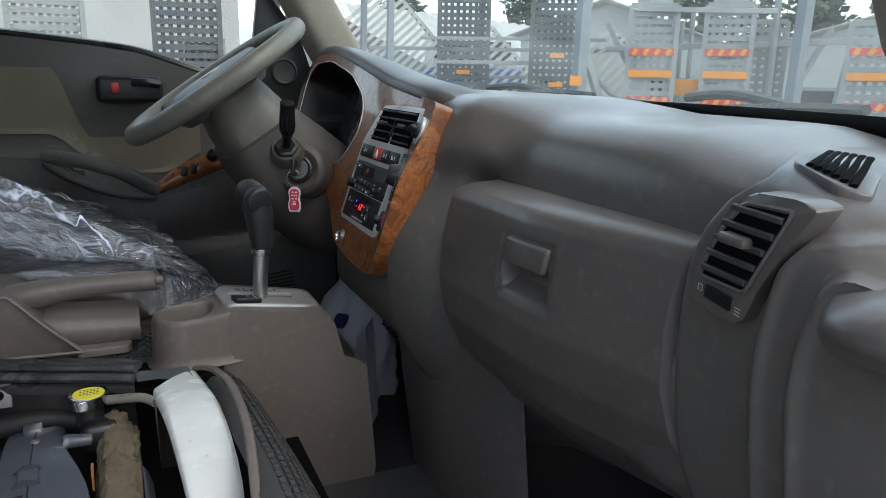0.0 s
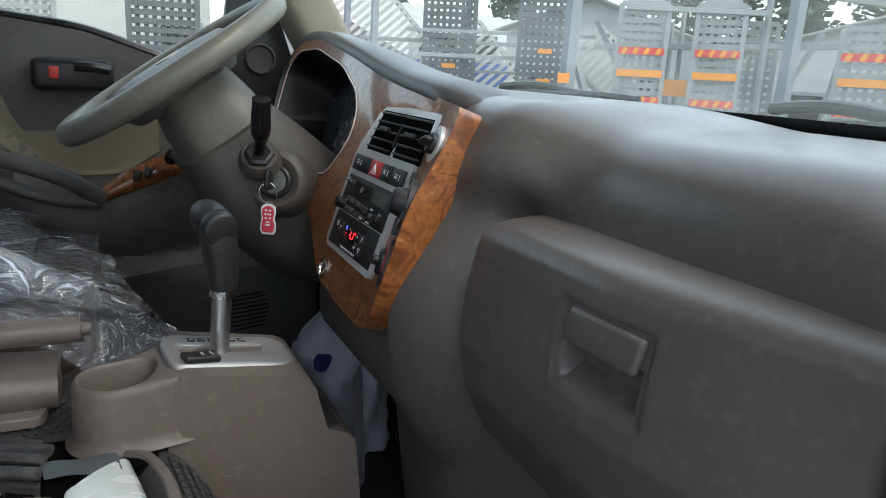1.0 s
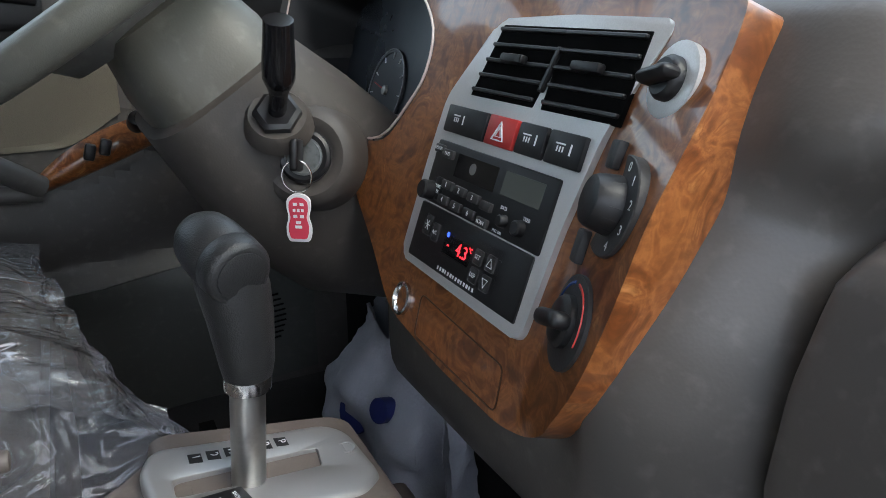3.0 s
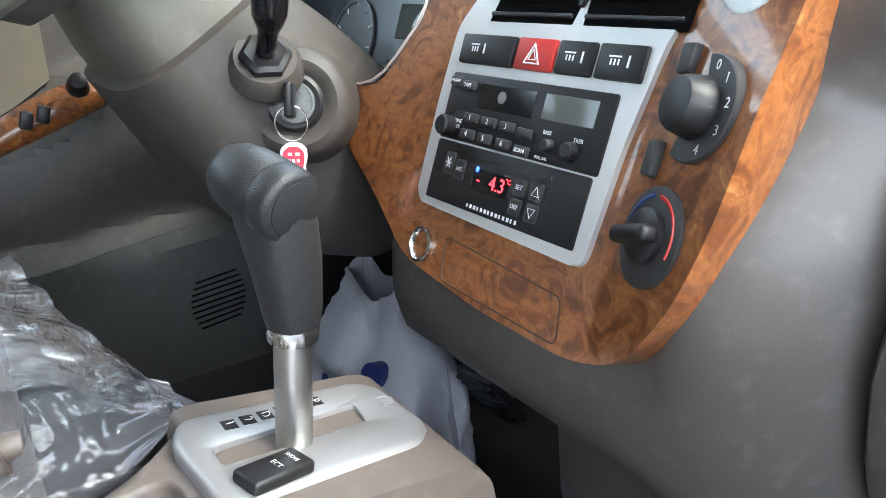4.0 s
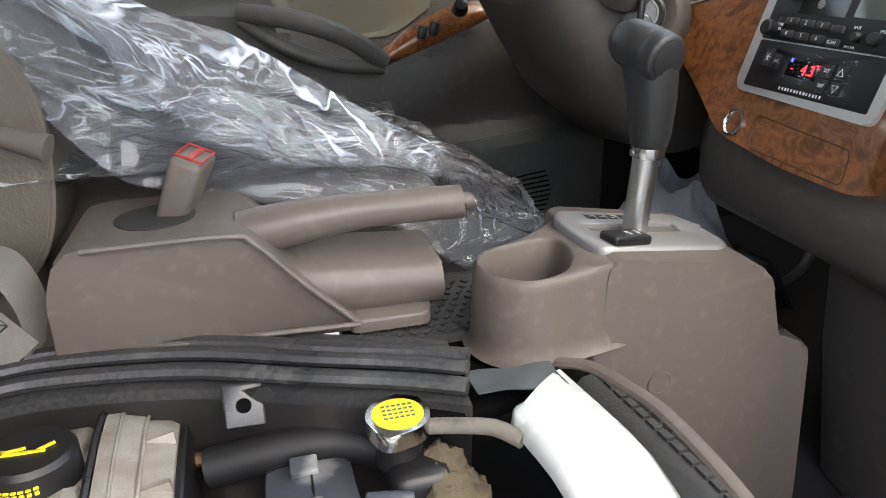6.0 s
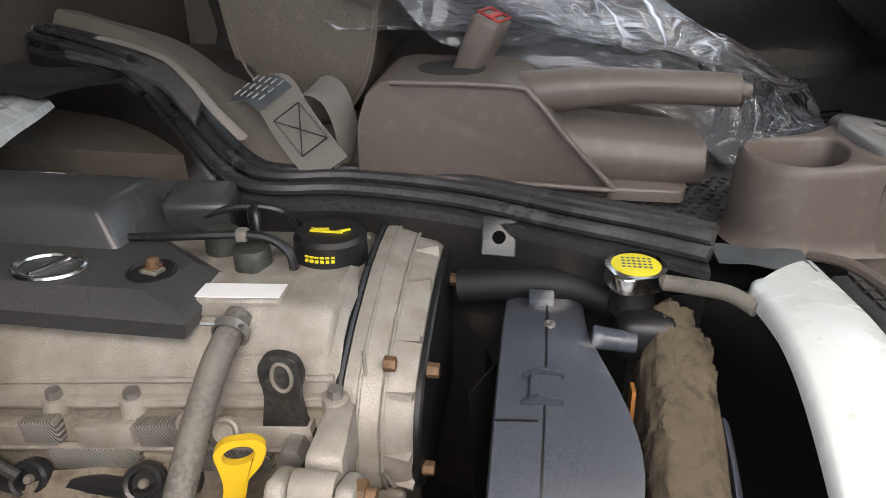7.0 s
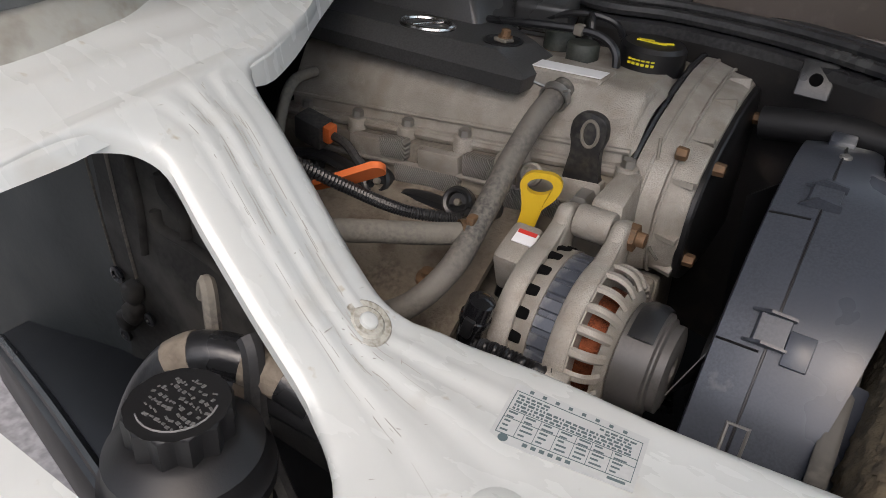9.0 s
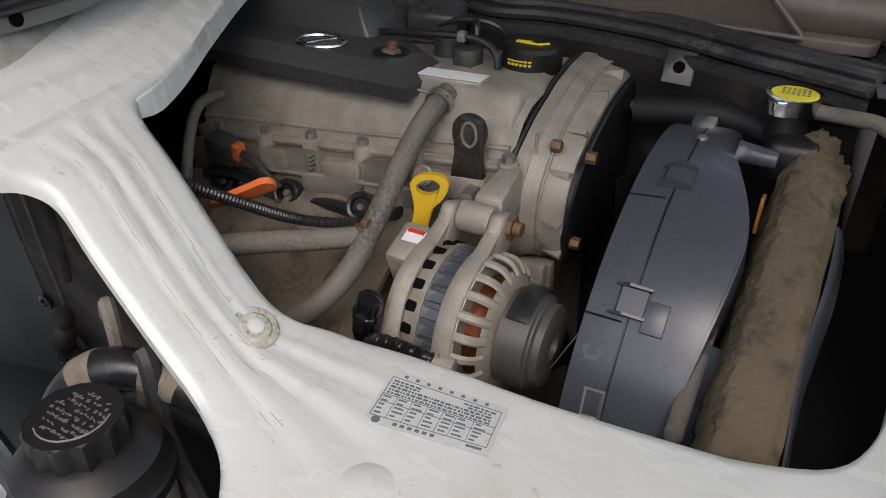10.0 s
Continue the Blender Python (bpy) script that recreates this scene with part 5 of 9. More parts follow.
tagged(part("print", bm, M_WHITE_MARK, rp, "pale unreadable bars"), kind="stuff")
SB, SDIR = V(0.340, 1.648, 1.436), V(-0.22, -0.72, 0.66).normalized()
bm = B()
lathe(bm, SB - SDIR * 0.020, SDIR, [(0, 0.034), (0.014, 0.030), (0.018, 0.027), (0.017, 0.023)], 28)
sb = part("stalk_boot", bm, M_COLUMN, col)
bm = B()
lathe(bm, SB - SDIR * 0.010, SDIR, [(0, 0.0235), (0.013, 0.0225), (0.016, 0.018), (0.014, 0.012), (0.014, 0.002)], 6)
part("boot_gasket", bm, M_BLACK, sb)
bm = B()
tube(bm, [SB, SB + V(-0.001, -0.016, 0.024), SB + V(-0.003, -0.030, 0.050), SB + V(-0.005, -0.046, 0.084)], 0.012, 16, 5, radius=lambda t: 0.0085 + 0.0065 * smooth01(0.25, 0.5, t) - 0.002 * smooth01(0.6, 1, t))
part("stalk", bm, M_BLACK_GLOSS, sb, "glossy black selector stalk")

# steering wheel
wheel = thing("steering_wheel", "grey-olive two-tone steering wheel with padded hub", "steering wheel", WC)
D1, D2 = V(0.827, 0, 0.562), V(0, 1, 0)
WN = V(-0.562, 0, 0.827)
bm = B()
tube(bm, [WC + (D1 * math.cos(k * math.tau / 24) + D2 * math.sin(k * math.tau / 24)) * 0.192 for k in range(24)], 0.0190, 14, 3, True)
part("rim", bm, M_WHEEL, wheel)
bm = B()
hub = [(0.115, 0.055), (0.105, -0.055), (0.03, -0.098), (-0.07, -0.105), (-0.125, -0.06), (-0.125, 0.06), (-0.07, 0.105), (0.03, 0.098)]
hub = rounded([(a, b, 0) for a, b in hub], 0.05, 4)
loft(bm, [[WC + WN * h + (D1 * p.x + D2 * p.y) * s for p in hub] for h, s in ((-0.045, 0.8), (-0.02, 0.97), (0.0, 1.0), (0.012, 0.9), (0.016, 0.6))])
hb = part("hub", bm, M_WHEEL_HUB, wheel, "padded grey hub")
bm = B()
lathe(bm, WC + WN * 0.014, WN, [(0, 0.022), (0.004, 0.021), (0.004, 0.017), (0.003, 0.001)], 24)
part("emblem", bm, M_STEEL, hb, "plain oval emblem")
for ang in (55, -55, 125, -125):
    a = radians(ang)
    d = D1 * math.cos(a) + D2 * math.sin(a)
    e = WN.cross(d)
    bm = B()
    hexa(bm, [WC + d * 0.07 + e * s * 0.03 - WN * 0.014 * q for q in (1.4, -0.2) for s in (-1, 1)][:2] + [WC + d * 0.188 + e * s * 0.02 - WN * 0.008 for s in (1, -1)]
         + [WC + d * 0.07 + e * s * 0.03 + WN * 0.010 for s in (-1, 1)] + [WC + d * 0.188 + e * s * 0.02 + WN * 0.008 for s in (1, -1)], 0.005, 2)
    part("spoke", bm, M_WHEEL_HUB, wheel)

# ---- floor console with gear selector ----
con = thing("gear_console", "grey-brown floor console with cup holder and gear selector", "console", (0.25, 1.41, 0.89))


bm = B()
CON = [(0.180, 1.150), (0.180, 1.205), (0.184, 1.2215), (0.194, 1.2245), (0.325, 1.2035), (0.340, 1.195), (0.347, 1.18), (0.354, 1.120), (0.392, 1.116), (0.398, 1.10), (0.412, 0.93), (0.412, 0.89), (0.30, 0.89), (0.27, 0.95), (0.215, 1.05), (0.165, 1.13)]
prism(bm, [V(p.x, 1.343, p.y) for p in rounded([(x, z, 0) for x, z in CON], 0.012, 3)], (0, 0.147, 0), 0.006, 3)
part("body", bm, M_CONSOLE, con, smooth=45)
# cup holder: one skin from the foot flare over the rim and down into the well
CUP = V(0.124, 1.384, 0)
CUP_RIM = [(0.0815, 1.388), (0.097, 1.410), (0.130, 1.422), (0.160, 1.423), (0.168, 1.402), (0.160, 1.370), (0.142, 1.349), (0.112, 1.341), (0.089, 1.358)]
CUP_OUT = [(0.0755, 1.388), (0.091, 1.4155), (0.128, 1.432), (0.165, 1.452), (0.196, 1.474), (0.206, 1.42), (0.206, 1.365), (0.194, 1.3475), (0.172, 1.3432), (0.148, 1.3398), (0.111, 1.3345), (0.083, 1.354)]


def polar_loop(pts, n=60, mid=CUP, soft=8):
    """The outline sampled at even angles about a middle point."""
    line = spline([(x, y, 0) for x, y in pts], soft, True) if soft else [V(p.x, p.y, 0) for p in pts]
    out_ = []
    for k in range(n):
        a = k * math.tau / n
        d = V(math.cos(a), math.sin(a), 0)
        best = 0.05
        for p, q in zip(line, line[1:] + line[:1]):
            e, w = q - p, mid - p
            den = d.x * e.y - d.y * e.x
            if abs(den) > 1e-12:
                r = (e.x * w.y - e.y * w.x) / den
                t = (d.x * w.y - d.y * w.x) / den
                if r > 0 and -0.001 <= t <= 1.001:
                    best = r
        out_.append((d, best))
    return out_


def cup_z(x):
    return 1.2185 + 0.085 * max(0.0, x - 0.145) - 0.03 * max(0.0, 0.10 - x)


rim_l, out_l = polar_loop(CUP_RIM), polar_loop(CUP_OUT)
bm = B()
loops = []
for src, grow, fixed, dz in ((out_l, 0.010, 1.143, 0), (out_l, 0.0035, 1.147, 0), (out_l, 0.002, 1.160, 0), (out_l, 0.0, None, -0.010), (out_l, -0.001, None, -0.004), (out_l, -0.0035, None, -0.0006),
                             (rim_l, 0.0015, None, 0.0004), (rim_l, 0.0, None, -0.0006), (rim_l, -0.0016, None, -0.004), (rim_l, -0.004, 1.190, 0), (rim_l, -0.008, 1.150, 0), (rim_l, -0.014, 1.147, 0)):
    loops.append([V(CUP.x + d.x * (r + grow), CUP.y + d.y * (r + grow), (fixed if fixed else cup_z(CUP.x + d.x * r) + dz)) for d, r in src])
loft(bm, loops)
part("cup_holder", bm, M_CONSOLE, con, "deep cup holder", smooth=60)
bm = B()
box(bm, (0.365, 1.41, 1.1185), (0.034, 0.10, 0.006), bevel=0.002)
part("front_pocket", bm, M_DARK, con, "small open front pocket")
bm = B()
lathe(bm, V(0.239, 1.3425, 1.097), (0, -1, 0), [(0, 0.012), (0.0008, 0.0118), (0.0008, 0.0105), (0.0002, 0.010)], 24)
part("plug", bm, M_CONSOLE, con)


def plate_pt(x, y, off=0.0):
    return V(x, y, 1.2252 - 0.172 * (x - 0.18) + off)


bm = B()
po = rounded([(0.178, 1.376, 0), (0.186, 1.362, 0), (0.316, 1.378, 0), (0.334, 1.400, 0), (0.330, 1.462, 0), (0.316, 1.476, 0), (0.182, 1.466, 0), (0.172, 1.440, 0)], 0.010, 3)
sl = rounded([(0.192, 1.4015, 0), (0.294, 1.4165, 0), (0.298, 1.441, 0), (0.192, 1.424, 0)], 0.004, 3)
SLOT = V(0.244, 1.421, 0)
angles = [(SLOT, po, 0.0, -0.010), (SLOT, po, 0.0, 0.0005), (SLOT, po, -0.0010, 0.0030), (SLOT, po, -0.0030, 0.0050), (SLOT, po, -0.0060, 0.0060), (SLOT, po, -0.0100, 0.0064),
          (SLOT, sl, 0.0012, 0.0064), (SLOT, sl, 0.0004, 0.0061), (SLOT, sl, 0.0, 0.0052), (SLOT, sl, -0.0004, -0.0060)]
loops = []
for mid, line, grow, off in angles:
    loops.append([plate_pt(mid.x + d.x * (r + grow), mid.y + d.y * (r + grow), off) for d, r in polar_loop(line, 144, mid, 0)])
R = [[bm.verts.new(p) for p in r] for r in loops]
for a, b in zip(R, R[1:]):
    for k in range(144):
        bm.faces.new((a[k], a[(k + 1) % 144], b[(k + 1) % 144], b[k]))
plate = part("gear_plate", bm, M_PLATE, con, "silver gear plate with letters", smooth=50)
bm = B()
prism(bm, [plate_pt(p.x, p.y, -0.0050) for p in sl], (0, 0, -0.002))
part("selector_slot", bm, surface("slot_felt", (0.26, 0.235, 0.20), (0.15, 0.135, 0.12), rough=0.9, big=60, bump=0.3), plate, "dusty brush-lined selector slot")
for k, tx in enumerate("L2DNRP"):
    x = 0.2105 + 0.0127 * k
    bm = B()
    prism(bm, [plate_pt(x + a, 1.4455 + 0.0018 * k + b, 0.0067) for a, b in ((-0.0046, -0.0058), (0.0046, -0.0058), (0.0046, 0.0058), (-0.0046, 0.0058))], (0, 0, -0.001))
    lp = part("letter_field", bm, M_BLACK, plate)
    words(tx, 0.0072, plate_pt(x, 1.4455 + 0.0018 * k, 0.0069), (0, -1, 0), (1, 0, 0), plain("green_letter", (0.02, 0.45, 0.25), 0.5) if tx == "N" else M_WHITE_MARK, lp, 0.0001)
bm = B()
box(bm, plate_pt(0.2145, 1.3805, 0.0095), (0.043, 0.0235, 0.009), pose(0, 0, 0, 0, 9.7, 14), 0.003, 3)
ect = part("mode_switch", bm, M_BLACK, plate, "black rocker switch lettered ECT and SNOW")
words("ECT", 0.0038, plate_pt(0.2160, 1.3800, 0.0142), (0.20, -0.98, 0), (0.98, 0.20, 0), M_WHITE_MARK, ect, 0.0001)
words("SNOW", 0.0028, plate_pt(0.2270, 1.3835, 0.0142), (0.20, -0.98, 0), (0.98, 0.20, 0), M_WHITE_MARK, ect, 0.0001)
bm = B()
lathe(bm, plate_pt(0.319, 1.436, 0.006), (0, 0, 1), [(0, 0.0075), (0.001, 0.0075), (0.001, 0.006), (0.0006, 0.0058)], 20)
part("release_cover", bm, M_PLATE, plate)
lever = thing("gear_lever", "chrome gear lever with black leather-grained T-grip knob", "gear lever", (0.241, 1.408, 1.222))
bm = B()
cyl(bm, V(0.240, 1.413, 1.212), V(0.2455, 1.410, 1.296), 0.0118, 0.0118, 24)
part("shaft", bm, surface("satin_steel", (0.60, 0.60, 0.59), (0.50, 0.50, 0.49), rough=0.28, metal=1.0, big=40, bump=0.0), lever, "worn chrome shaft")
bm = B()
lathe(bm, V(0.2455, 1.410, 1.292), V(0.005, -0.003, 0.08), [(0, 0.0125), (0.001, 0.0155), (0.010, 0.0158), (0.013, 0.0145)], 24)
part("collar", bm, M_CHROME, lever)
bm = B()
loft(bm, [[V(cx + math.cos(a) * rx, cy + math.sin(a) * ry, z) for a in [k * math.tau / 24 for k in range(24)]] for cx, cy, z, rx, ry in (
    (0.2465, 1.4095, 1.302, 0.0158, 0.0158), (0.2465, 1.409, 1.312, 0.0178, 0.0182), (0.2450, 1.409, 1.345, 0.0212, 0.0225), (0.2425, 1.410, 1.367, 0.0230, 0.0250), (0.2395, 1.410, 1.384, 0.0215, 0.0250))])
part("grip", bm, M_KNOB, lever, smooth=70)
bm = B()
kd = V(0.25, -0.94, -0.23).normalized()
KF = V(0.2325, 1.4290, 1.3900)
lathe(bm, KF, kd, [(-0.0150, 0.004), (-0.0140, 0.011), (-0.0105, 0.0165), (-0.003, 0.0200), (0.008, 0.0215), (0.0285, 0.0218), (0.0292, 0.0210), (0.0304, 0.0210), (0.0312, 0.0217), (0.042, 0.0212), (0.0455, 0.0192), (0.0462, 0.0160)], 36)
kb = part("knob", bm, M_KNOB, lever, "black T-shaped knob", smooth=60)
bm = B()
lathe(bm, KF + kd * 0.0452, kd, [(0, 0.0157), (0.0016, 0.0154), (0.0026, 0.012), (0.0030, 0.001)], 32)
part("release_button", bm, M_KNOB, kb, smooth=60)

# ---- parking brake console ----
pc = thing("brake_console", "brown-grey moulded parking brake surround with screw hole", "console", (-0.12, 1.46, 1.15))
PCS = [(-0.272, 1.155), (-0.268, 1.22), (-0.255, 1.254), (-0.235, 1.259), (-0.125, 1.259), (-0.105, 1.250), (-0.070, 1.212), (-0.015, 1.155)]
bm = B()
prism(bm, [V(p.x, 1.418 + 0.06 * (p.y < 0), p.y) for p in rounded([(x, z, 0) for x, z in PCS], 0.012, 3)], (0, 0.125, 0), 0.003, 2)
part("rear_box", bm, M_CONSOLE, pc, smooth=45)
bm = B()
tube(bm, [V(-0.235, 1.416, 1.2575), V(-0.125, 1.414, 1.2580), V(-0.103, 1.4135, 1.249), V(-0.068, 1.413, 1.210), V(-0.022, 1.412, 1.164)], 0.0028, 8, 6)
tube(bm, [V(-0.270, 1.417, 1.164), V(-0.15, 1.414, 1.166), V(-0.022, 1.411, 1.164)], 0.0028, 8, 4)
part("edge_bead", bm, M_CONSOLE, pc)
bm = B()
prism(bm, [V(p.x, p.y, 1.166) for p in rounded([(-0.03, 1.412, 0), (0.040, 1.412, 0), (0.046, 1.425, 0), (0.046, 1.52, 0), (-0.03, 1.52, 0)], 0.008, 3)], (0, 0, -0.012), 0.003, 2)
fl = part("foot_flange", bm, M_CONSOLE, pc)
bm = B()
lathe(bm, V(0.012, 1.462, 1.166), (0, 0, 1), [(0, 0.0085), (0.001, 0.0085), (0.0012, 0.007), (-0.004, 0.006), (-0.004, 0.001)], 20)
part("screw", bm, M_STEEL, fl)
bm = B()
sheet(bm, lambda u, v: V(-0.090 + 0.150 * u, 1.437 + 0.012 * math.sin(math.pi * u) * 0 + 0.09 * smooth01(0.85, 1, u) * 0 - 0.010 * math.sin(math.pi * v), 1.163 + (0.052 - 0.012 * u) * v), 14, 8, (0, 0.085, 0))
part("front_box", bm, M_CONSOLE, pc, smooth=60)
bm = B()
lathe(bm, V(-0.185, 1.480, 1.2585), (0, 0, 1), [(0, 0.034), (0.0012, 0.034), (0.0014, 0.001)], 28)
part("buckle_well", bm, M_DARK, pc)
hbk = thing("parking_brake", "grey plastic parking brake lever, released", "handbrake", (-0.05, 1.465, 1.23))
bm = B()
tube(bm, [V(-0.115, 1.468, 1.238), V(-0.06, 1.467, 1.246), V(-0.01, 1.466, 1.250), V(0.04, 1.466, 1.250), V(0.082, 1.466, 1.249), V(0.088, 1.466, 1.249)], 0.017, 16, 5, radius=lambda t: (0.022 - 0.006 * smooth01(0.0, 0.5, t) + 0.001 * math.sin(t * 60) * (t > 0.9)) * (0.82 if t > 0.99 else 1), flat=1.0)
part("lever", bm, M_CONSOLE, hbk, smooth=70)
bm = B()
cyl(bm, V(0.086, 1.466, 1.249), V(0.099, 1.466, 1.2485), 0.0085, 0.0075, 16, 0.002)
part("push_button", bm, M_CONSOLE, hbk)
bk = thing("seat_belt_buckle", "grey seat belt buckle with red release button", "seat belt buckle", (-0.18, 1.50, 1.25))
bm = B()
bd = V(0.20, -0.02, 0.45).normalized()
bn = V(0.45, -0.10, -0.2).normalized()
bsd = bd.cross(bn).normalized()
hexa(bm, [V(-0.178, 1.502, 1.235) + bsd * a + bn * b for a, b in ((-0.024, -0.012), (0.024, -0.012), (0.024, 0.012), (-0.024, 0.012))] +
     [V(-0.178, 1.502, 1.235) + bd * 0.078 + bsd * a + bn * b for a, b in ((-0.029, -0.015), (0.029, -0.015), (0.029, 0.015), (-0.029, 0.015))], 0.006, 3)
part("body", bm, M_CONSOLE, bk)
bm = B()
box(bm, V(-0.178, 1.502, 1.235) + bd * 0.0790, (0.040, 0.006, 0.003), Matrix((bsd, bn, bd)).transposed(), 0.0015)
part("release_button", bm, M_RED, bk, "red release button")
bm = B()
tube(bm, [V(-0.178, 1.502, 1.235) + bd * 0.080 + bsd * a + bn * b for a, b in ((-0.0225, -0.0115), (0.0225, -0.0115), (0.0225, 0.0115), (-0.0225, 0.0115))], 0.0012, 6, 1, True)
part("button_frame", bm, M_RED, bk)

belt = thing("seat_belt", "folded beige seat belt webbing with sewn label", "seat belt", (-0.31, 1.43, 1.16))


def strap(bm, pts, wdir, w, th=0.0015):
    path = spline(pts, 5)
    a = []
    for p in path:
        a.append(p)
    W = Vector(wdir).normalized() * w / 2
    g = [[bm.verts.new(p - W), bm.verts.new(p + W)] for p in a]
    for A, C in zip(g, g[1:]):
        bm.faces.new((A[0], A[1], C[1], C[0]))
    bmesh.ops.solidify(bm, geom=bm.faces[:], thickness=th)
    return bm


bm = B()
strap(bm, [V(-0.40, 1.468, 1.232), V(-0.365, 1.452, 1.238), V(-0.335, 1.432, 1.206), V(-0.300, 1.418, 1.168)], (0.75, 0.15, 0.55), 0.048)
wb = part("webbing", bm, M_BELT, belt)
bm = B()
strap(bm, [V(-0.396, 1.462, 1.2355), V(-0.375, 1.452, 1.239), V(-0.357, 1.442, 1.231)], (0.75, 0.15, 0.55), 0.044, 0.0012)
part("sewn_label", bm, surface("grey_label", (0.17, 0.19, 0.20), rough=0.7), wb, "grey sewn label with pale bars")
bm = B()
for k in range(5):
    for s_ in range(3):
        c_ = V(-0.392 + 0.008 * k, 1.4592 - 0.0042 * k, 1.2383 + 0.0002 * k - 0.0008 * max(0, k - 3)) + V(0.75, 0.15, 0.55).normalized() * (-0.012 + 0.012 * s_)
        box(bm, c_ + V(0, -0.001, 0.002), (0.0014, 0.0006, 0.0085), pose(0, 0, 0, 0, 54, 0))
tagged(part("label_print", bm, plain("faded_print", (0.30, 0.31, 0.31), 0.7), wb), kind="stuff")
bm = B()
s0, s1 = V(-0.345, 1.433, 1.221), V(-0.315, 1.4215, 1.190)
sd = V(0.75, 0.15, 0.55).normalized() * 0.016
off = V(0.1, -0.003, 0.0) * 0.02 + V(0, -0.0022, 0.001)
for a, b in ((s0 - sd, s0 + sd), (s0 + sd, s1 + sd), (s1 + sd, s1 - sd), (s1 - sd, s0 - sd), (s0 - sd, s1 + sd), (s0 + sd, s1 - sd)):
    tube(bm, [a + off, b + off], 0.0007, 4, 2)
part("stitching", bm, M_BLACK, wb)
bm = B()
strap(bm, [V(-0.36, 1.50, 1.16), V(-0.335, 1.475, 1.232), V(-0.305, 1.462, 1.235), V(-0.288, 1.450, 1.20), V(-0.29, 1.43, 1.165)], (0.2, 0.6, 0.2), 0.040)
part("webbing_fold", bm, M_BELT, belt)

# ---- driver's seat with polythene cover ----
seat = thing("driver_seat", "taupe vinyl driver's seat still wrapped in clear polythene", "seat", (-0.15, 1.80, 1.14))


def cushion(c, s, pw=0.45, n=24, tilt=0.0, puff=0.0):
    bm = B()
    m = Matrix.Rotation(radians(tilt), 3, "Y")

    def f(u, v):
        th, ph = (u - 0.5) * math.pi, v * math.tau
        sg = lambda t: math.copysign(abs(t) ** pw, t)
        p = V(sg(math.cos(th)) * sg(math.cos(ph)) * s[0], sg(math.cos(th)) * sg(math.sin(ph)) * s[1], sg(math.sin(th)) * s[2])
        return Vector(c) + m @ p
    sheet(bm, f, n, n * 2)
    bmesh.ops.remove_doubles(bm, verts=bm.verts, dist=0.0005)
    return bm


part("cushion", cushion((-0.125, 1.805, 1.180), (0.225, 0.205, 0.065), 0.42, 20, -4), M_SEAT, seat, smooth=70)
part("cushion_bolster", cushion((-0.085, 1.622, 1.180), (0.19, 0.045, 0.062), 0.6, 14, -4), M_SEAT, seat, smooth=70)
part("backrest", cushion((-0.43, 1.80, 1.52), (0.075, 0.23, 0.36), 0.45, 20, -14), M_SEAT, seat, smooth=70)
bm = B()
OUT = rounded([(-0.335, 1.165, 0), (-0.285, 1.22, 0), (-0.268, 1.30, 0), (-0.272, 1.38, 0), (-0.32, 1.44, 0), (-0.41, 1.45, 0), (-0.455, 1.37, 0), (-0.43, 1.22, 0)], 0.05, 5)
prism(bm, [V(p.x, 1.535, p.y) for p in OUT], (0, 0.10, 0), 0.016, 3)
side = part("recliner_cover", bm, M_SEAT, seat, "stitched vinyl side cover")
bm = B()
tube(bm, [V(p.x * 0.94 - 0.021, 1.5345, 1.31 + (p.y - 1.31) * 0.94) for p in OUT], 0.0016, 5, 1, True)
part("seam", bm, M_CONSOLE, side)
bm = B()
lathe(bm, V(-0.362, 1.54, 1.352), (0, -1, 0), [(0, 0.020), (0.030, 0.018), (0.036, 0.015), (0.034, 0.008), (0.020, 0.006)], 24)
rec = part("recliner_handle", bm, M_CONSOLE, side, "grey recliner handle")
bm = B()
tube(bm, [V(-0.355, 1.520, 1.350), V(-0.31, 1.508, 1.338), V(-0.262, 1.500, 1.322)], 0.009, 12, 5, radius=lambda t: 0.012 - 0.004 * math.sin(math.pi * t) + 0.001 * t)
part("handle_bar", bm, M_CONSOLE, rec)

wrap = thing("seat_wrap", "crumpled clear polythene cover hanging over the seat", "plastic cover", (-0.1, 1.75, 1.15))
bm = B()


def drape(u, v):
    front = 0.108 + 0.17 * (1.92 - (2.0 - 0.47 * v))
    x = -0.33 + (front + 0.33) * u
    n1 = noise.noise(V(u * 5, v * 6, 0.3)) * 0.016 + noise.noise(V(u * 14, v * 13, 4.1)) * 0.006 + abs(noise.noise(V(u * 9, v * 3, 7.7))) * 0.012
    y = 2.0 - 0.47 * v
    z = 1.256 + 0.035 * (1 - u) - 0.02 * smooth01(0.86, 1.0, u)
    return V(x + n1 * 0.5, y, z + n1 * 1.1)


sheet(bm, drape, 60, 60)
part("top_film", bm, M_FILM, wrap, smooth=180)
bm = B()


FT = [(-0.42, 1.52), (-0.11, 1.405), (0.058, 1.296), (0.120, 1.255), (0.160, 1.226), (0.205, 1.194)]
FB = [(-0.42, 1.47), (-0.33, 1.40), (-0.21, 1.275), (-0.147, 1.250), (0.05, 1.200), (0.108, 1.150), (0.155, 1.150), (0.205, 1.186)]


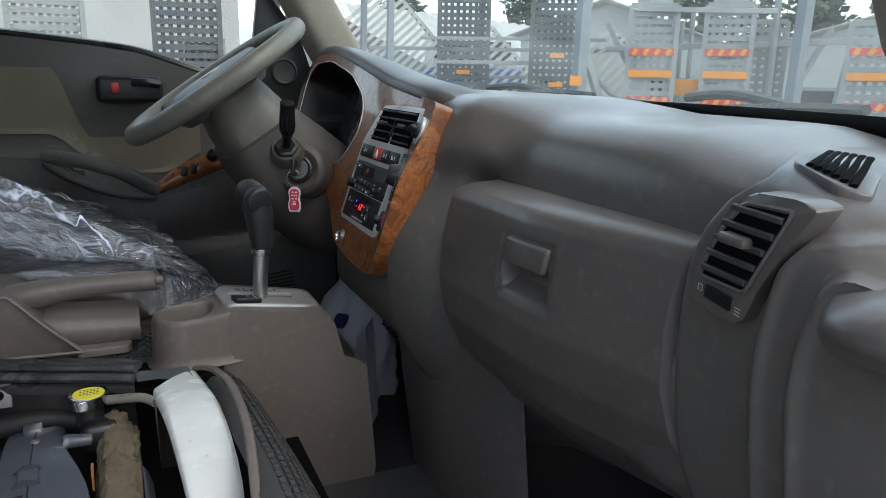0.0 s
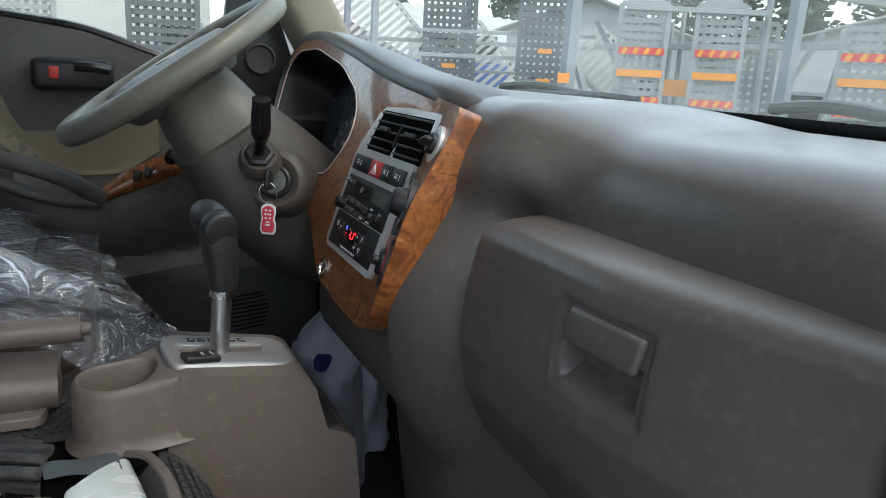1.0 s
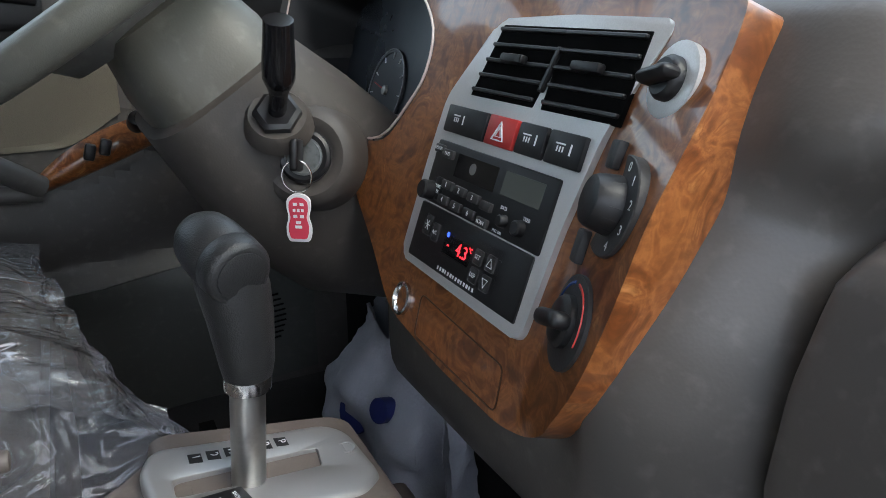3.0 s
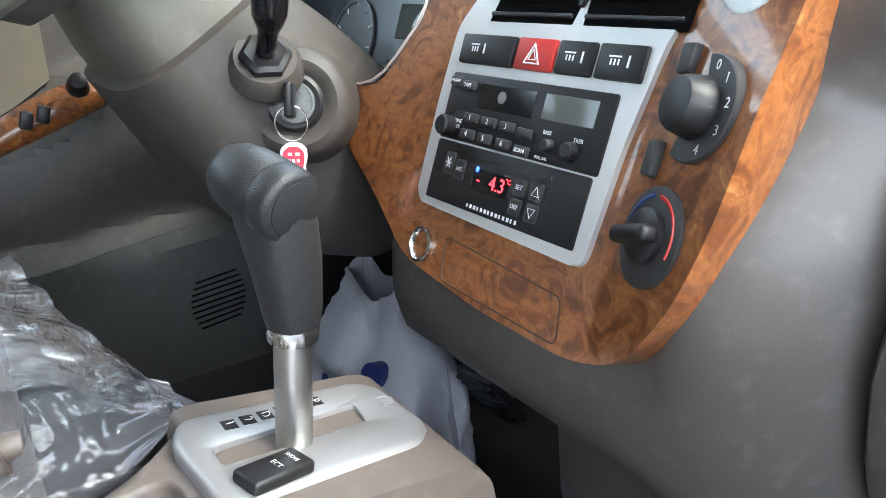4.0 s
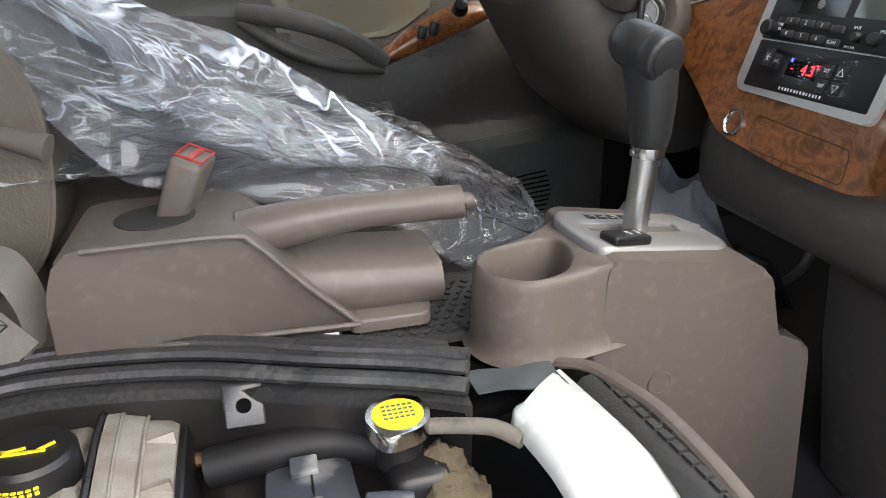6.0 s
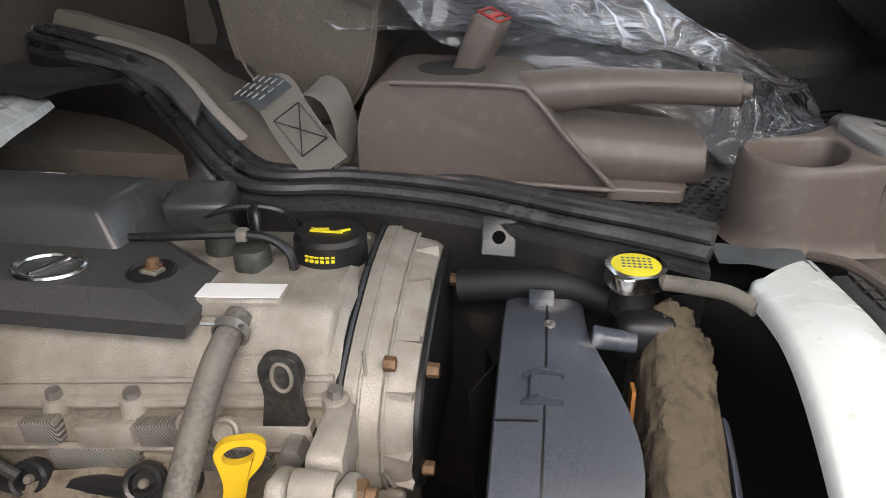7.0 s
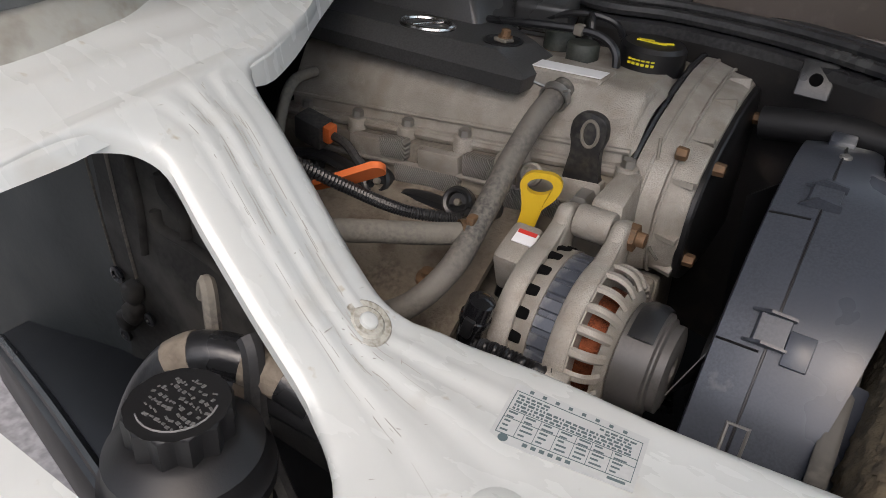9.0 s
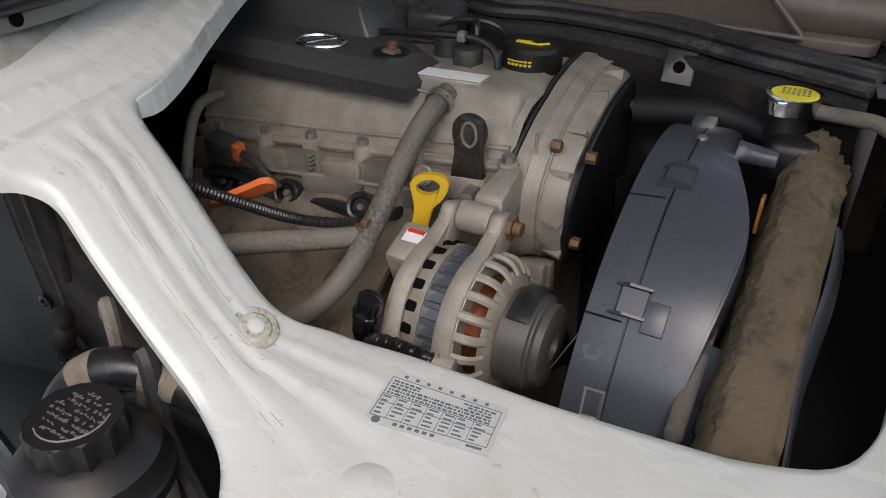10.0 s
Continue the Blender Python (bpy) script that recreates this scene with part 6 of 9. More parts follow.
def skirt(u, v):
    # loose sheet hanging down the inner side of the seat
    x = -0.42 + 0.625 * u
    n1 = noise.noise(V(u * 6, v * 2.5, 9.3)) * 0.020 + noise.noise(V(u * 18, v * 5, 1.1)) * 0.003 + abs(noise.noise(V(u * 4 + v * 5, v * 3, 5.5))) * 0.016
    t, b = lerp_table(FT, x), lerp_table(FB, x)
    return V(x, 1.535 + n1 + 0.05 * (1 - v) ** 2, t + (b - t) * v + n1 * 0.3)


sheet(bm, skirt, 90, 40)
part("side_film", bm, M_FILM_SIDE, wrap, smooth=180)
bm = B()


def front_skirt(u, v):
    n1 = noise.noise(V(u * 6, v * 5, 3.3)) * 0.016 + noise.noise(V(u * 15, v * 12, 6.1)) * 0.004
    y = 1.99 - 0.45 * u
    front = 0.106 + 0.17 * (1.92 - y)
    return V(front + 0.012 * v + 0.055 * smooth01(0.6, 1, u) * v + n1 * 0.7, y - 0.01 * v, 1.238 - 0.085 * v + 0.4 * n1)


sheet(bm, front_skirt, 40, 18)
part("front_film", bm, M_FILM2, wrap, "bluish folded film corner", smooth=180)
bm = B()


def upper(u, v):
    # loose film that rises from the cushion to the backrest
    n1 = noise.noise(V(u * 5, v * 4, 12.3)) * 0.020 + noise.noise(V(u * 13, v * 11, 2.1)) * 0.006
    a, b = V(-0.30, 1.55, 1.47), V(-0.34, 2.02, 1.52)
    c, d = V(0.02, 1.535, 1.275), V(0.02, 2.0, 1.285)
    top, bot = a.lerp(b, v), c.lerp(d, v)
    p = top.lerp(bot, u)
    p.z += -0.05 * math.sin(math.pi * u) + n1
    p.x += n1
    return p


sheet(bm, upper, 44, 30)
part("back_film", bm, M_FILM, wrap, smooth=180)

# rubber floor mat at the tunnel and in the passenger footwell
bm = B()


def mat_pt(u, v):
    x = 0.145 + 0.42 * u
    z = 1.135 - 0.235 * smooth01(0.04, 0.42, u)
    y = 0.57 + 0.78 * v
    x += 0.03 * math.sin(math.pi * v) * (1 - u)
    return V(x, y, z)


sheet(bm, mat_pt, 24, 20, (-0.012, 0, -0.012))
fm = thing("rubber_floor_mat", "grey diamond-studded rubber floor covering down into the footwell", "floor mat", (0.3, 0.95, 0.90))
part("sheet_rubber", bm, M_MAT, fm, smooth=60)
bm = B()
for i in range(14):
    for j in range(46):
        u, v = 0.035 + i * 0.022, 0.12 + j * 0.0185 + (i % 2) * 0.009
        if v > 0.97:
            continue
        p, q, r = mat_pt(u, v), mat_pt(u + 0.01, v), mat_pt(u, v + 0.01)
        e1, e2 = (q - p).normalized(), (r - p).normalized()
        e3 = e1.cross(e2)
        box(bm, p + e3 * 0.001, (0.0065, 0.0110, 0.0035), Matrix((e1, e2, e3)).transposed())
tagged(part("stud", bm, M_MAT, fm), kind="stuff")
bm = B()
sheet(bm, lambda u, v: V(-0.02 + 0.27 * u, 1.40 + 0.16 * v, 1.150 - 0.01 * u), 6, 4, (0, 0, -0.01))
for i in range(18):
    for j in range(9):
        box(bm, (0.0 + i * 0.0125 + (j % 2) * 0.006, 1.405 + j * 0.0125, 1.151 - 0.0005 * i), (0.007, 0.003, 0.0022), pose(0, 0, 0, 0, 0, 45 if (i + j) % 2 else -45))
solo("tunnel_mat", bm, M_MAT, "grey studded rubber mat on the tunnel", "floor mat")

# pedal and white bag in the driver's footwell
ped = thing("accelerator_pedal", "black ribbed accelerator pedal", "pedal", (0.58, 1.60, 0.95))
bm = B()
pm = pose(0, 0, 0, 0, -38, 12)
box(bm, (0.565, 1.615, 1.035), (0.014, 0.055, 0.11), pm, 0.006, 2)
part("pad", bm, M_RUBBER, ped)
bm = B()
for k in range(7):
    for s in (-1, 1):
        box(bm, V(0.565, 1.615, 1.035) + pm.to_3x3() @ V(-0.009, s * 0.012, -0.042 + k * 0.014), (0.004, 0.026, 0.004), pm @ pose(0, 0, 0, s * 28, 0, 0))
part("ribs", bm, M_RUBBER, ped)
bm = B()
tube(bm, [V(0.58, 1.615, 1.02), V(0.63, 1.62, 1.05), V(0.66, 1.62, 1.14)], 0.007, 8)
part("arm", bm, M_STEEL, ped)

bag = thing("carrier_bag", "crumpled white plastic bag with navy round print", "bag", (0.50, 1.66, 0.89))
bm = B()


def bag_pt(u, v):
    a = u * math.tau
    n1 = noise.noise(V(math.cos(a) * 2, math.sin(a) * 2, v * 4)) * 0.03 + noise.noise(V(math.cos(a) * 7, math.sin(a) * 7, v * 10)) * 0.010
    top = 1 - 0.55 * smooth01(0.45, 1.0, v)
    return V(0.515 + math.cos(a) * (0.075 + n1) * top, 1.80 - 0.02 * v + math.sin(a) * (0.165 * top + n1), 0.892 + 0.25 * v + 0.015 * math.sin(a * 4 + v * 3) * v)


sheet(bm, bag_pt, 48, 24)
bmesh.ops.remove_doubles(bm, verts=bm.verts, dist=0.0003)
part("film", bm, M_BAG, bag, smooth=60)
bm = B()
sheet(bm, lambda u, v: V(0.462 + 0.035 * u + 0.004 * noise.noise(V(u * 4, v * 8, 1)), 1.520 + 0.06 * u + 0.03 * v + 0.005 * noise.noise(V(u * 3, v * 9, 5)), 0.892 + 0.20 * v), 8, 14, (0.004, 0.01, 0))
part("hanging_fold", bm, M_BAG, bag, smooth=60)
for y, z, r in ((1.790, 1.010, 0.030), (1.70, 1.06, 0.016)):
    bm = B()
    lathe(bm, V(0.450, y, z), (-0.9, -0.30, 0.30), [(-0.03, r), (0.0, r)], 20)
    part("round_print", bm, M_BLUE_PRINT, bag)

# ---- engine bay ----
def pan_z(x):
    """Height of the white inner panel along the cab: flat at the front, stepping up to the rear."""
    return lerp_table([(-0.62, 1.206), (-0.50, 1.173), (-0.46, 1.158), (-0.40, 1.113), (-0.32, 1.052), (-0.285, 1.028), (-0.25, 1.020), (0.02, 1.020), (0.10, 1.030)], x)


INNER_EDGE = [(-0.530, 1.120), (-0.508, 1.080), (-0.490, 1.040), (-0.476, 1.000), (-0.468, 0.972), (-0.452, 0.960), (-0.425, 0.954), (-0.385, 0.943), (-0.33, 0.928), (-0.302, 0.928), (-0.268, 0.944), (-0.20, 0.953), (-0.11, 0.954), (-0.03, 0.960), (0.03, 0.967), (0.072, 0.980), (0.093, 1.012), (0.097, 1.055), (0.094, 1.10), (0.087, 1.155), (0.080, 1.205), (0.071, 1.262)]
OUTER_EDGE = [(-0.4485, 0.580), (-0.450, 0.720), (-0.4575, 0.800), (-0.4575, 0.828), (-0.455, 0.842), (-0.447, 0.858), (-0.430, 0.866), (-0.395, 0.858), (-0.345, 0.848), (-0.295, 0.838), (-0.262, 0.820), (-0.240, 0.798), (-0.21, 0.76), (-0.15, 0.70), (-0.06, 0.66), (0.02, 0.66), (0.09, 0.72), (0.12, 0.86), (0.145, 1.0), (0.155, 1.10), (0.143, 1.20), (0.126, 1.31)]
LEDGE_EDGE = [(0.58, -0.455), (0.70, -0.453), (0.80, -0.455), (0.835, -0.4575), (0.90, -0.463), (0.972, -0.468), (1.04, -0.490), (1.12, -0.530), (1.24, -0.585), (1.35, -0.612), (1.44, -0.628), (1.50, -0.645)]
ie, oe = spline([(x, y, 0) for x, y in INNER_EDGE], 4), spline([(x, y, 0) for x, y in OUTER_EDGE], 4)


def rim_z(p):
    front = smooth01(0.98, 1.22, p.y) * smooth01(-0.05, 0.05, p.x)
    return pan_z(p.x) * (1 - front) + 1.150 * front


bay = thing("inner_body_panel", "white-painted inner body panel with drawn edges, scratches and dust", "body panel", (-0.2, 0.9, 0.9))
bm = B()
n = len(ie) - 1


def panel_pt(u, v):
    k = min(n, round(u * n))
    a, b = ie[k], oe[k]
    p = a.lerp(b, v)
    z = rim_z(p) + 0.006 * math.sin(math.pi * v) ** 0.6 * smooth01(0.0, 0.15, u) + 0.0008
    fade = smooth01(0.14, 0.24, u) * (1 - smooth01(0.51, 0.62, u))
    for c, hgt in ((0.24, 0.0010), (0.33, -0.0010), (0.45, 0.0012), (0.54, -0.0012), (0.66, 0.0010), (0.74, -0.0008)):
        z += hgt * fade * math.exp(-((v - c) / 0.035) ** 2)
    return V(p.x, p.y, z)


NV = 40
grid = [[bm.verts.new(panel_pt(i / n, j / NV)) for j in range(NV + 1)] for i in range(n + 1)]
for i in range(n):
    for j in range(NV):
        bm.faces.new((grid[i][j], grid[i + 1][j], grid[i + 1][j + 1], grid[i][j + 1]))
# drawn flanges: the edges turn down
for side, sgn in ((0, 1), (NV, -1)):
    prev = None
    for i in range(n + 1):
        a = grid[i][side].co
        b = grid[i][1 if side == 0 else NV - 1].co
        d = (a - b)
        d.z = 0
        d.normalize()
        v1 = bm.verts.new(a + d * 0.004 + V(0, 0, -0.004))
        v2 = bm.verts.new(a + d * 0.004 + V(0, 0, -0.013))
        if prev:
            bm.faces.new((grid[i - 1][side], grid[i][side], v1, prev[0]))
            bm.faces.new((prev[0], v1, v2, prev[1]))
        prev = (v1, v2)
part("panel", bm, M_BODY_WHITE, bay, smooth=50)
STUD = V(-0.302, 0.901, 1.0450)
bm = B()
lathe(bm, STUD, V(0.50, 0, 0.86), [(0, 0.0175), (0.001, 0.0175), (0.0016, 0.0165), (0.0013, 0.0125), (0.0030, 0.0105), (0.0030, 0.001)], 32)
stud = part("locating_stud", bm, surface("grimy_washer", (0.50, 0.50, 0.45), (0.16, 0.14, 0.10), rough=0.6, big=90, fine=300, bump=0.2), bay, "painted stud with grimy washer", smooth=30)
bm = B()
lathe(bm, STUD + V(0.0015, 0, 0.0026), V(0.50, 0, 0.86), [(0, 0.0065), (0.002, 0.006), (0.003, 0.004), (0.003, 0.001)], 24)
part("stud_head", bm, M_BODY_WHITE, stud)
bm = B()
lathe(bm, V(-0.165, 0.835, 1.027), (0, 0, 1), [(-0.003, 0.022), (-0.0002, 0.017), (0.0010, 0.009), (0.0014, 0.001)], 24)
part("dimple", bm, M_BODY_WHITE, bay)
# long rubbed scratches along the sloping limb
def panel_at(u, v):
    k = max(0, min(n, 16 + u * (n - 16)))
    a, b = panel_pt(math.floor(k) / n, v), panel_pt(math.ceil(k) / n, v)
    return a.lerp(b, k - math.floor(k))


rr = random.Random(5)
bm = B()
for v0, u0, u1, dens in ((0.30, 0.03, 0.30, 0.55), (0.385, 0.06, 0.36, 0.8), (0.45, 0.03, 0.40, 0.65), (0.56, 0.02, 0.42, 0.75), (0.60, 0.08, 0.34, 0.45), (0.70, 0.05, 0.40, 0.55), (0.72, 0.22, 0.44, 0.8), (0.40, 0.02, 0.12, 0.9), (0.34, 0.02, 0.10, 0.85)):
    u = u0
    while u < u1:
        L = rr.uniform(0.004, 0.035)
        if rr.random() < dens * 0.6:
            w = rr.uniform(0.0001, 0.0004)
            vv = v0 + rr.uniform(-0.020, 0.020)
            pts = [panel_at(u + L * k / 3, vv) + V(0, 0, 0.0003) for k in range(4)]
            prev = None
            for p in pts:
                pair = (bm.verts.new(p + V(0, w, 0)), bm.verts.new(p - V(0, w, 0)))
                if prev:
                    bm.faces.new((prev[0], pair[0], pair[1], prev[1]))
                prev = pair
        u += L * rr.uniform(0.3, 1.1)
for k in range(46):
    u, v = rr.uniform(0.02, 0.7), rr.uniform(0.1, 0.9)
    p = panel_at(u, v) + V(0, 0, 0.0003)
    a = rr.uniform(0, 3.1)
    d = V(math.cos(a), math.sin(a), 0) * rr.uniform(0.0006, 0.006)
    e_ = V(-d.y, d.x, 0).normalized() * rr.uniform(0.0002, 0.0006)
    q_ = panel_at(u, v)
    bm.faces.new([bm.verts.new(x) for x in (p - e_, p + d, p + e_, p - d * 0.4)])
tagged(part("scratch", bm, plain("scratch_primer", (0.34, 0.34, 0.31), 0.7), bay, "rubbed grey scratches", smooth=0), kind="stuff")
# rear ledge and outer sill
bm = B()
ledge = spline([(x, y, 0) for y, x in LEDGE_EDGE], 5)


def ledge_pt(u, v):
    q = ledge[round(v * (len(ledge) - 1))]
    join = 0.0
    if u < 0.14:
        w = (0.14 - u) / 0.14
        drop = (0.010 + 0.010 * smooth01(0.95, 1.0, q.y) - 0.012 * smooth01(1.2, 1.45, q.y)) * w
        x = q.x + (0.005 + 0.018 * join) * w
        return V(x, q.y, (pan_z(q.x) - drop) * (1 - join) + (pan_z(x) + 0.0062 - 0.0025 * w) * join)
    w = (u - 0.14) / 0.86
    x = q.x + (-0.92 - q.x) * w
    groove = 0.0009 * math.sin(w * 95) * smooth01(0.02, 0.06, w) * smooth01(0.22, 0.16, w)
    return V(x, q.y, max(pan_z(x), pan_z(q.x)) + 0.006 * max(join, smooth01(0, 0.08, w)) + groove - 0.012 * smooth01(0.28, 0.36, w) + 0.05 * smooth01(0.4, 1, w))


sheet(bm, ledge_pt, 90, len(ledge) - 1)
part("rear_ledge", bm, M_BODY_WHITE, bay, "white rear ledge of the bay", smooth=60)
bm = B()
sheet(bm, lambda u, v: V(-0.80 + 0.62 * u, 0.738 - 0.11 * v - 0.012 * u, 1.0 - 0.02 * v - 0.40 * smooth01(0.5, 1.0, v)), 12, 8, (0, 0, -0.02))
part("outer_sill", bm, M_BODY_WHITE, bay, smooth=60)

bm = B()
lathe(bm, V(0.0855, 1.260, 1.1445), (0.1, 0, 1), [(-0.010, 0.018), (0.004, 0.0175), (0.0065, 0.015), (0.0065, 0.010), (0.0052, 0.009), (0.0052, 0.001)], 28)
part("end_lobe", bm, M_BODY_WHITE, bay, smooth=50)

# emission label
lab = thing("emission_label", "silver emission data label with small unreadable print", "label", (-0.16, 0.905, 1.026))


def lab_pt(u, v, off=0.0):
    a, b = V(-0.2035, 0.9285, 0), V(-0.118, 0.9320, 0)
    c, d = V(-0.1965, 0.8770, 0), V(-0.1125, 0.8890, 0)
    p = a.lerp(b, u).lerp(c.lerp(d, u), v)
    return V(p.x, p.y, rim_z(p) + 0.0074 + off)


bm = B()
sheet(bm, lambda u, v: lab_pt(u, v), 8, 6, (0, 0, -0.0006))
lbp = part("paper", bm, M_LABEL, lab)


def lab_bar(bm, u0, u1, v0, v1):
    q = [(u0, v0), (u1, v0), (u1, v1), (u0, v1)]
    return hexa(bm, [lab_pt(u, v, 0.0001) for u, v in q] + [lab_pt(u, v, 0.0004) for u, v in q])


bm = B()
for (u0, u1, v0, v1) in ((.03, .97, .13, .138), (.03, .97, .46, .468), (.03, .97, .60, .606), (.03, .97, .86, .868), (.03, .036, .46, .86), (.965, .97, .13, .86), (.03, .036, .13, .46), (.16, .164, .46, .86), (.29, .294, .46, .86), (.42, .424, .46, .86), (.55, .554, .46, .86), (.66, .664, .46, .86), (.80, .804, .46, .86)):
    lab_bar(bm, u0, u1, v0, v1)
tagged(part("table_grid", bm, M_INK, lbp), kind="stuff")
bm = B()
for k in range(8):
    lab_bar(bm, .12 + k * .1, .15 + k * .1, .045, .095)
for row, (v, h) in enumerate(((.18, .03), (.235, .03), (.29, .035), (.35, .035), (.41, .03))):
    u = .06
    while u < .90:
        w = rr.uniform(.01, .05)
        if row > 1 or u < .30 or u > .66:
            lab_bar(bm, u, min(.94, u + w), v, v + h)
        u += w + .012
for row in range(5):
    for c0 in (.05, .18, .31, .44, .57, .68, .82):
        lab_bar(bm, c0, c0 + rr.uniform(.04, .09), .49 + row * .075, .515 + row * .075)
for k in range(6):
    lab_bar(bm, .24 + k * .06, .275 + k * .06, .90, .95)
lab_bar(bm, .82, .94, .90, .94)
tagged(part("print", bm, M_INK, lbp, "tiny unreadable print"), kind="stuff")
bm = B()
lathe(bm, lab_pt(.10, .925, 0.0002), (0, 0, 1), [(0, 0.003), (0.0003, 0.003)], 16)
part("emblem", bm, M_INK, lbp)

# rubber seal along the tunnel side and the raised rim under it
SEAL = [(-0.80, 1.70, 1.235), (-0.66, 1.655, 1.215), (-0.54, 1.565, 1.185), (-0.455, 1.47, 1.163), (-0.395, 1.412, 1.152), (-0.350, 1.398, 1.150), (-0.28, 1.404, 1.152), (-0.17, 1.388, 1.152), (-0.07, 1.352, 1.150), (0.0, 1.325, 1.150), (0.045, 1.300, 1.152)]
seal = thing("bay_seal", "black rubber sealing strip around the engine opening", "seal", (-0.3, 1.4, 1.14))
# lighter grey base and patches put the rubber's broad sheen into the colour
M_SEAL = surface("sheen_seal_rubber", (0.030, 0.031, 0.033), (0.055, 0.055, 0.055), rough=0.24, rough2=0.42, big=9, fine=220, bump=0.1, dirt=(0.11, 0.11, 0.105), dirt_scale=22, dirt_lo=0.56, dirt_hi=0.80)
for dy, dz, r in ((0.0, 0.004, 0.0085), (0.014, 0.012, 0.0075), (0.030, 0.012, 0.0085)):
    bm = B()
    tube(bm, [V(x + dy * 0.3, y + dy, z + dz) for x, y, z in SEAL], r, 8, 6, flat=0.8)
    part("bead", bm, M_SEAL, seal)
bm = B()
sp = spline(SEAL, 6)
sheet(bm, lambda u, v: (lambda p: V(p.x, p.y - 0.012 + 0.075 * v, p.z - 0.006 + 0.016 * v))(sp[round(u * (len(sp) - 1))]), len(sp) - 1, 4, (0, 0, -0.010))
part("flange", bm, M_SEAL, seal, smooth=60)
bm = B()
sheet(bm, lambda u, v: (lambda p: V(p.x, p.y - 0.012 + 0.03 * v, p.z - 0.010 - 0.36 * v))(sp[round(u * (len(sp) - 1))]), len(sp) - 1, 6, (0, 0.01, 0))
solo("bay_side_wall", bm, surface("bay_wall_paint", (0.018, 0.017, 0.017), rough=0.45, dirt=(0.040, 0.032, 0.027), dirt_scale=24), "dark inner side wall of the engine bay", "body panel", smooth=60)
bm = B()
sheet(bm, lambda u, v: V(0.046 + 0.072 * u + 0.004 * v, 1.318 - 0.004 * u - 0.030 * v, 1.1575 + 0.0012 * math.sin(u * 9 + v * 5) - 0.004 * v * u), 10, 5, (0, 0, -0.0015))
solo("tape_strip", bm, surface("grey_tape", (0.07, 0.08, 0.085), rough=0.35, big=30, bump=0.1), "strip of dark grey tape on the rim", "tape")
bm = B()
tube(bm, [V(0.128, 1.322, 1.150), V(0.146, 1.300, 1.156), V(0.158, 1.26, 1.160), V(0.165, 1.20, 1.165), V(0.168, 1.10, 1.155), V(0.16, 1.0, 1.12), V(0.145, 0.86, 1.06)], 0.006, 8, 5, flat=0.7)
solo("rim_edging", bm, M_CONSOLE, "worn grey-brown edging strip along the front rim", "trim strip")

# taupe covering that runs from the sealing strip up to the seat
bm = B()


def covering(u, v):
    p = sp[round(u * 0.66 * (len(sp) - 1))]
    far = max(p.y + 0.10, 1.66)
    y = p.y + 0.050 + (far - p.y - 0.050) * v
    return V(p.x + 0.03 * v, y, p.z + 0.010 + 0.022 * smooth01(0, 0.22, v) - 0.012 * v + 0.003 * math.sin(u * 19 + v * 3))


sheet(bm, covering, 40, 12, (0, 0, -0.012))
solo("floor_covering", bm, surface("floor_vinyl", (0.25, 0.225, 0.19), (0.17, 0.15, 0.125), rough=0.6, big=10, fine=260, bump=0.2), "taupe vinyl floor covering turned up beside the sealing strip", "floor covering", kind="structure", smooth=60)
EDGE = spline([V(-0.83, 1.735, 1.245), V(-0.74, 1.715, 1.240), V(-0.66, 1.688, 1.234), V(-0.575, 1.640, 1.226), V(-0.505, 1.565, 1.216), V(-0.45, 1.502, 1.200), V(-0.405, 1.462, 1.184)], 6)
bm = B()
tube(bm, EDGE, 0.0065, 8, 1, flat=0.6)
solo("covering_edge", bm, M_BELT, "pale bound edge of the floor covering", "trim strip", smooth=60)
bm = B()
sheet(bm, lambda u, v: (lambda p: V(p.x + 0.010 * v, p.y - 0.006 - 0.045 * v, p.z - 0.004 - 0.012 * v + 0.002 * noise.noise(V(u * 30, v * 6, 2))))(EDGE[6 + round(u * 21)]), 21, 6, (0, 0, -0.006))
solo("felt_strip", bm, surface("grey_felt", (0.12, 0.118, 0.113), (0.06, 0.059, 0.057), rough=0.95, big=40, fine=240, bump=0.6), "frayed grey felt strip under the floor covering", "felt", smooth=60)
# added out of view to keep sky light off the inner arch
bm = B()
sheet(bm, lambda u, v: V(-1.05 + 1.30 * u, 0.590 - 0.015 * math.sin(math.pi * v), 0.985 - 0.46 * v), 12, 8, (0, -0.02, 0))
part("unseen_skirt", bm, M_BODY_WHITE, bay, "unseen white lower cab side, added to shade the side opening", smooth=60)

# bay floor and walls, shade painted as near-black, with gaps showing the yard
ln = thing("bay_lining", "undertray and bulkhead of the engine bay, deep shade put into their black", "body panel", (-0.3, 1.3, 0.6))
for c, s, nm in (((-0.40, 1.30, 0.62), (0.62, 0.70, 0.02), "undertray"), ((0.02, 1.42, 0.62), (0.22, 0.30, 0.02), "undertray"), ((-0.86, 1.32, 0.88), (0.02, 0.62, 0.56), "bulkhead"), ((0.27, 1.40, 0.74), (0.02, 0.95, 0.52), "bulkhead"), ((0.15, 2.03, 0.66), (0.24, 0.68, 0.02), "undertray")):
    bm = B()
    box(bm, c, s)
    part(nm, bm, M_SHADE_BLACK, ln)

# plate in the same painted-on dark closes the corner
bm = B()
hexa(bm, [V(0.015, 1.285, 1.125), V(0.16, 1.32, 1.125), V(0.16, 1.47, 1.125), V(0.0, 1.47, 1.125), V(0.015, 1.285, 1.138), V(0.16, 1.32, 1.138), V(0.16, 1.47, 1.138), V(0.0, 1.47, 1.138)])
part("corner_plate", bm, M_SHADE_BLACK, ln)

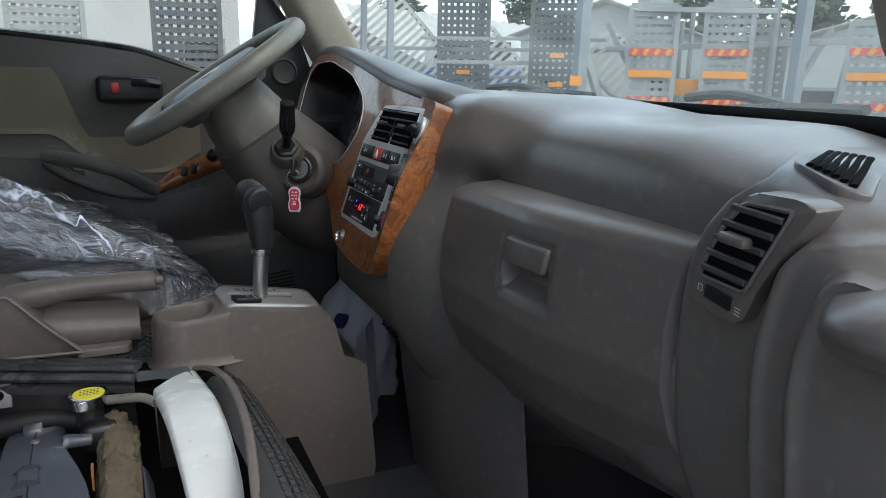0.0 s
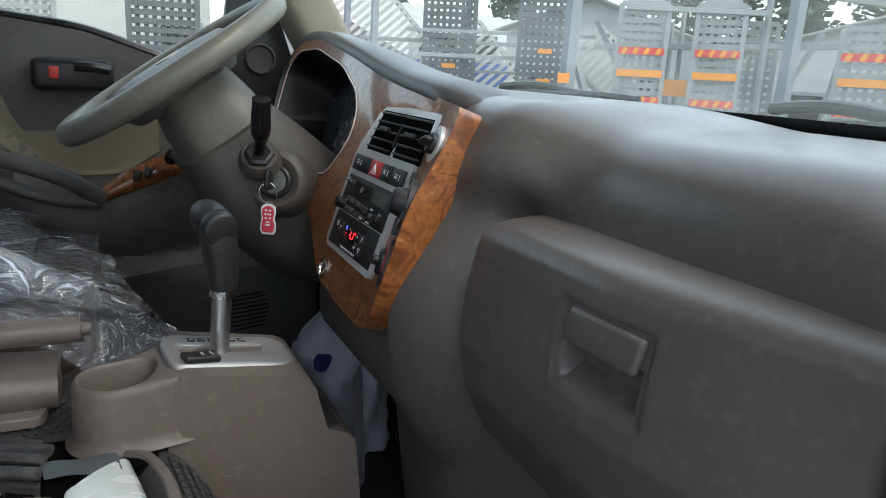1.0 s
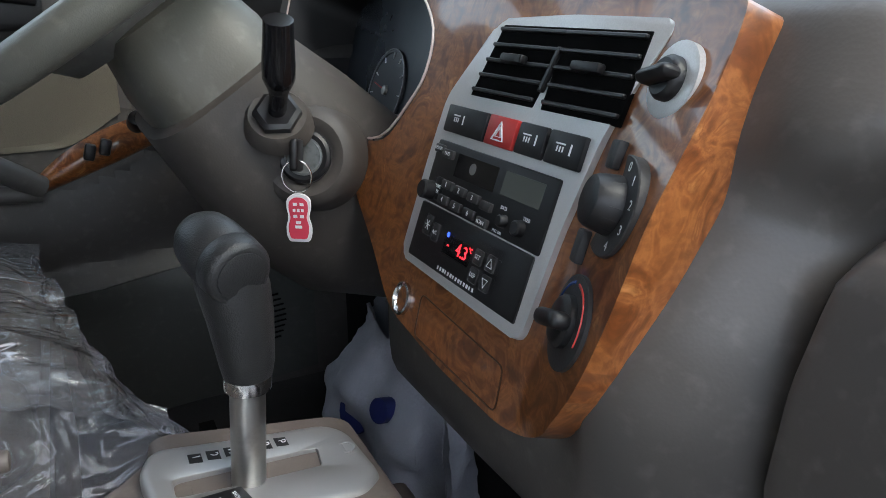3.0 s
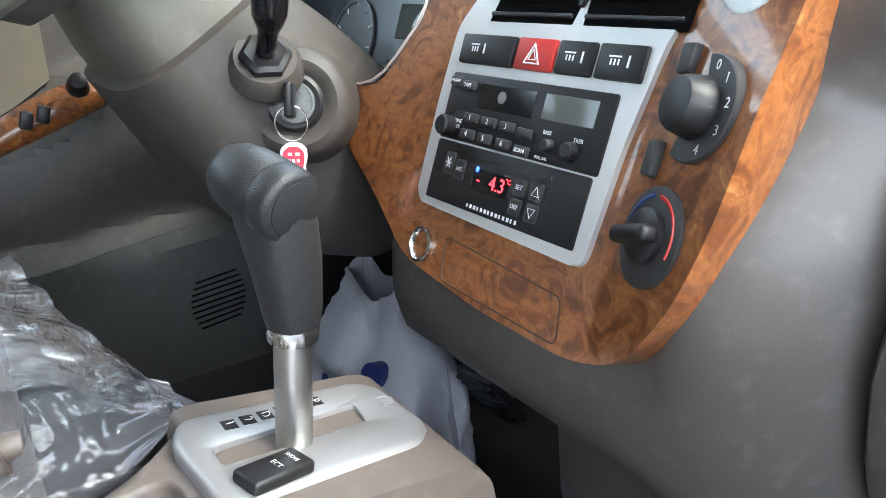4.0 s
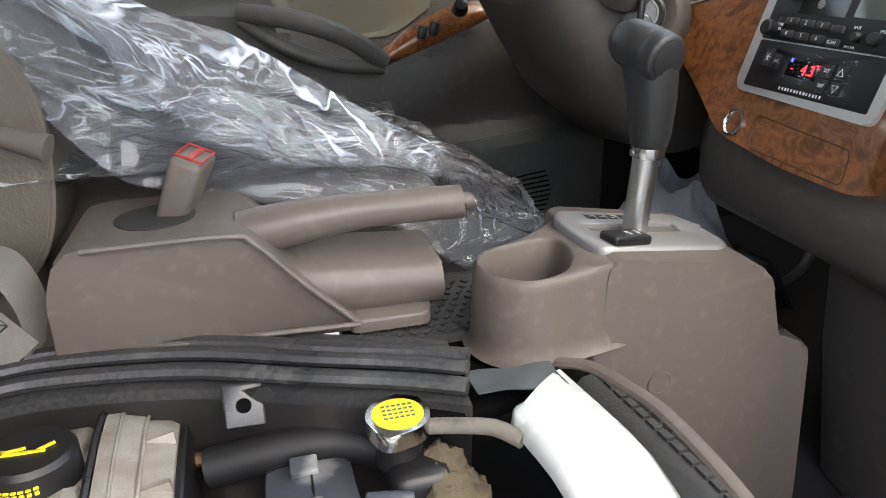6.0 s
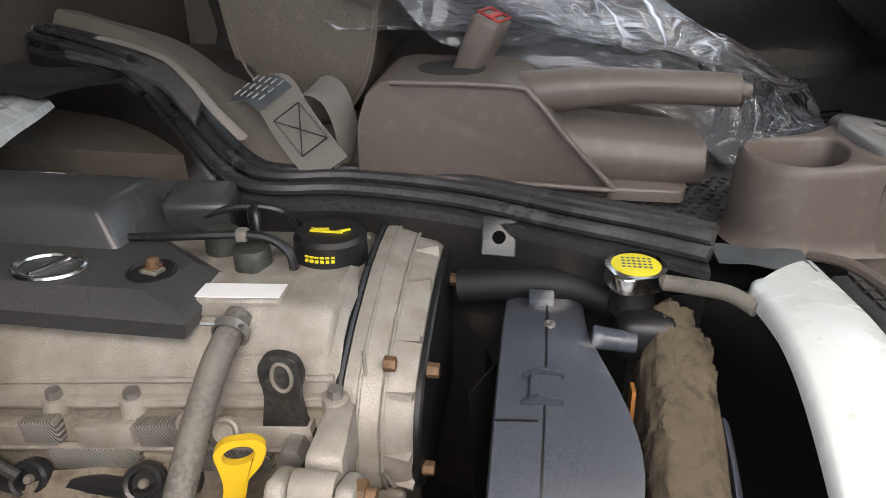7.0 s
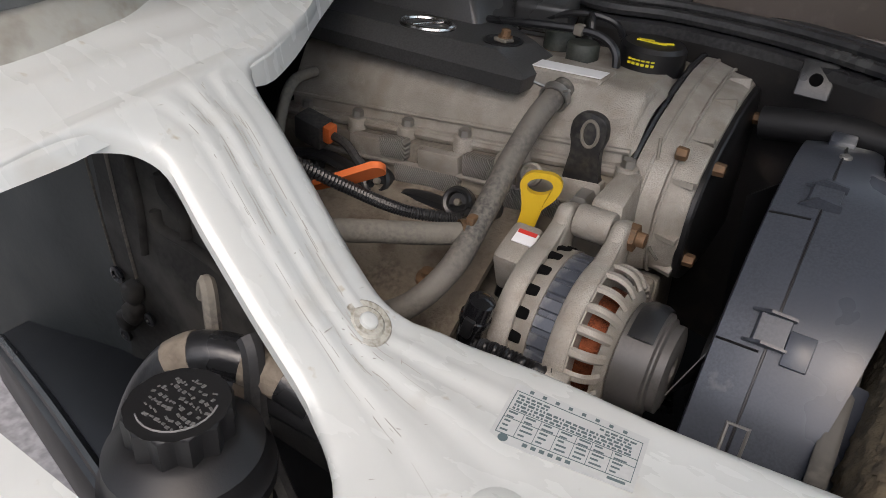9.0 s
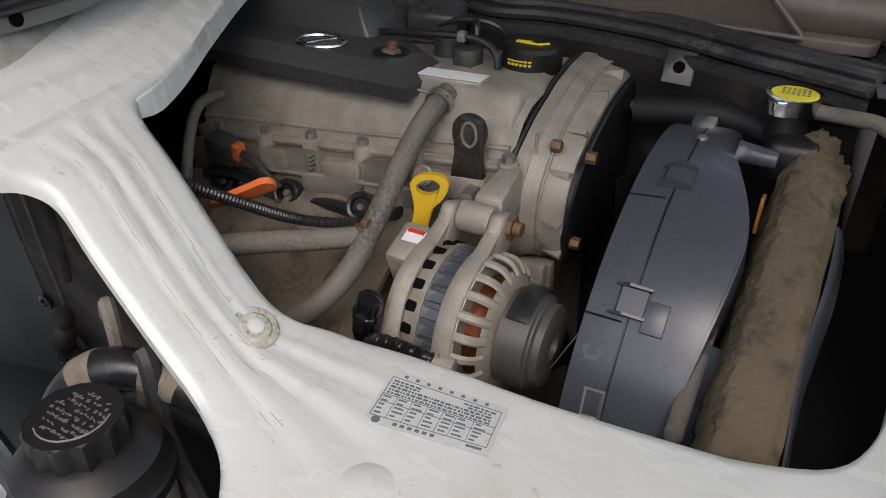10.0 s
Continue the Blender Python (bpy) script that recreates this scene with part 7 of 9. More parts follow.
# engine block
eng = thing("engine", "dusty aluminium diesel engine with black cover", "engine", (-0.40, 1.25, 0.64))


def TILT_Z(x):
    return 0.106 * (x + 0.40)


bm = B()
vc = [(1.195, 1.052), (1.199, 1.066), (1.205, 1.080), (1.222, 1.103), (1.240, 1.113), (1.275, 1.1165), (1.37, 1.115), (1.400, 1.105), (1.41, 1.05)]


def vc_pt(u, v):
    x = -0.640 + 0.402 * u
    prof = [V(0, y, z) for y, z in vc]
    q = prof[min(len(prof) - 1, int(v * (len(prof) - 1)))].lerp(prof[min(len(prof) - 1, int(v * (len(prof) - 1)) + 1)], v * (len(prof) - 1) % 1)
    rib = 0.0025 * (abs((u * 5.0) % 1 - 0.5) < 0.06) * (0.1 < v < 0.5)
    end = 0.012 * smooth01(0.965, 1.0, u)
    return V(x, q.y - rib + end * 0.3, q.z + TILT_Z(x) * (1 - 0.55 * smooth01(1.05, 1.11, q.z)) - end)


sheet(bm, vc_pt, 60, 24)
part("valve_cover", bm, M_ALU, eng, "dusty cast aluminium valve cover", smooth=40)
bm = B()
hexa(bm, [V(-0.65, 1.190, 1.040 + TILT_Z(-0.65)), V(-0.236, 1.190, 1.040 + TILT_Z(-0.236)), V(-0.236, 1.40, 1.040 + TILT_Z(-0.236)), V(-0.65, 1.40, 1.040 + TILT_Z(-0.65)),
          V(-0.65, 1.190, 1.053 + TILT_Z(-0.65)), V(-0.236, 1.190, 1.053 + TILT_Z(-0.236)), V(-0.236, 1.40, 1.053 + TILT_Z(-0.236)), V(-0.65, 1.40, 1.053 + TILT_Z(-0.65))], 0.003, 2)
part("cover_flange", bm, M_ALU, eng)
bm = B()
tube(bm, [V(x, 1.1915, 1.0465 + TILT_Z(x)) for x in (-0.64, -0.5, -0.4, -0.3, -0.24)], 0.0045, 8, 4)
tube(bm, [V(x, 1.1985, 1.064 + TILT_Z(x)) for x in (-0.64, -0.5, -0.4, -0.3, -0.24)], 0.003, 8, 4)
part("flange_bead", bm, M_ALU, eng)
bm = B()
hexa(bm, [V(-0.365, 1.224, 1.110), V(-0.290, 1.232, 1.110), V(-0.290, 1.275, 1.110), V(-0.365, 1.275, 1.110), V(-0.365, 1.224, 1.126), V(-0.290, 1.232, 1.126), V(-0.290, 1.275, 1.126), V(-0.365, 1.275, 1.126)], 0.002, 1)
part("strip_land", bm, M_ALU, eng)
bm = B()
hexa(bm, [V(-0.333, 1.203, 1.085), V(-0.243, 1.203, 1.085), V(-0.243, 1.372, 1.085), V(-0.333, 1.372, 1.085), V(-0.331, 1.231, 1.1235), V(-0.245, 1.231, 1.1235), V(-0.245, 1.372, 1.1215), V(-0.331, 1.372, 1.1215)], 0.009, 4)
part("front_plateau", bm, M_ALU, eng, "raised front of the valve cover", smooth=60)
for x in (-0.613, -0.540, -0.474, -0.405, -0.340, -0.237):
    bm = B()
    z = 1.040 + TILT_Z(x)
    cyl(bm, V(x, 1.190, z - 0.030), V(x, 1.190, z + 0.014), 0.0115, 0.0105, 14, 0.002)
    lug = part("bolt_boss", bm, M_ALU, eng)
    bm = B()
    cyl(bm, V(x, 1.190, z + 0.013), V(x, 1.190, z + 0.021), 0.0068, 0.0062, 6)
    part("bolt_head", bm, M_STEEL, lug)
bm = B()
hexa(bm, [V(-0.65, 1.165, 0.93), V(-0.236, 1.165, 0.95), V(-0.236, 1.40, 0.95), V(-0.65, 1.40, 0.93),
          V(-0.65, 1.180, 1.040 + TILT_Z(-0.65)), V(-0.236, 1.180, 1.040 + TILT_Z(-0.236)), V(-0.236, 1.40, 1.04 + TILT_Z(-0.236)), V(-0.65, 1.40, 1.04 + TILT_Z(-0.65))], 0.004, 2)
part("cylinder_head", bm, M_ALU_DARK, eng)
KNURL = nodes_of("knurled_casting")
kn, kl = KNURL[1], KNURL[2]
ktc, kmap, kwav, kbmp = kn.new("ShaderNodeTexCoord"), kn.new("ShaderNodeMapping"), kn.new("ShaderNodeTexWave"), kn.new("ShaderNodeBump")
kmap.inputs["Rotation"].default_value = (0, radians(35), 0)
kwav.inputs["Scale"].default_value = 130.0
kbmp.inputs["Strength"].default_value, kbmp.inputs["Distance"].default_value = 0.8, 0.002
kl.new(ktc.outputs["Object"], kmap.inputs[0])
kl.new(kmap.outputs[0], kwav.inputs["Vector"])
kl.new(kwav.outputs[0], kbmp.inputs["Height"])
kl.new(kbmp.outputs[0], KNURL[3].inputs["Normal"])
kl.new(mix_rgb(kn, kl, kwav.outputs[0], (0.16, 0.15, 0.13), (0.26, 0.25, 0.225)), KNURL[3].inputs["Base Color"])
KNURL[3].inputs["Roughness"].default_value, KNURL[3].inputs["Metallic"].default_value = 0.5, 0.3
M_KNURL = KNURL[0]
for x0, x1, zo, m in ((-0.535, -0.465, 1.030, M_ALU), (-0.447, -0.398, 1.028, M_ALU), (-0.394, -0.345, 1.032, M_KNURL), (-0.495, -0.462, 1.034, M_KNURL), (-0.475, -0.395, 1.008, M_KNURL), (-0.345, -0.285, 1.008, M_KNURL), (-0.335, -0.25, 1.030, M_ALU)):
    bm = B()
    xm = (x0 + x1) / 2
    box(bm, (xm, 1.176 if m is M_ALU else 1.1745, zo + TILT_Z(xm)), (x1 - x0, 0.014, 0.022), pose(0, 0, 0, 0, -6, 0), 0.0025, 2)
    part("head_pad", bm, m, eng)
bm = B()
tube(bm, [V(x, 1.172, 1.018 + TILT_Z(x)) for x in (-0.60, -0.5, -0.4, -0.3, -0.24)], 0.0035, 8, 4)
part("head_rib", bm, M_ALU, eng)
for x, z in ((-0.484, 0.998), (-0.385, 0.996), (-0.580, 1.0)):
    bm = B()
    lathe(bm, V(x, 1.158, z + 0.106 * (x + 0.40)), (0.1, -0.85, 0.5), [(0, 0.0165), (0.012, 0.0160), (0.0145, 0.0135), (0.0135, 0.0105), (0.008, 0.0095), (0.008, 0.001)], 22)
    sb_ = part("sensor_boss", bm, M_RUBBER, eng, "black oily socket")
    bm = B()
    lathe(bm, V(x, 1.158, z + 0.106 * (x + 0.40)), (0.1, -0.85, 0.5), [(0.007, 0.0042), (0.011, 0.0040), (0.0125, 0.003), (0.0125, 0.001)], 12)
    part("terminal", bm, M_HOSE, sb_)
for x, z in ((-0.345, 1.050), (-0.318, 1.046)):
    bm = B()
    lathe(bm, V(x, 1.170, z), (0.05, -0.9, 0.4), [(0, 0.011), (0.006, 0.011), (0.007, 0.009), (0.004, 0.0055), (0.004, 0.001)], 18)
    part("core_plug", bm, M_ALU, eng)
bm = B()
tube(bm, [V(-0.60, 1.150, 0.992), V(-0.555, 1.148, 1.003), V(-0.52, 1.148, 0.998), V(-0.484, 1.152, 0.984), V(-0.435, 1.156, 0.990), V(-0.385, 1.152, 0.994), V(-0.34, 1.155, 1.005)], 0.0100, 8, 6, flat=0.6)
part("gasket_lip", bm, M_RUBBER, eng, "black oil-soaked gasket lip")
# broad heat shield below the head
bm = B()
sheet(bm, lambda u, v: V(-0.66 + 0.34 * u, 1.170 - 0.145 * v + 0.01 * math.sin(u * 9), 1.002 - 0.055 * v - 0.03 * v * v + 0.006 * noise.noise(V(u * 4, v * 4, 0)) + 0.106 * (-0.26 + 0.34 * u)), 26, 14, (0, 0.004, -0.006))
shield = part("heat_shield", bm, M_DUST, eng, "dusty pressed heat shield", smooth=60)
for x, y in ((-0.365, 1.075), (-0.50, 1.07)):
    bm = B()
    lathe(bm, V(x, y, 0.955), (0, -0.3, 1), [(0.006, 0.012), (0.010, 0.011), (0.012, 0.006), (0.018, 0.005), (0.018, 0.001)], 18)
    part("shield_bolt", bm, M_RUST, shield)
bm = B()
hexa(bm, [V(-0.62, 1.02, 0.62), V(-0.20, 1.06, 0.62), V(-0.20, 1.40, 0.62), V(-0.62, 1.40, 0.62), V(-0.62, 1.10, 0.93), V(-0.215, 1.15, 0.95), V(-0.215, 1.40, 0.95), V(-0.62, 1.40, 0.93)], 0.01, 2)
part("block", bm, M_ALU_DARK, eng)

# black plastic beauty cover
COVER_RINGS = ((1.106, ((-0.445, 1.199), (-0.356, 1.199), (-0.354, 1.274), (-0.424, 1.326), (-0.475, 1.346), (-0.80, 1.350), (-0.80, 1.206), (-0.60, 1.203))),
               (1.121, ((-0.445, 1.197), (-0.352, 1.196), (-0.351, 1.276), (-0.424, 1.327), (-0.475, 1.346), (-0.80, 1.350), (-0.80, 1.204), (-0.60, 1.201))),
               (1.1245, ((-0.445, 1.200), (-0.355, 1.200), (-0.355, 1.274), (-0.425, 1.324), (-0.475, 1.344), (-0.80, 1.348), (-0.80, 1.207), (-0.60, 1.204))),
               (1.1375, ((-0.443, 1.215), (-0.393, 1.216), (-0.374, 1.266), (-0.432, 1.311), (-0.475, 1.330), (-0.80, 1.336), (-0.80, 1.221), (-0.60, 1.217))))
bm = B()
loft(bm, [[V(p.x, p.y, z) for p in rounded([(x, y, 0) for x, y in pts], 0.003, 2)] for z, pts in COVER_RINGS])
ec = part("engine_cover", bm, M_ENGINE_COVER, eng, "black moulded plastic engine cover", smooth=24)
bm = B()
hexa(bm, [V(-0.80, 1.272, 1.12), V(-0.440, 1.272, 1.12), V(-0.430, 1.38, 1.12), V(-0.80, 1.38, 1.12), V(-0.80, 1.292, 1.176), V(-0.470, 1.293, 1.170), V(-0.462, 1.37, 1.170), V(-0.80, 1.37, 1.176)], 0.006, 2)
part("raised_rear", bm, M_ENGINE_COVER, ec)
bm = B()
ring = [V(-0.488 + 0.029 * math.cos(k * math.tau / 20), 1.240 + 0.022 * math.sin(k * math.tau / 20), 1.1388) for k in range(20)]
tube(bm, ring, 0.0030, 8, 2, True)
box(bm, (-0.488, 1.240, 1.1388), (0.036, 0.0055, 0.005), pose(0, 0, 0, 0, 0, 62), 0.0015)
part("emblem", bm, M_CHROME, ec, "chrome oval emblem with plain bar")
bm = B()
lathe(bm, V(-0.402, 1.246, 1.1368), (0, 0, 1), [(0, 0.0205), (0.0020, 0.0205), (0.0024, 0.018), (0.0008, 0.0165), (0.0008, 0.001)], 28)
wellp = part("bolt_well", bm, M_BLACK, ec)
bm = B()
hexa(bm, [V(-0.410 + a, 1.240 + b, 1.1376 + c) for c in (0, 0.004) for a, b in ((0, 0), (0.016, -0.004), (0.020, 0.008), (0.004, 0.012))], 0.001, 1)
part("tab", bm, M_HOSE, wellp)
bm = B()
lathe(bm, V(-0.400, 1.246, 1.1400), (0.1, 0, 1), [(0, 0.0075), (0.003, 0.0075), (0.003, 0.005), (0.009, 0.0048), (0.010, 0.003)], 8)
part("cover_bolt", bm, M_RUST, wellp)
bm = B()
hexa(bm, [V(-0.364, 1.228, 1.1262), V(-0.292, 1.236, 1.1262), V(-0.292, 1.258, 1.1262), V(-0.364, 1.250, 1.1262), V(-0.364, 1.228, 1.1272), V(-0.292, 1.236, 1.1272), V(-0.292, 1.258, 1.1272), V(-0.364, 1.250, 1.1272)])
part("bar_code_strip", bm, M_WHITE_MARK, eng, "white paper strip")

# coil, wiring and filler cap
for x, y in ((-0.338, 1.300), (-0.378, 1.330)):
    bm = B()
    lathe(bm, V(x, y, 1.118), (0, 0, 1), [(0, 0.0165), (0.018, 0.0165), (0.020, 0.015), (0.020, 0.006)], 20)
    cl_ = part("coil", bm, surface("coil_plastic", (0.035, 0.042, 0.036), (0.06, 0.062, 0.052), rough=0.5, big=60, bump=0.1), eng, "grey-green plug-top coil")
    bm = B()
    lathe(bm, V(x, y, 1.104), (0, 0, 1), [(0, 0.0155), (0.0145, 0.0155)], 20)
    part("seal_band", bm, M_RUST, cl_, "rust-brown band")
for k, (pts, r) in enumerate((([V(-0.45, 1.300, 1.140), V(-0.40, 1.296, 1.146), V(-0.345, 1.300, 1.149), V(-0.318, 1.300, 1.146), V(-0.302, 1.296, 1.135), V(-0.298, 1.292, 1.118)], 0.0042), ([V(-0.42, 1.352, 1.135), V(-0.37, 1.352, 1.152), V(-0.330, 1.358, 1.148), V(-0.315, 1.372, 1.12)], 0.0038), ([V(-0.372, 1.385, 1.11), V(-0.362, 1.362, 1.148), V(-0.350, 1.345, 1.150), V(-0.345, 1.335, 1.12)], 0.0036))):
    bm = B()
    tube(bm, pts, r, 8)
    wr_ = part("wire", bm, M_RUBBER, eng, "thin black sleeved wire")
    if k == 0:
        bm = B()
        box(bm, (-0.345, 1.300, 1.149), (0.010, 0.011, 0.011), None, 0.002)
        part("wire_clip", bm, M_HOSE, wr_)
bm = B()
box(bm, (-0.415, 1.372, 1.142), (0.065, 0.05, 0.035), pose(0, 0, 0, 10, 0, 8), 0.008, 3)
part("sensor_box", bm, M_ENGINE_COVER, eng)
bm = B()
lathe(bm, V(-0.276, 1.328, 1.112), (0.03, 0, 1), [(0, 0.030), (0.006, 0.030), (0.007, 0.0335), (0.029, 0.0325), (0.033, 0.029), (0.033, 0.010)], 24)
cap = part("oil_filler_cap", bm, M_BLACK, eng, "black oil filler cap with yellow symbol")
bm = B()
box(bm, (-0.277, 1.323, 1.1458), (0.030, 0.0022, 0.0016), None)
box(bm, (-0.284, 1.3275, 1.1458), (0.016, 0.0022, 0.0016), pose(0, 0, 0, 0, 0, 10))
box(bm, (-0.291, 1.3255, 1.1458), (0.0022, 0.006, 0.0016), None)
box(bm, (-0.263, 1.327, 1.1458), (0.014, 0.0022, 0.0016), pose(0, 0, 0, 0, 0, 35))
for k in range(6):
    a = radians(-110 + k * 8)
    box(bm, V(-0.276 + 0.0337 * math.cos(a), 1.328 + 0.0337 * math.sin(a), 1.130), (0.0030, 0.002, 0.0022), pose(0, 0, 0, 0, 0, math.degrees(a) + 90))
    box(bm, V(-0.276 + 0.0337 * math.cos(a), 1.328 + 0.0337 * math.sin(a), 1.1338), (0.0034, 0.002, 0.0012), pose(0, 0, 0, 0, 0, math.degrees(a) + 90))
tagged(part("cap_symbol", bm, M_YELLOW_PRINT, cap, "yellow oil symbol"), kind="stuff")

# timing cover
TC = [(1.402, 1.118), (1.385, 1.128), (1.345, 1.126), (1.300, 1.118), (1.245, 1.098), (1.205, 1.075), (1.183, 1.045), (1.180, 1.000), (1.195, 0.965), (1.225, 0.955), (1.30, 0.94), (1.41, 0.94)]
bm = B()
tco = rounded([(y, z, 0) for y, z in TC], 0.012, 3)
loft(bm, [[V(x, 1.31 + (p.x - 1.31) * s, 1.03 + (p.y - 1.03) * s) for p in tco] for x, s in ((-0.234, 1.0), (-0.222, 1.0), (-0.220, 0.980), (-0.206, 0.950), (-0.203, 0.920), (-0.186, 0.895), (-0.180, 0.86))])
tc = part("timing_cover", bm, M_ALU, eng, "ribbed cast timing cover", smooth=30)
bm = B()
tube(bm, [V(-0.2375, 1.31 + (p.x - 1.31) * 1.006, 1.03 + (p.y - 1.03) * 1.006) for p in tco], 0.003, 6, 1, True)
part("gasket", bm, M_RUBBER, tc)
for i in range(3, len(tco) - 8, 5):
    p = tco[i]
    bm = B()
    d = V(0, p.x - 1.31, p.y - 1.03).normalized()
    t_ = d.cross(V(1, 0, 0)) * 0.0025
    c = V(-0.186, 1.31 + (p.x - 1.31) * 0.90, 1.03 + (p.y - 1.03) * 0.90)
    tri_ = [c + V(-0.020, 0, 0) + d * 0.001, c + V(0.006, 0, 0) - d * 0.004, c + V(0.005, 0, 0) + d * 0.006]
    prism(bm, [q + t_ for q in tri_], t_ * -2)
    part("rib", bm, M_ALU, tc)
for sc_, x_ in ((0.992, -0.222), (0.945, -0.203)):
    bm = B()
    tube(bm, [V(x_, 1.31 + (p.x - 1.31) * sc_, 1.03 + (p.y - 1.03) * sc_) for p in tco], 0.0016, 6, 1, True)
    part("step_bead", bm, M_ALU, tc)
bm = B()
loft(bm, [[V(x, 1.315 + (p.x - 1.31) * s, 1.022 + (p.y - 1.03) * s) for p in tco] for x, s in ((-0.183, 0.875), (-0.181, 0.895), (-0.176, 0.895), (-0.174, 0.88), (-0.172, 0.80), (-0.171, 0.60))])
part("belt_cover", bm, M_BLACK, tc, "black belt cover plate", smooth=30)
for c in ((-0.172, 1.225, 1.077), (-0.174, 1.369, 1.081), (-0.205, 1.218, 1.085), (-0.174, 1.21, 0.99)):
    bm = B()
    cyl(bm, V(*c), V(c[0] + 0.010, c[1], c[2]), 0.0065, 0.006, 6, 0.001)
    part("cover_bolt", bm, M_RUST, tc)
for y, z in ((1.190, 0.955), (1.215, 0.945)):
    bm = B()
    box(bm, (-0.205, y, z - 0.012), (0.03, 0.014, 0.05), None, 0.004)
    part("lower_lug", bm, M_ALU, tc)
bm = B()
tube(bm, [V(-0.222, 1.222, 1.092), V(-0.216, 1.205, 1.06), V(-0.214, 1.195, 1.03), V(-0.206, 1.192, 1.005), V(-0.190, 1.175, 1.00)], 0.0016, 6)
part("sealant_line", bm, M_HOSE, tc)

# lifting eye
bm = B()
lo = [(0.0, 0.0), (0.014, 0.004), (0.018, 0.020), (0.013, 0.034), (0.016, 0.060), (0.030, 0.082), (0.022, 0.092), (-0.014, 0.090), (-0.018, 0.070), (-0.013, 0.035), (-0.018, 0.018), (-0.013, 0.004)]
prism(bm, [V(-0.272 + p.x, 1.172 - 0.10 * p.y * 0.2, 1.118 - p.y) for p in rounded([(a, b, 0) for a, b in lo], 0.008, 3)], (0, 0.008, 0), 0.001)
le = part("lifting_eye", bm, surface("worn_black_steel", (0.014, 0.014, 0.015), (0.045, 0.042, 0.036), rough=0.38, big=26, fine=200, bump=0.15), eng, "black steel lifting eye, worn bright at the hole")
bm = B()
tube(bm, [V(-0.270 + 0.0075 * math.cos(k * math.tau / 12), 1.1705, 1.099 + 0.012 * math.sin(k * math.tau / 12)) for k in range(12)], 0.0016, 6, 2, True)
part("worn_hole", bm, M_HOSE, le)
for x, z in ((-0.262, 1.040), (-0.264, 1.020)):
    bm = B()
    cyl(bm, V(x, 1.172, z), V(x, 1.150, z), 0.011, 0.010, 6, 0.002)
    part("bolt", bm, M_STEEL, le)

# hoses and pipes
hs = thing("breather_hose", "dusty grey rubber breather hose with wire clip", "hose", (-0.34, 1.02, 0.97))
bm = B()
tube(bm, [V(-0.322, 1.226, 1.114), V(-0.324, 1.208, 1.108), V(-0.327, 1.180, 1.094), V(-0.328, 1.140, 1.066), V(-0.326, 1.090, 1.030), V(-0.327, 1.045, 1.000), V(-0.350, 1.012, 0.970), V(-0.40, 0.995, 0.945)], 0.0110, 16, 8)
part("hose", bm, surface("grey_hose", (0.17, 0.158, 0.138), (0.055, 0.053, 0.050), rough=0.6, big=9, fine=240, bump=0.15), hs, smooth=60)
bm = B()
lathe(bm, V(-0.3235, 1.210, 1.109), V(0.01, 0.8, 0.3), [(-0.004, 0.0125), (-0.004, 0.0145), (0.004, 0.0145), (0.004, 0.0125)], 18, False)
for s in (-1, 1):
    tube(bm, [V(-0.3235 + 0.010 * s, 1.205, 1.118), V(-0.3235 + 0.018 * s, 1.198, 1.122)], 0.0015, 5, 2)
part("wire_clip", bm, M_STEEL, hs)
ch = thing("coolant_hose", "tan dusty coolant hose joined with a clamp", "hose", (-0.36, 1.03, 1.02))
bm = B()
tube(bm, [V(-0.335, 1.075, 1.020), V(-0.362, 1.045, 1.024), V(-0.39, 1.010, 1.032), V(-0.415, 0.978, 1.036), V(-0.425, 0.945, 1.025), V(-0.42, 0.92, 0.99)], 0.0100, 14, 7)
part("hose", bm, M_HOSE, ch, smooth=60)
bm = B()
lathe(bm, V(-0.333, 1.077, 1.020), V(0.6, 0.7, -0.1), [(-0.005, 0.0102), (-0.005, 0.0120), (0.005, 0.0120), (0.005, 0.0102)], 18, False)
box(bm, (-0.327, 1.078, 1.033), (0.008, 0.010, 0.012), None, 0.002)
part("clamp", bm, M_RUST, ch)
cc = thing("corrugated_conduit", "black corrugated wiring conduit", "conduit", (-0.40, 1.0, 1.05))
bm = B()
N = 60
cp = spline([V(-0.47, 0.955, 1.118), V(-0.435, 0.962, 1.105), V(-0.405, 1.005, 1.070), V(-0.380, 1.050, 1.038), V(-0.345, 1.088, 1.024)], 40)
tube(bm, cp, 0.008, 10, 1, radius=lambda t: 0.0050 + 0.0008 * (1 if int(t * 160) % 2 else -1))
part("conduit", bm, M_RUBBER, cc, smooth=20)

dip = thing("oil_dipstick", "yellow ring-handled oil dipstick", "dipstick", (-0.303, 1.133, 1.0))
bm = B()
outer = [(0, 0), (0.010, 0.002), (0.0085, 0.030), (0.020, 0.045), (0.022, 0.060), (0.012, 0.068), (-0.010, 0.068), (-0.017, 0.058), (-0.011, 0.045), (-0.006, 0.030), (-0.006, 0.002)]
dr, du = V(0.86, 0.30, 0.0).normalized(), V(0.15, 0.15, 0.95).normalized()
op = rounded([(a, b, 0) for a, b in outer], 0.006, 3)
dn = dr.cross(du)
ip = [V(0.002 + 0.0115 * math.cos(k * math.tau / len(op) - 1.5), 0.055 + 0.0078 * math.sin(k * math.tau / len(op) - 1.5), 0) for k in range(len(op))]
base = V(-0.306, 1.130, 1.000)
Pf = lambda p, o: base + dr * p.x + du * p.y + dn * o
R = [[bm.verts.new(Pf(p, o)) for p in loop] for loop in (op, ip) for o in (0.004, -0.004)]
L = len(op)
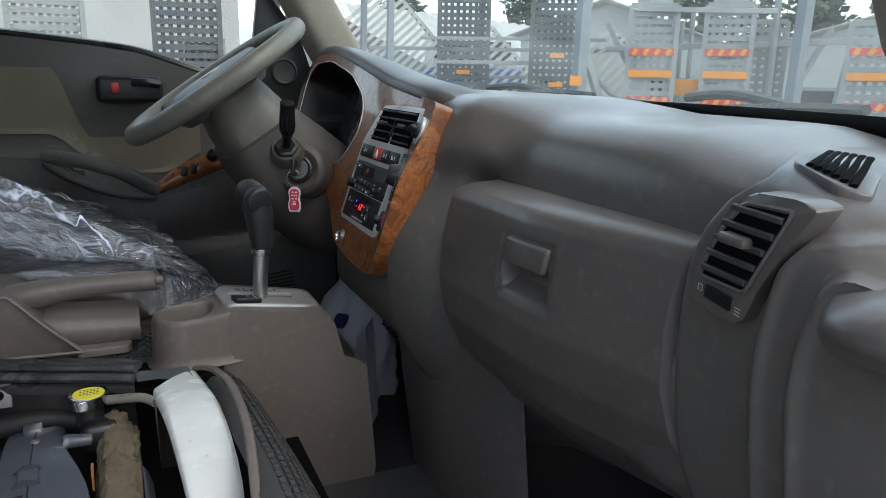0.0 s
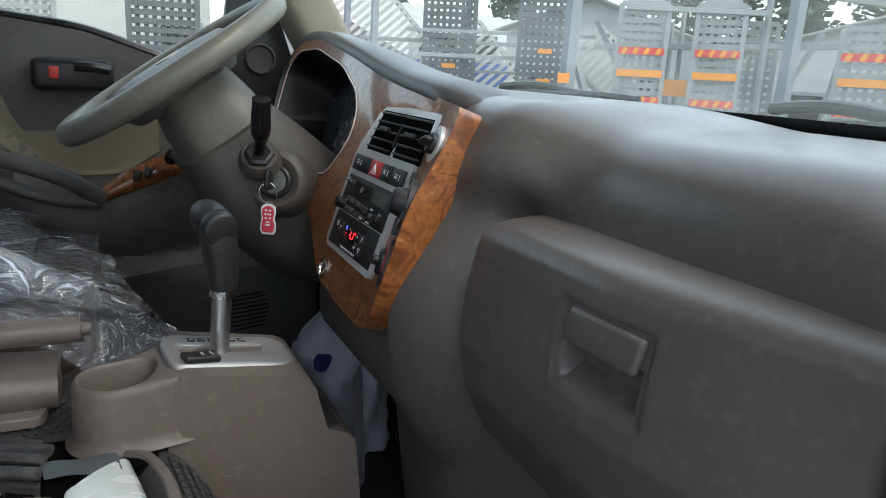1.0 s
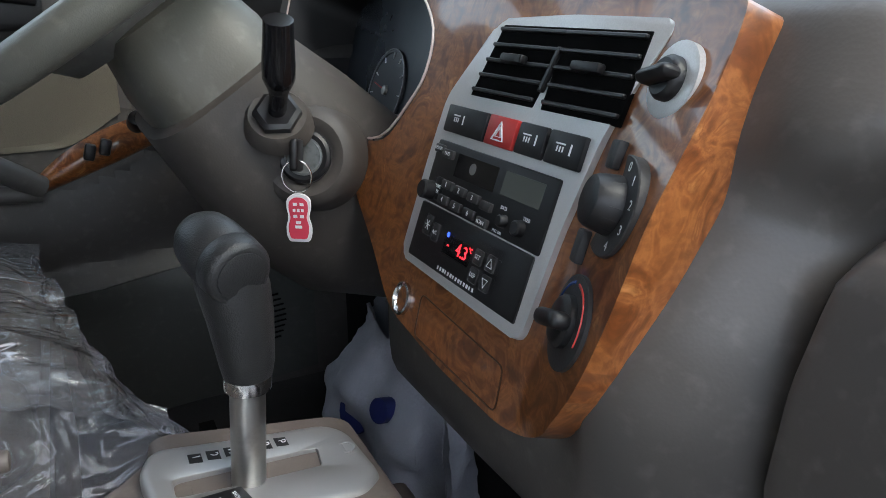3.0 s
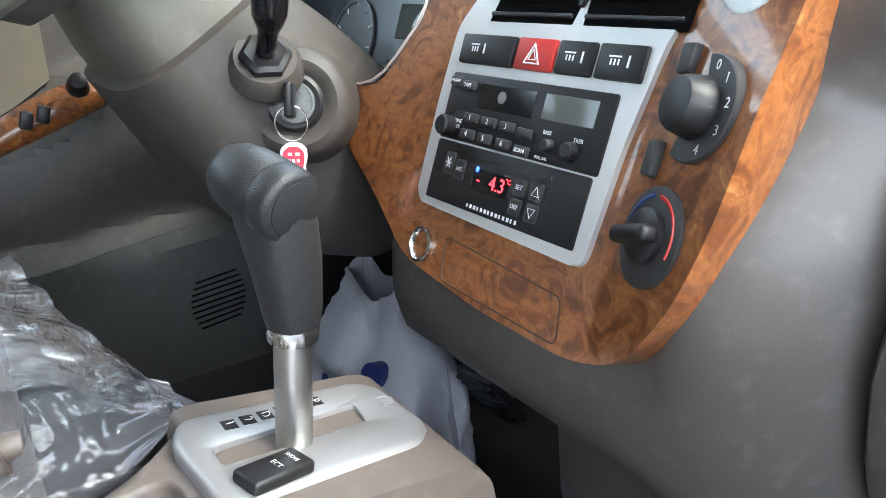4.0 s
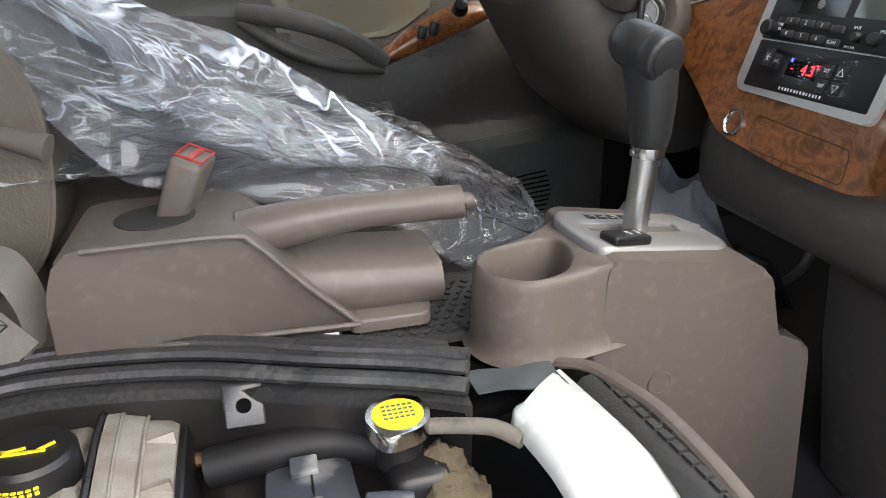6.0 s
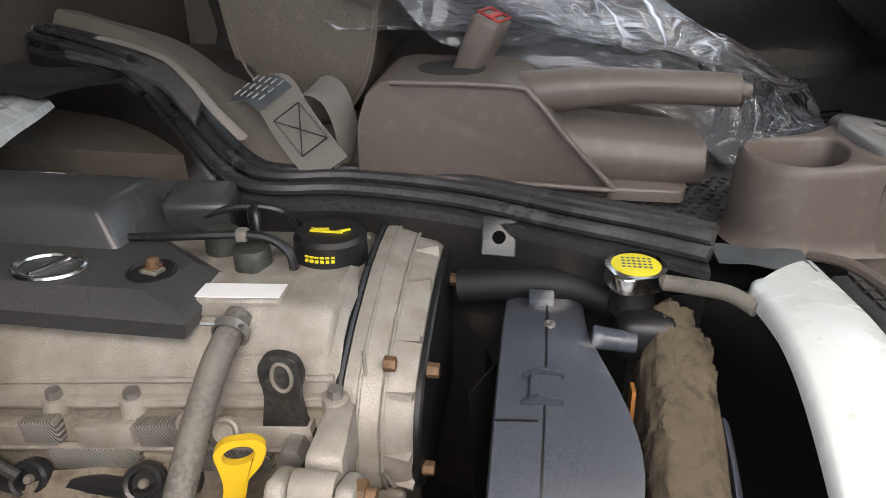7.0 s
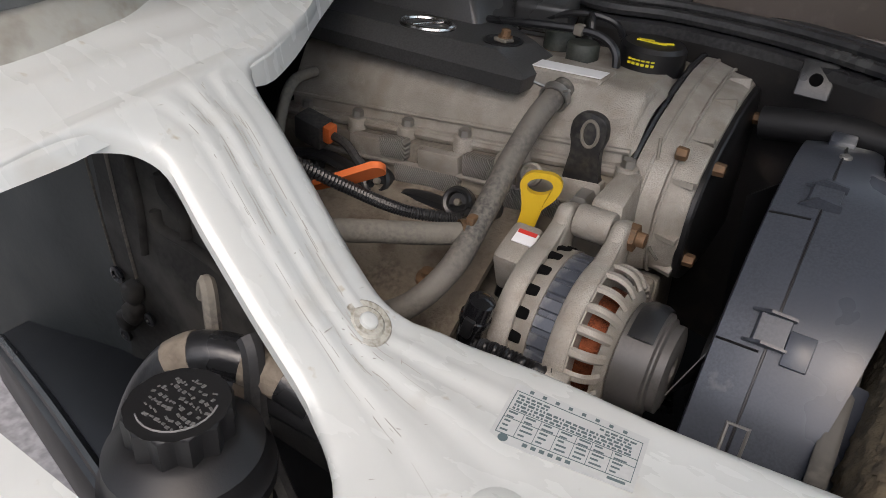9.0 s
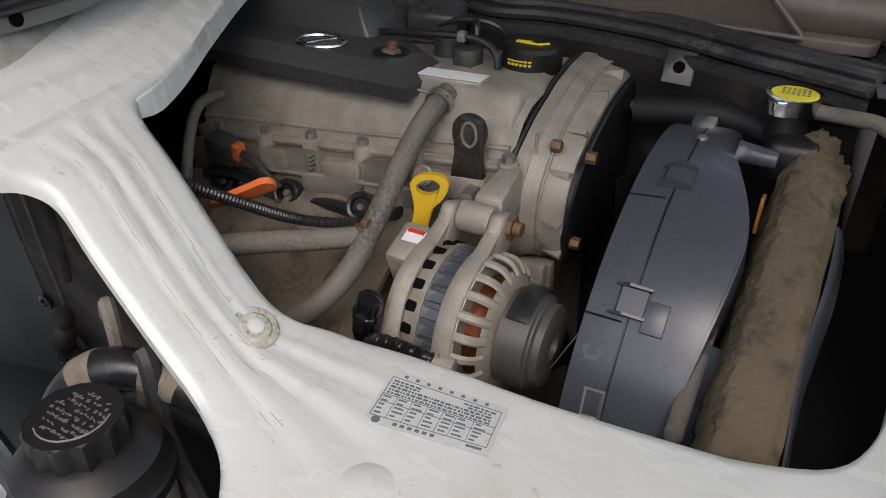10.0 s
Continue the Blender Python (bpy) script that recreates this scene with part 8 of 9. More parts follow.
for k in range(L):
    j = (k + 1) % L
    bm.faces.new((R[0][k], R[0][j], R[1][j], R[1][k]))
    bm.faces.new((R[2][k], R[3][k], R[3][j], R[2][j]))
    bm.faces.new((R[0][k], R[2][k], R[2][j], R[0][j]))
    bm.faces.new((R[1][k], R[1][j], R[3][j], R[3][k]))
part("handle", bm, M_YELLOW, dip, smooth=50)
bm = B()
cyl(bm, V(-0.304, 1.130, 1.004), V(-0.310, 1.120, 0.94), 0.009, 0.008, 12)
part("tube", bm, M_BLACK, dip)
od = thing("orange_dipstick", "orange flat-handled transmission dipstick", "dipstick", (-0.438, 1.012, 1.04))
bm = B()
a, b = V(-0.440, 1.006, 1.062), V(-0.385, 1.020, 1.090)
ax = (b - a).normalized()
sd_ = V(-0.1, -0.75, 0.6).normalized()
nn = ax.cross(sd_)
prism(bm, [a + ax * p.x + sd_ * p.y for p in rounded([(0, -0.004, 0), (0.020, -0.006, 0), (0.028, -0.011, 0), (0.066, -0.010, 0), (0.070, 0.0, 0), (0.066, 0.008, 0), (0.024, 0.006, 0), (0, 0.005, 0)], 0.004, 3)], nn * 0.006, 0.001)
part("handle", bm, M_ORANGE, od)
bm = B()
tube(bm, [a, V(-0.46, 1.0, 1.02), V(-0.475, 0.99, 0.98)], 0.003, 8)
part("rod", bm, M_STEEL, od)
bm = B()
lathe(bm, V(-0.462, 1.005, 1.012), V(0.3, -0.7, 0.7), [(0, 0.018), (0.004, 0.018), (0.005, 0.008)], 20)
part("disc", bm, M_HOSE, od)
oc = thing("orange_connector", "orange and black wiring connector", "connector", (-0.53, 1.16, 1.03))
bm = B()
box(bm, (-0.546, 1.150, 1.030), (0.010, 0.014, 0.020), pose(0, 0, 0, 10, 10, 0), 0.002)
part("clip", bm, M_ORANGE, oc)
bm = B()
box(bm, (-0.570, 1.152, 1.028), (0.036, 0.024, 0.030), pose(0, 0, 0, 10, 10, 0), 0.003)
tube(bm, [V(-0.54, 1.150, 1.028), V(-0.52, 1.146, 1.026), V(-0.505, 1.146, 1.012), V(-0.488, 1.146, 1.000)], 0.0048, 8)
part("plug_and_loom", bm, M_HOSE_BLACK, oc)
bm = B()
tube(bm, [V(-0.60, 1.19, 1.075), V(-0.595, 1.15, 1.075), V(-0.585, 1.12, 1.05), V(-0.56, 1.08, 1.01)], 0.006, 10)
solo("metal_pipe", bm, M_HOSE, "thin bent metal pipe behind the engine", "pipe")

# plug and ribbed wiring sleeve beside the alternator
pl = thing("loom_plug", "black two-pin plug with ribbed wiring sleeve by the alternator", "connector", (-0.279, 0.995, 0.985))
bm = B()
pd = V(-0.012, 0.0, -0.046).normalized()
lathe(bm, V(-0.268, 0.995, 1.022), pd, [(-0.004, 0.006), (-0.002, 0.0105), (0.012, 0.0112), (0.013, 0.0124), (0.018, 0.0124), (0.019, 0.0108), (0.034, 0.0100), (0.042, 0.0075), (0.045, 0.004)], 18)
part("plug_body", bm, M_BLACK_GLOSS, pl, smooth=35)
bm = B()
box(bm, V(-0.272, 0.984, 1.004), (0.009, 0.006, 0.018), pose(0, 0, 0, 0, 14, 0), 0.0015)
part("latch", bm, M_BLACK, pl)
bm = B()
tube(bm, [V(-0.279, 0.995, 0.982), V(-0.273, 0.994, 0.982), V(-0.258, 0.992, 0.986), V(-0.242, 0.992, 0.987), V(-0.222, 0.994, 0.984), V(-0.198, 1.002, 0.976)], 0.0055, 10, 14, radius=lambda t: 0.0058 + 0.0010 * math.sin(t * 190))
part("ribbed_sleeve", bm, M_BLACK, pl, smooth=60)
# alternator
alt = thing("alternator", "dusty cast alternator with copper windings and belt pulley", "alternator", (-0.23, 1.075, 0.90))
AC = V(0, 1.070, 0.972)
bm = B()
lathe(bm, AC + V(-0.268, 0, 0), (1, 0, 0), [(0, 0.040), (0.006, 0.055), (0.018, 0.062), (0.034, 0.064)], 40)
rear = part("rear_housing", bm, M_ALU, alt)
bm = B()
lathe(bm, AC + V(-0.234, 0, 0), (1, 0, 0), [(0, 0.060), (0.036, 0.060)], 48)
st = part("stator", bm, M_SHROUD, alt, "dark laminated stator")
bar_me = None
for k in range(26):
    a = k * math.tau / 26
    if bar_me is None:
        bm = B()
        box(bm, (-0.216, 0, 0.0605), (0.037, 0.0105, 0.004), None, 0.001, 1)
        bar_me = finish(bm, "lamination", M_SHROUD)
    ob = new("lamination", bar_me)
    ob.parent = st
    ob.matrix_basis = Matrix.Translation(AC) @ Matrix.Rotation(a, 4, "X")
bm = B()
lathe(bm, AC + V(-0.200, 0, 0), (1, 0, 0), [(0, 0.064), (0.006, 0.0655), (0.010, 0.064)], 40)
lathe(bm, AC + V(-0.168, 0, 0), (1, 0, 0), [(0, 0.056), (0.006, 0.050), (0.010, 0.034), (0.012, 0.020)], 40)
front = part("front_housing", bm, M_ALU, alt)
bm = B()
lathe(bm, AC + V(-0.198, 0, 0), (1, 0, 0), [(0, 0.047), (0.026, 0.044)], 32)
part("winding", bm, M_COPPER, alt, "copper winding seen through the ribs")
bm = B()
lathe(bm, AC + V(-0.262, 0, 0), (1, 0, 0), [(0, 0.050), (0.026, 0.056)], 32)
part("winding", bm, M_COPPER, alt)
rib_me = None
for k in range(22):
    a = k * math.tau / 22
    if rib_me is None:
        bm = B()
        tube(bm, [V(-0.194, 0, 0.063), V(-0.182, 0, 0.0635), V(-0.170, 0, 0.060), V(-0.162, 0, 0.052)], 0.0042, 6, 3, flat=0.7)
        rib_me = finish(bm, "rib", M_ALU)
    ob = new("rib", rib_me)
    ob.parent = front
    ob.matrix_basis = Matrix.Translation(AC) @ Matrix.Rotation(a, 4, "X")
# black blocks on the housing paint the shade of its cooling slots
for k in range(20):
    a = k * math.tau / 20
    bm = B()
    c = AC + V(-0.2505, math.cos(a) * 0.0615, math.sin(a) * 0.0615)
    box(bm, c, (0.022, 0.0095, 0.006), Matrix.Rotation(a + math.pi / 2, 3, "X"), 0.0028, 2)
    part("rear_slot", bm, M_SHADE_BLACK, rear)
# mounting ears and pivot
for x in (-0.262, -0.202):
    bm = B()
    hexa(bm, [V(x - 0.011, 1.072, 1.020), V(x + 0.011, 1.072, 1.020), V(x + 0.011, 1.112, 1.008), V(x - 0.011, 1.112, 1.008),
              V(x - 0.009, 1.108, 1.062), V(x + 0.009, 1.108, 1.062), V(x + 0.009, 1.138, 1.050), V(x - 0.009, 1.138, 1.050)], 0.006, 3)
    part("mounting_ear", bm, M_ALU, alt)
    bm = B()
    rings = []
    for k in range(28):
        a = radians(48 + k * 6.2)
        ro = 0.0685 + 0.030 * smooth01(radians(88), radians(50), a)
        ri = 0.055
        w = 0.0105 - 0.0025 * smooth01(radians(120), radians(60), a)
        er = V(0, math.cos(a), math.sin(a))
        rings.append([AC + V(x + s * w, 0, 0) + er * r for s, r in ((-1, ri), (1, ri), (1, ro - 0.002), (0.75, ro), (-0.75, ro), (-1, ro - 0.002))])
    loft(bm, rings)
    part("clamp_arm", bm, M_ALU, alt, smooth=40)
bm = B()
cyl(bm, V(-0.252, 1.118, 1.046), V(-0.212, 1.118, 1.046), 0.0145, 0.0145, 18, 0.002)
part("pivot_sleeve", bm, M_ALU, alt)
bm = B()
cyl(bm, V(-0.212, 1.118, 1.046), V(-0.178, 1.118, 1.046), 0.0065, 0.0065, 10)
cyl(bm, V(-0.196, 1.118, 1.046), V(-0.187, 1.118, 1.046), 0.0115, 0.0115, 6)
part("pivot_bolt", bm, M_RUST, alt)
bm = B()
hexa(bm, [V(-0.250, 1.13, 1.030), V(-0.210, 1.13, 1.030), V(-0.215, 1.19, 1.020), V(-0.245, 1.19, 1.020), V(-0.248, 1.135, 1.060), V(-0.212, 1.135, 1.060), V(-0.217, 1.19, 1.070), V(-0.243, 1.19, 1.070)], 0.005, 2)
part("bracket", bm, M_ALU, alt)
bm = B()
box(bm, (-0.293, 1.085, 1.010), (0.035, 0.045, 0.045), pose(0, 0, 0, 20, 0, 0), 0.006, 2)
rg = part("regulator", bm, M_ALU, alt)
bm = B()
box(bm, (-0.288, 1.082, 1.0330), (0.024, 0.014, 0.0015), pose(0, 0, 0, 20, 0, 0))
sl_ = part("sticker", bm, M_WHITE_MARK, rg, "white and red sticker")
bm = B()
box(bm, (-0.2885, 1.0865, 1.0356), (0.021, 0.004, 0.001), pose(0, 0, 0, 20, 0, 0))
part("sticker_print", bm, M_REFLECT_RED, sl_)
bm = B()
cyl(bm, V(-0.222, 0.996, 0.978), V(-0.182, 1.000, 0.976), 0.009, 0.009, 14, 0.002)
part("lower_lug", bm, M_ALU, alt)
bm = B()
lathe(bm, AC + V(-0.160, 0, 0), (1, 0, 0), [(0, 0.030), (0.002, 0.0425), (0.034, 0.0425), (0.036, 0.0395), (0.038, 0.0395), (0.040, 0.036), (0.048, 0.036), (0.050, 0.031), (0.050, 0.012), (0.044, 0.010)], 40)
part("pulley", bm, surface("dusty_pulley", (0.12, 0.115, 0.11), (0.075, 0.072, 0.07), rough=0.42, metal=0.4, big=20, bump=0.05), alt, "smooth dark belt pulley", smooth=40)
bm = B()
tube(bm, [AC + V(-0.160, math.cos(a) * 0.0445, math.sin(a) * 0.0445) for a in (2.2, 2.0, 1.7, 1.4, 1.1, 0.8, 0.5)] + [V(-0.160, 1.20, 0.86), V(-0.160, 1.28, 0.75)], 0.010, 6, 4, flat=0.25)
solo("drive_belt", bm, M_RUBBER, "black ribbed drive belt", "belt")

# the whole unit is slimmer along the shaft than it is wide
alt.matrix_basis = Matrix.Translation((-0.238, 0, 0)) @ Matrix.Scale(0.80, 4, (1, 0, 0)) @ Matrix.Translation((0.238, 0, 0)) @ alt.matrix_basis

# fan shroud
FC = V(0, 1.262, 0.852)


def ring_pt(a, r, x):
    return V(x, FC.y + math.cos(a) * r, FC.z + math.sin(a) * r)


sh = thing("fan_shroud", "blue-grey plastic fan shroud with clips and dust marks", "fan shroud", (-0.08, 1.26, 0.63))
bm = B()
SA0, SA1 = radians(20), radians(232)
prof = [(-0.117, 0.234), (-0.115, 0.243), (-0.100, 0.2455), (-0.083, 0.2475), (-0.077, 0.2475), (-0.058, 0.2480), (-0.050, 0.2455), (-0.047, 0.190)]


def ring_skin(u, v):
    a = SA0 + (SA1 - SA0) * u
    x, r = prof[round(v * 7)]
    wide = 0.036 * smooth01(radians(84), radians(120), a) * (1 - 0.55 * smooth01(radians(116), radians(165), a))
    return ring_pt(a, r + 0.004 * smooth01(radians(84), radians(120), a) * (v > 0.6), x + wide * smooth01(0.55, 0.85, v))


sheet(bm, ring_skin, 60, 7, (0.002, 0.0, -0.003))
part("ring", bm, M_SHROUD, sh, smooth=35)
bm = B()
tube(bm, [ring_pt(SA0 + (SA1 - SA0) * k / 30, 0.2478, -0.080) for k in range(31)], 0.0012, 5, 1)
part("parting_line", bm, M_BLACK, sh)
for a in (radians(106), radians(135)):
    bm = B()
    u = V(1, 0, 0)
    rr_, tt_ = V(0, math.cos(a), math.sin(a)), V(0, -math.sin(a), math.cos(a))
    mm = Matrix((u, tt_, rr_)).transposed()
    c = ring_pt(a, 0.250, -0.081)
    hexa(bm, [c + u * x + tt_ * t + rr_ * r for x, t, r in ((-0.012, -0.011, -0.004), (0.012, -0.011, -0.004), (0.012, 0.011, -0.004), (-0.012, 0.011, -0.004), (-0.010, -0.011, 0.0015), (0.012, -0.011, 0.0015), (0.012, 0.011, 0.0015), (-0.010, 0.011, 0.0015))], 0.0006, 1)
    cl_ = part("clip", bm, M_SHROUD, sh, smooth=20)
    for s in (-1, 1):
        bm = B()
        hexa(bm, [c + u * x + tt_ * (s * 0.0120 + t) + rr_ * r for t in (-0.0011, 0.0011) for x, r in ((-0.017, -0.003), (0.014, -0.003), (0.014, 0.0050), (-0.004, 0.0078))])
        part("clip_end", bm, M_SHROUD, cl_, smooth=20)
bm = B()
a = radians(137)
box(bm, ring_pt(a, 0.251, -0.060), (0.018, 0.026, 0.005), Matrix((V(1, 0, 0), V(0, -math.sin(a), math.cos(a)), V(0, math.cos(a), math.sin(a)))).transposed(), 0.001)
part("pad", bm, M_SHROUD, sh)
for a in (radians(112), radians(139), radians(160)):
    bm = B()
    tube(bm, [ring_pt(a, 0.2432, -0.1145), ring_pt(a, 0.2456, -0.100), ring_pt(a, 0.2474, -0.084)], 0.0010, 5, 2)
    part("joint", bm, M_BLACK, sh)
bm = B()
sheet(bm, lambda u, v: ring_pt(radians(138 + 30 * u), 0.238 - 0.014 * v, -0.030 + 0.020 * v), 20, 4, (0.002, 0, -0.003))
part("lower_duct", bm, M_SHROUD, sh, "lower duct half of the shroud", smooth=50)
bm = B()
lathe(bm, ring_pt(radians(88.5), 0.2475, -0.078), (0, 0, 1), [(0, 0.0055), (0.002, 0.005), (0.003, 0.003), (0.002, 0.001)], 12)
part("screw", bm, M_STEEL, sh)
bm = B()
box(bm, ring_pt(radians(78), 0.250, -0.085), (0.022, 0.018, 0.010), pose(0, 0, 0, 12, 0, 0), 0.002)
part("top_tab", bm, M_SHROUD, sh)
bm = B()
cyl(bm, V(-0.045, 1.255, 1.100), V(-0.010, 1.253, 1.098), 0.010, 0.008, 14, 0.002)
part("spigot", bm, M_SHROUD, sh)
fan = thing("cooling_fan", "black plastic engine cooling fan, at rest", "fan", (-0.118, FC.y, FC.z))
for k in range(7):
    a = k * math.tau / 7
    bm = B()
    hexa(bm, [V(-0.118, FC.y, FC.z) + Matrix.Rotation(a, 3, "X") @ V(dx, dy, dz) for dx, dy, dz in ((-0.012, -0.02, 0.05), (0.012, 0.02, 0.05), (0.014, 0.022, 0.05), (-0.010, -0.018, 0.05), (-0.02, -0.05, 0.215), (0.02, 0.05, 0.215), (0.022, 0.052, 0.215), (-0.018, -0.048, 0.215))])
    part("blade", bm, M_BLACK, fan)
bm = B()
lathe(bm, V(-0.135, FC.y, FC.z), (1, 0, 0), [(0, 0.055), (0.03, 0.06), (0.04, 0.03)], 24)
part("hub", bm, M_BLACK, fan)

# radiator
rad = thing("radiator", "dusty radiator with foam strips and filler neck", "radiator", (0.02, 1.25, 0.64))
bm = B()
hexa(bm, [V(-0.004, 0.99, 0.66), V(0.030, 0.99, 0.66), V(0.030, 1.38, 0.66), V(-0.004, 1.38, 0.66), V(-0.004, 0.99, 0.98), V(0.030, 0.99, 0.98), V(0.030, 1.38, 1.095), V(-0.004, 1.38, 1.095)], 0.006, 2)
part("core", bm, M_BODY_UNDER, rad)
bm = B()
box(bm, (0.000, 1.315, 1.095), (0.050, 0.12, 0.040), None, 0.012, 3)
part("top_tank", bm, M_BLACK, rad)
bm = B()
lathe(bm, V(-0.012, 1.294, 1.105), (0, 0, 1), [(0, 0.019), (0.024, 0.017), (0.025, 0.021), (0.028, 0.021)], 24)
part("filler_neck", bm, M_BLACK, rad)
bm = B()
pts = []
for k in range(48):
    a = k * math.tau / 48
    r = 0.0245 + 0.0045 * max(0, math.cos(2 * (a - 1.1))) ** 3
    pts.append(V(-0.012 + math.cos(a) * r, 1.294 + math.sin(a) * r, 1.146))
prism(bm, pts, (0, 0, -0.014), 0.003, 2)
rcap = part("radiator_cap", bm, M_CHROME, rad, "bright metal radiator cap with yellow label")
bm = B()
lathe(bm, V(-0.012, 1.294, 1.1455), (0, 0, 1), [(0, 0.020), (0.0012, 0.0198), (0.0014, 0.018), (0.0014, 0.001)], 28)
ylw = part("cap_label", bm, M_YELLOW_PRINT, rcap)
bm = B()
for j in range(4):
    for k in range(6):
        box(bm, (-0.022 + k * 0.0042, 1.304 - j * 0.0052, 1.1471), (0.0028, 0.0020, 0.0003))
tagged(part("print", bm, M_INK, ylw, "tiny unreadable warning print"), kind="stuff")
bm = B()
tube(bm, [V(0.008, 1.288, 1.135), V(0.035, 1.275, 1.139), V(0.055, 1.262, 1.142), V(0.070, 1.245, 1.140)], 0.0065, 10)
part("overflow_hose", bm, M_HOSE, rad)


def foam_z(y):
    return 1.118 - 0.40 * max(0.0, 1.285 - y)


FOAM_W = [(-0.010, -0.095), (-0.009, -0.050), (-0.004, -0.014), (0.004, 0.000), (0.020, 0.004), (0.038, 0.002), (0.046, -0.006), (0.045, -0.05), (0.044, -0.10)]


def foam_pt(u, v):
    y = 1.298 - 0.315 * u
    k = v * (len(FOAM_W) - 1)
    i = min(len(FOAM_W) - 2, int(k))
    x, dz = FOAM_W[i][0] + (FOAM_W[i + 1][0] - FOAM_W[i][0]) * (k - i), FOAM_W[i][1] + (FOAM_W[i + 1][1] - FOAM_W[i][1]) * (k - i)
    rag = 1.0 if (v < 0.42 or u < 0.26) else 0.22
    n1 = noise.noise(V(y * 70, dz * 70, x * 70)) * 0.0032 + noise.noise(V(y * 240, dz * 200, x * 180)) * 0.0036
    top = 1.0 - 0.5 * smooth01(0.16, 0.0, u)
    return V(0.006 + (x - 0.006) * top + n1 * rag, y + n1 * rag, foam_z(y) + dz * (1 + 0.1 * math.sin(y * 30)) + n1 * 1.3 * rag - 0.012 * smooth01(0.06, 0.0, u))


bm = B()
sheet(bm, foam_pt, 110, 64)
part("foam_strip", bm, M_FOAM, rad, "crumbling dust-caked foam strip", smooth=80)
bm = B()
box(bm, (-0.0125, 1.226, 1.058), (0.003, 0.016, 0.032), pose(0, 0, 0, -8, 0, 0))
part("orange_tag", bm, surface("dirty_orange_tag", (0.42, 0.17, 0.03), (0.22, 0.10, 0.03), rough=0.7, big=40), rad, "dirty orange tag")
bm = B()
sheet(bm, lambda u, v: V(0.046 + 0.013 * v * (1 - 0.5 * u) + 0.002 * math.sin(u * 8), 1.195 - 0.21 * u, foam_z(1.195 - 0.21 * u) - 0.004 - 0.03 * v * v), 20, 6, (0, 0, -0.05))
part("side_deflector", bm, M_SHROUD, rad, "grey plastic side deflector", smooth=50)
bm = B()
hexa(bm, [V(-0.030, 1.02, 0.96), V(-0.016, 1.02, 0.96), V(-0.016, 1.18, 1.03), V(-0.030, 1.18, 1.03), V(-0.030, 1.02, 0.972), V(-0.016, 1.02, 0.972), V(-0.016, 1.18, 1.042), V(-0.030, 1.18, 1.042)], 0.003, 1)
part("side_rail", bm, M_BODY_UNDER, rad)
# bars get their dark from the colour, as a silhouette over bright ground
gr = thing("front_lattice", "front support bars in painted shade-black with the bright ground showing between", "chassis", (0.14, 1.45, 0.7))
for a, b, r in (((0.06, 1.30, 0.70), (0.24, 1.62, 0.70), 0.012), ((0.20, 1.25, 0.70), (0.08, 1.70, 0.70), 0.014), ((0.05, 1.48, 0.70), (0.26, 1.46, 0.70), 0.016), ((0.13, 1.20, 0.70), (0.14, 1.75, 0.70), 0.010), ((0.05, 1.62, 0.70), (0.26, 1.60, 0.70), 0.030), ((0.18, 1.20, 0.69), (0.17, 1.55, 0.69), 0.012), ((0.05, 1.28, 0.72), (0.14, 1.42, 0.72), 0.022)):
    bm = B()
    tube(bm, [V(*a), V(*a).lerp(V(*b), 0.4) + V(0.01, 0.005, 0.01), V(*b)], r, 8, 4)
    part("bar", bm, M_SHADE_BLACK, gr)
br = thing("bay_bracket", "black steel bracket with a hole on the tunnel side", "bracket", (-0.125, 1.37, 1.13))
bm = B()
hexa(bm, [V(-0.142, 1.350, 1.118), V(-0.110, 1.350, 1.117), V(-0.110, 1.354, 1.117), V(-0.142, 1.354, 1.118), V(-0.142, 1.364, 1.150), V(-0.110, 1.364, 1.149), V(-0.110, 1.368, 1.149), V(-0.142, 1.368, 1.150)], 0.0015, 1)
part("plate", bm, M_ENGINE_COVER, br)
# uncut hole: its dark is a black disc on the plate
bm = B()
lathe(bm, V(-0.126, 1.3568, 1.1340), V(0, -0.9, 0.38), [(0, 0.0062), (0.0004, 0.0062), (0.0004, 0.001)], 16)
part("hole", bm, M_SHADE_BLACK, br)
bm = B()
tube(bm, [V(-0.16, 1.35, 1.085), V(-0.10, 1.345, 1.095), V(-0.05, 1.34, 1.095), V(-0.01, 1.325, 1.085)], 0.016, 14)
solo("upper_radiator_hose", bm, plain("epdm_rubber", (0.007, 0.007, 0.008), 0.6), "black upper radiator hose", "hose")
clp = thing("loom_clip", "bare metal loom clip standing on the panel edge", "clip", (-0.078, 0.985, 1.0))
bm = B()
tube(bm, [V(-0.084, 0.984, 0.994), V(-0.084, 0.990, 1.014), V(-0.071, 0.991, 1.014), V(-0.071, 0.985, 0.994)], 0.0016, 6, 1, True)
part("loop", bm, M_STEEL, clp)

# brake fluid reservoir in the side opening
res = thing("fluid_reservoir", "black-capped power steering fluid reservoir", "reservoir", (-0.345, 0.785, 0.90))
RC = V(-0.338, 0.780, 0)
bm = B()
lathe(bm, RC + V(0, 0, 0.92), (0, 0, 1), [(0, 0.040), (0.03, 0.045), (0.070, 0.046), (0.072, 0.048)], 32)
part("bottle", bm, surface("reservoir_plastic", (0.30, 0.31, 0.20), rough=0.4), res, "translucent yellowish bottle")
bm = B()
lathe(bm, RC + V(0, 0, 0.990), (0, 0, 1), [(0, 0.0505), (0.008, 0.0505), (0.012, 0.047), (0.026, 0.045), (0.036, 0.034), (0.038, 0.028)], 36)
part("shoulder", bm, M_BLACK, res, "dark grey collar")
bm = B()
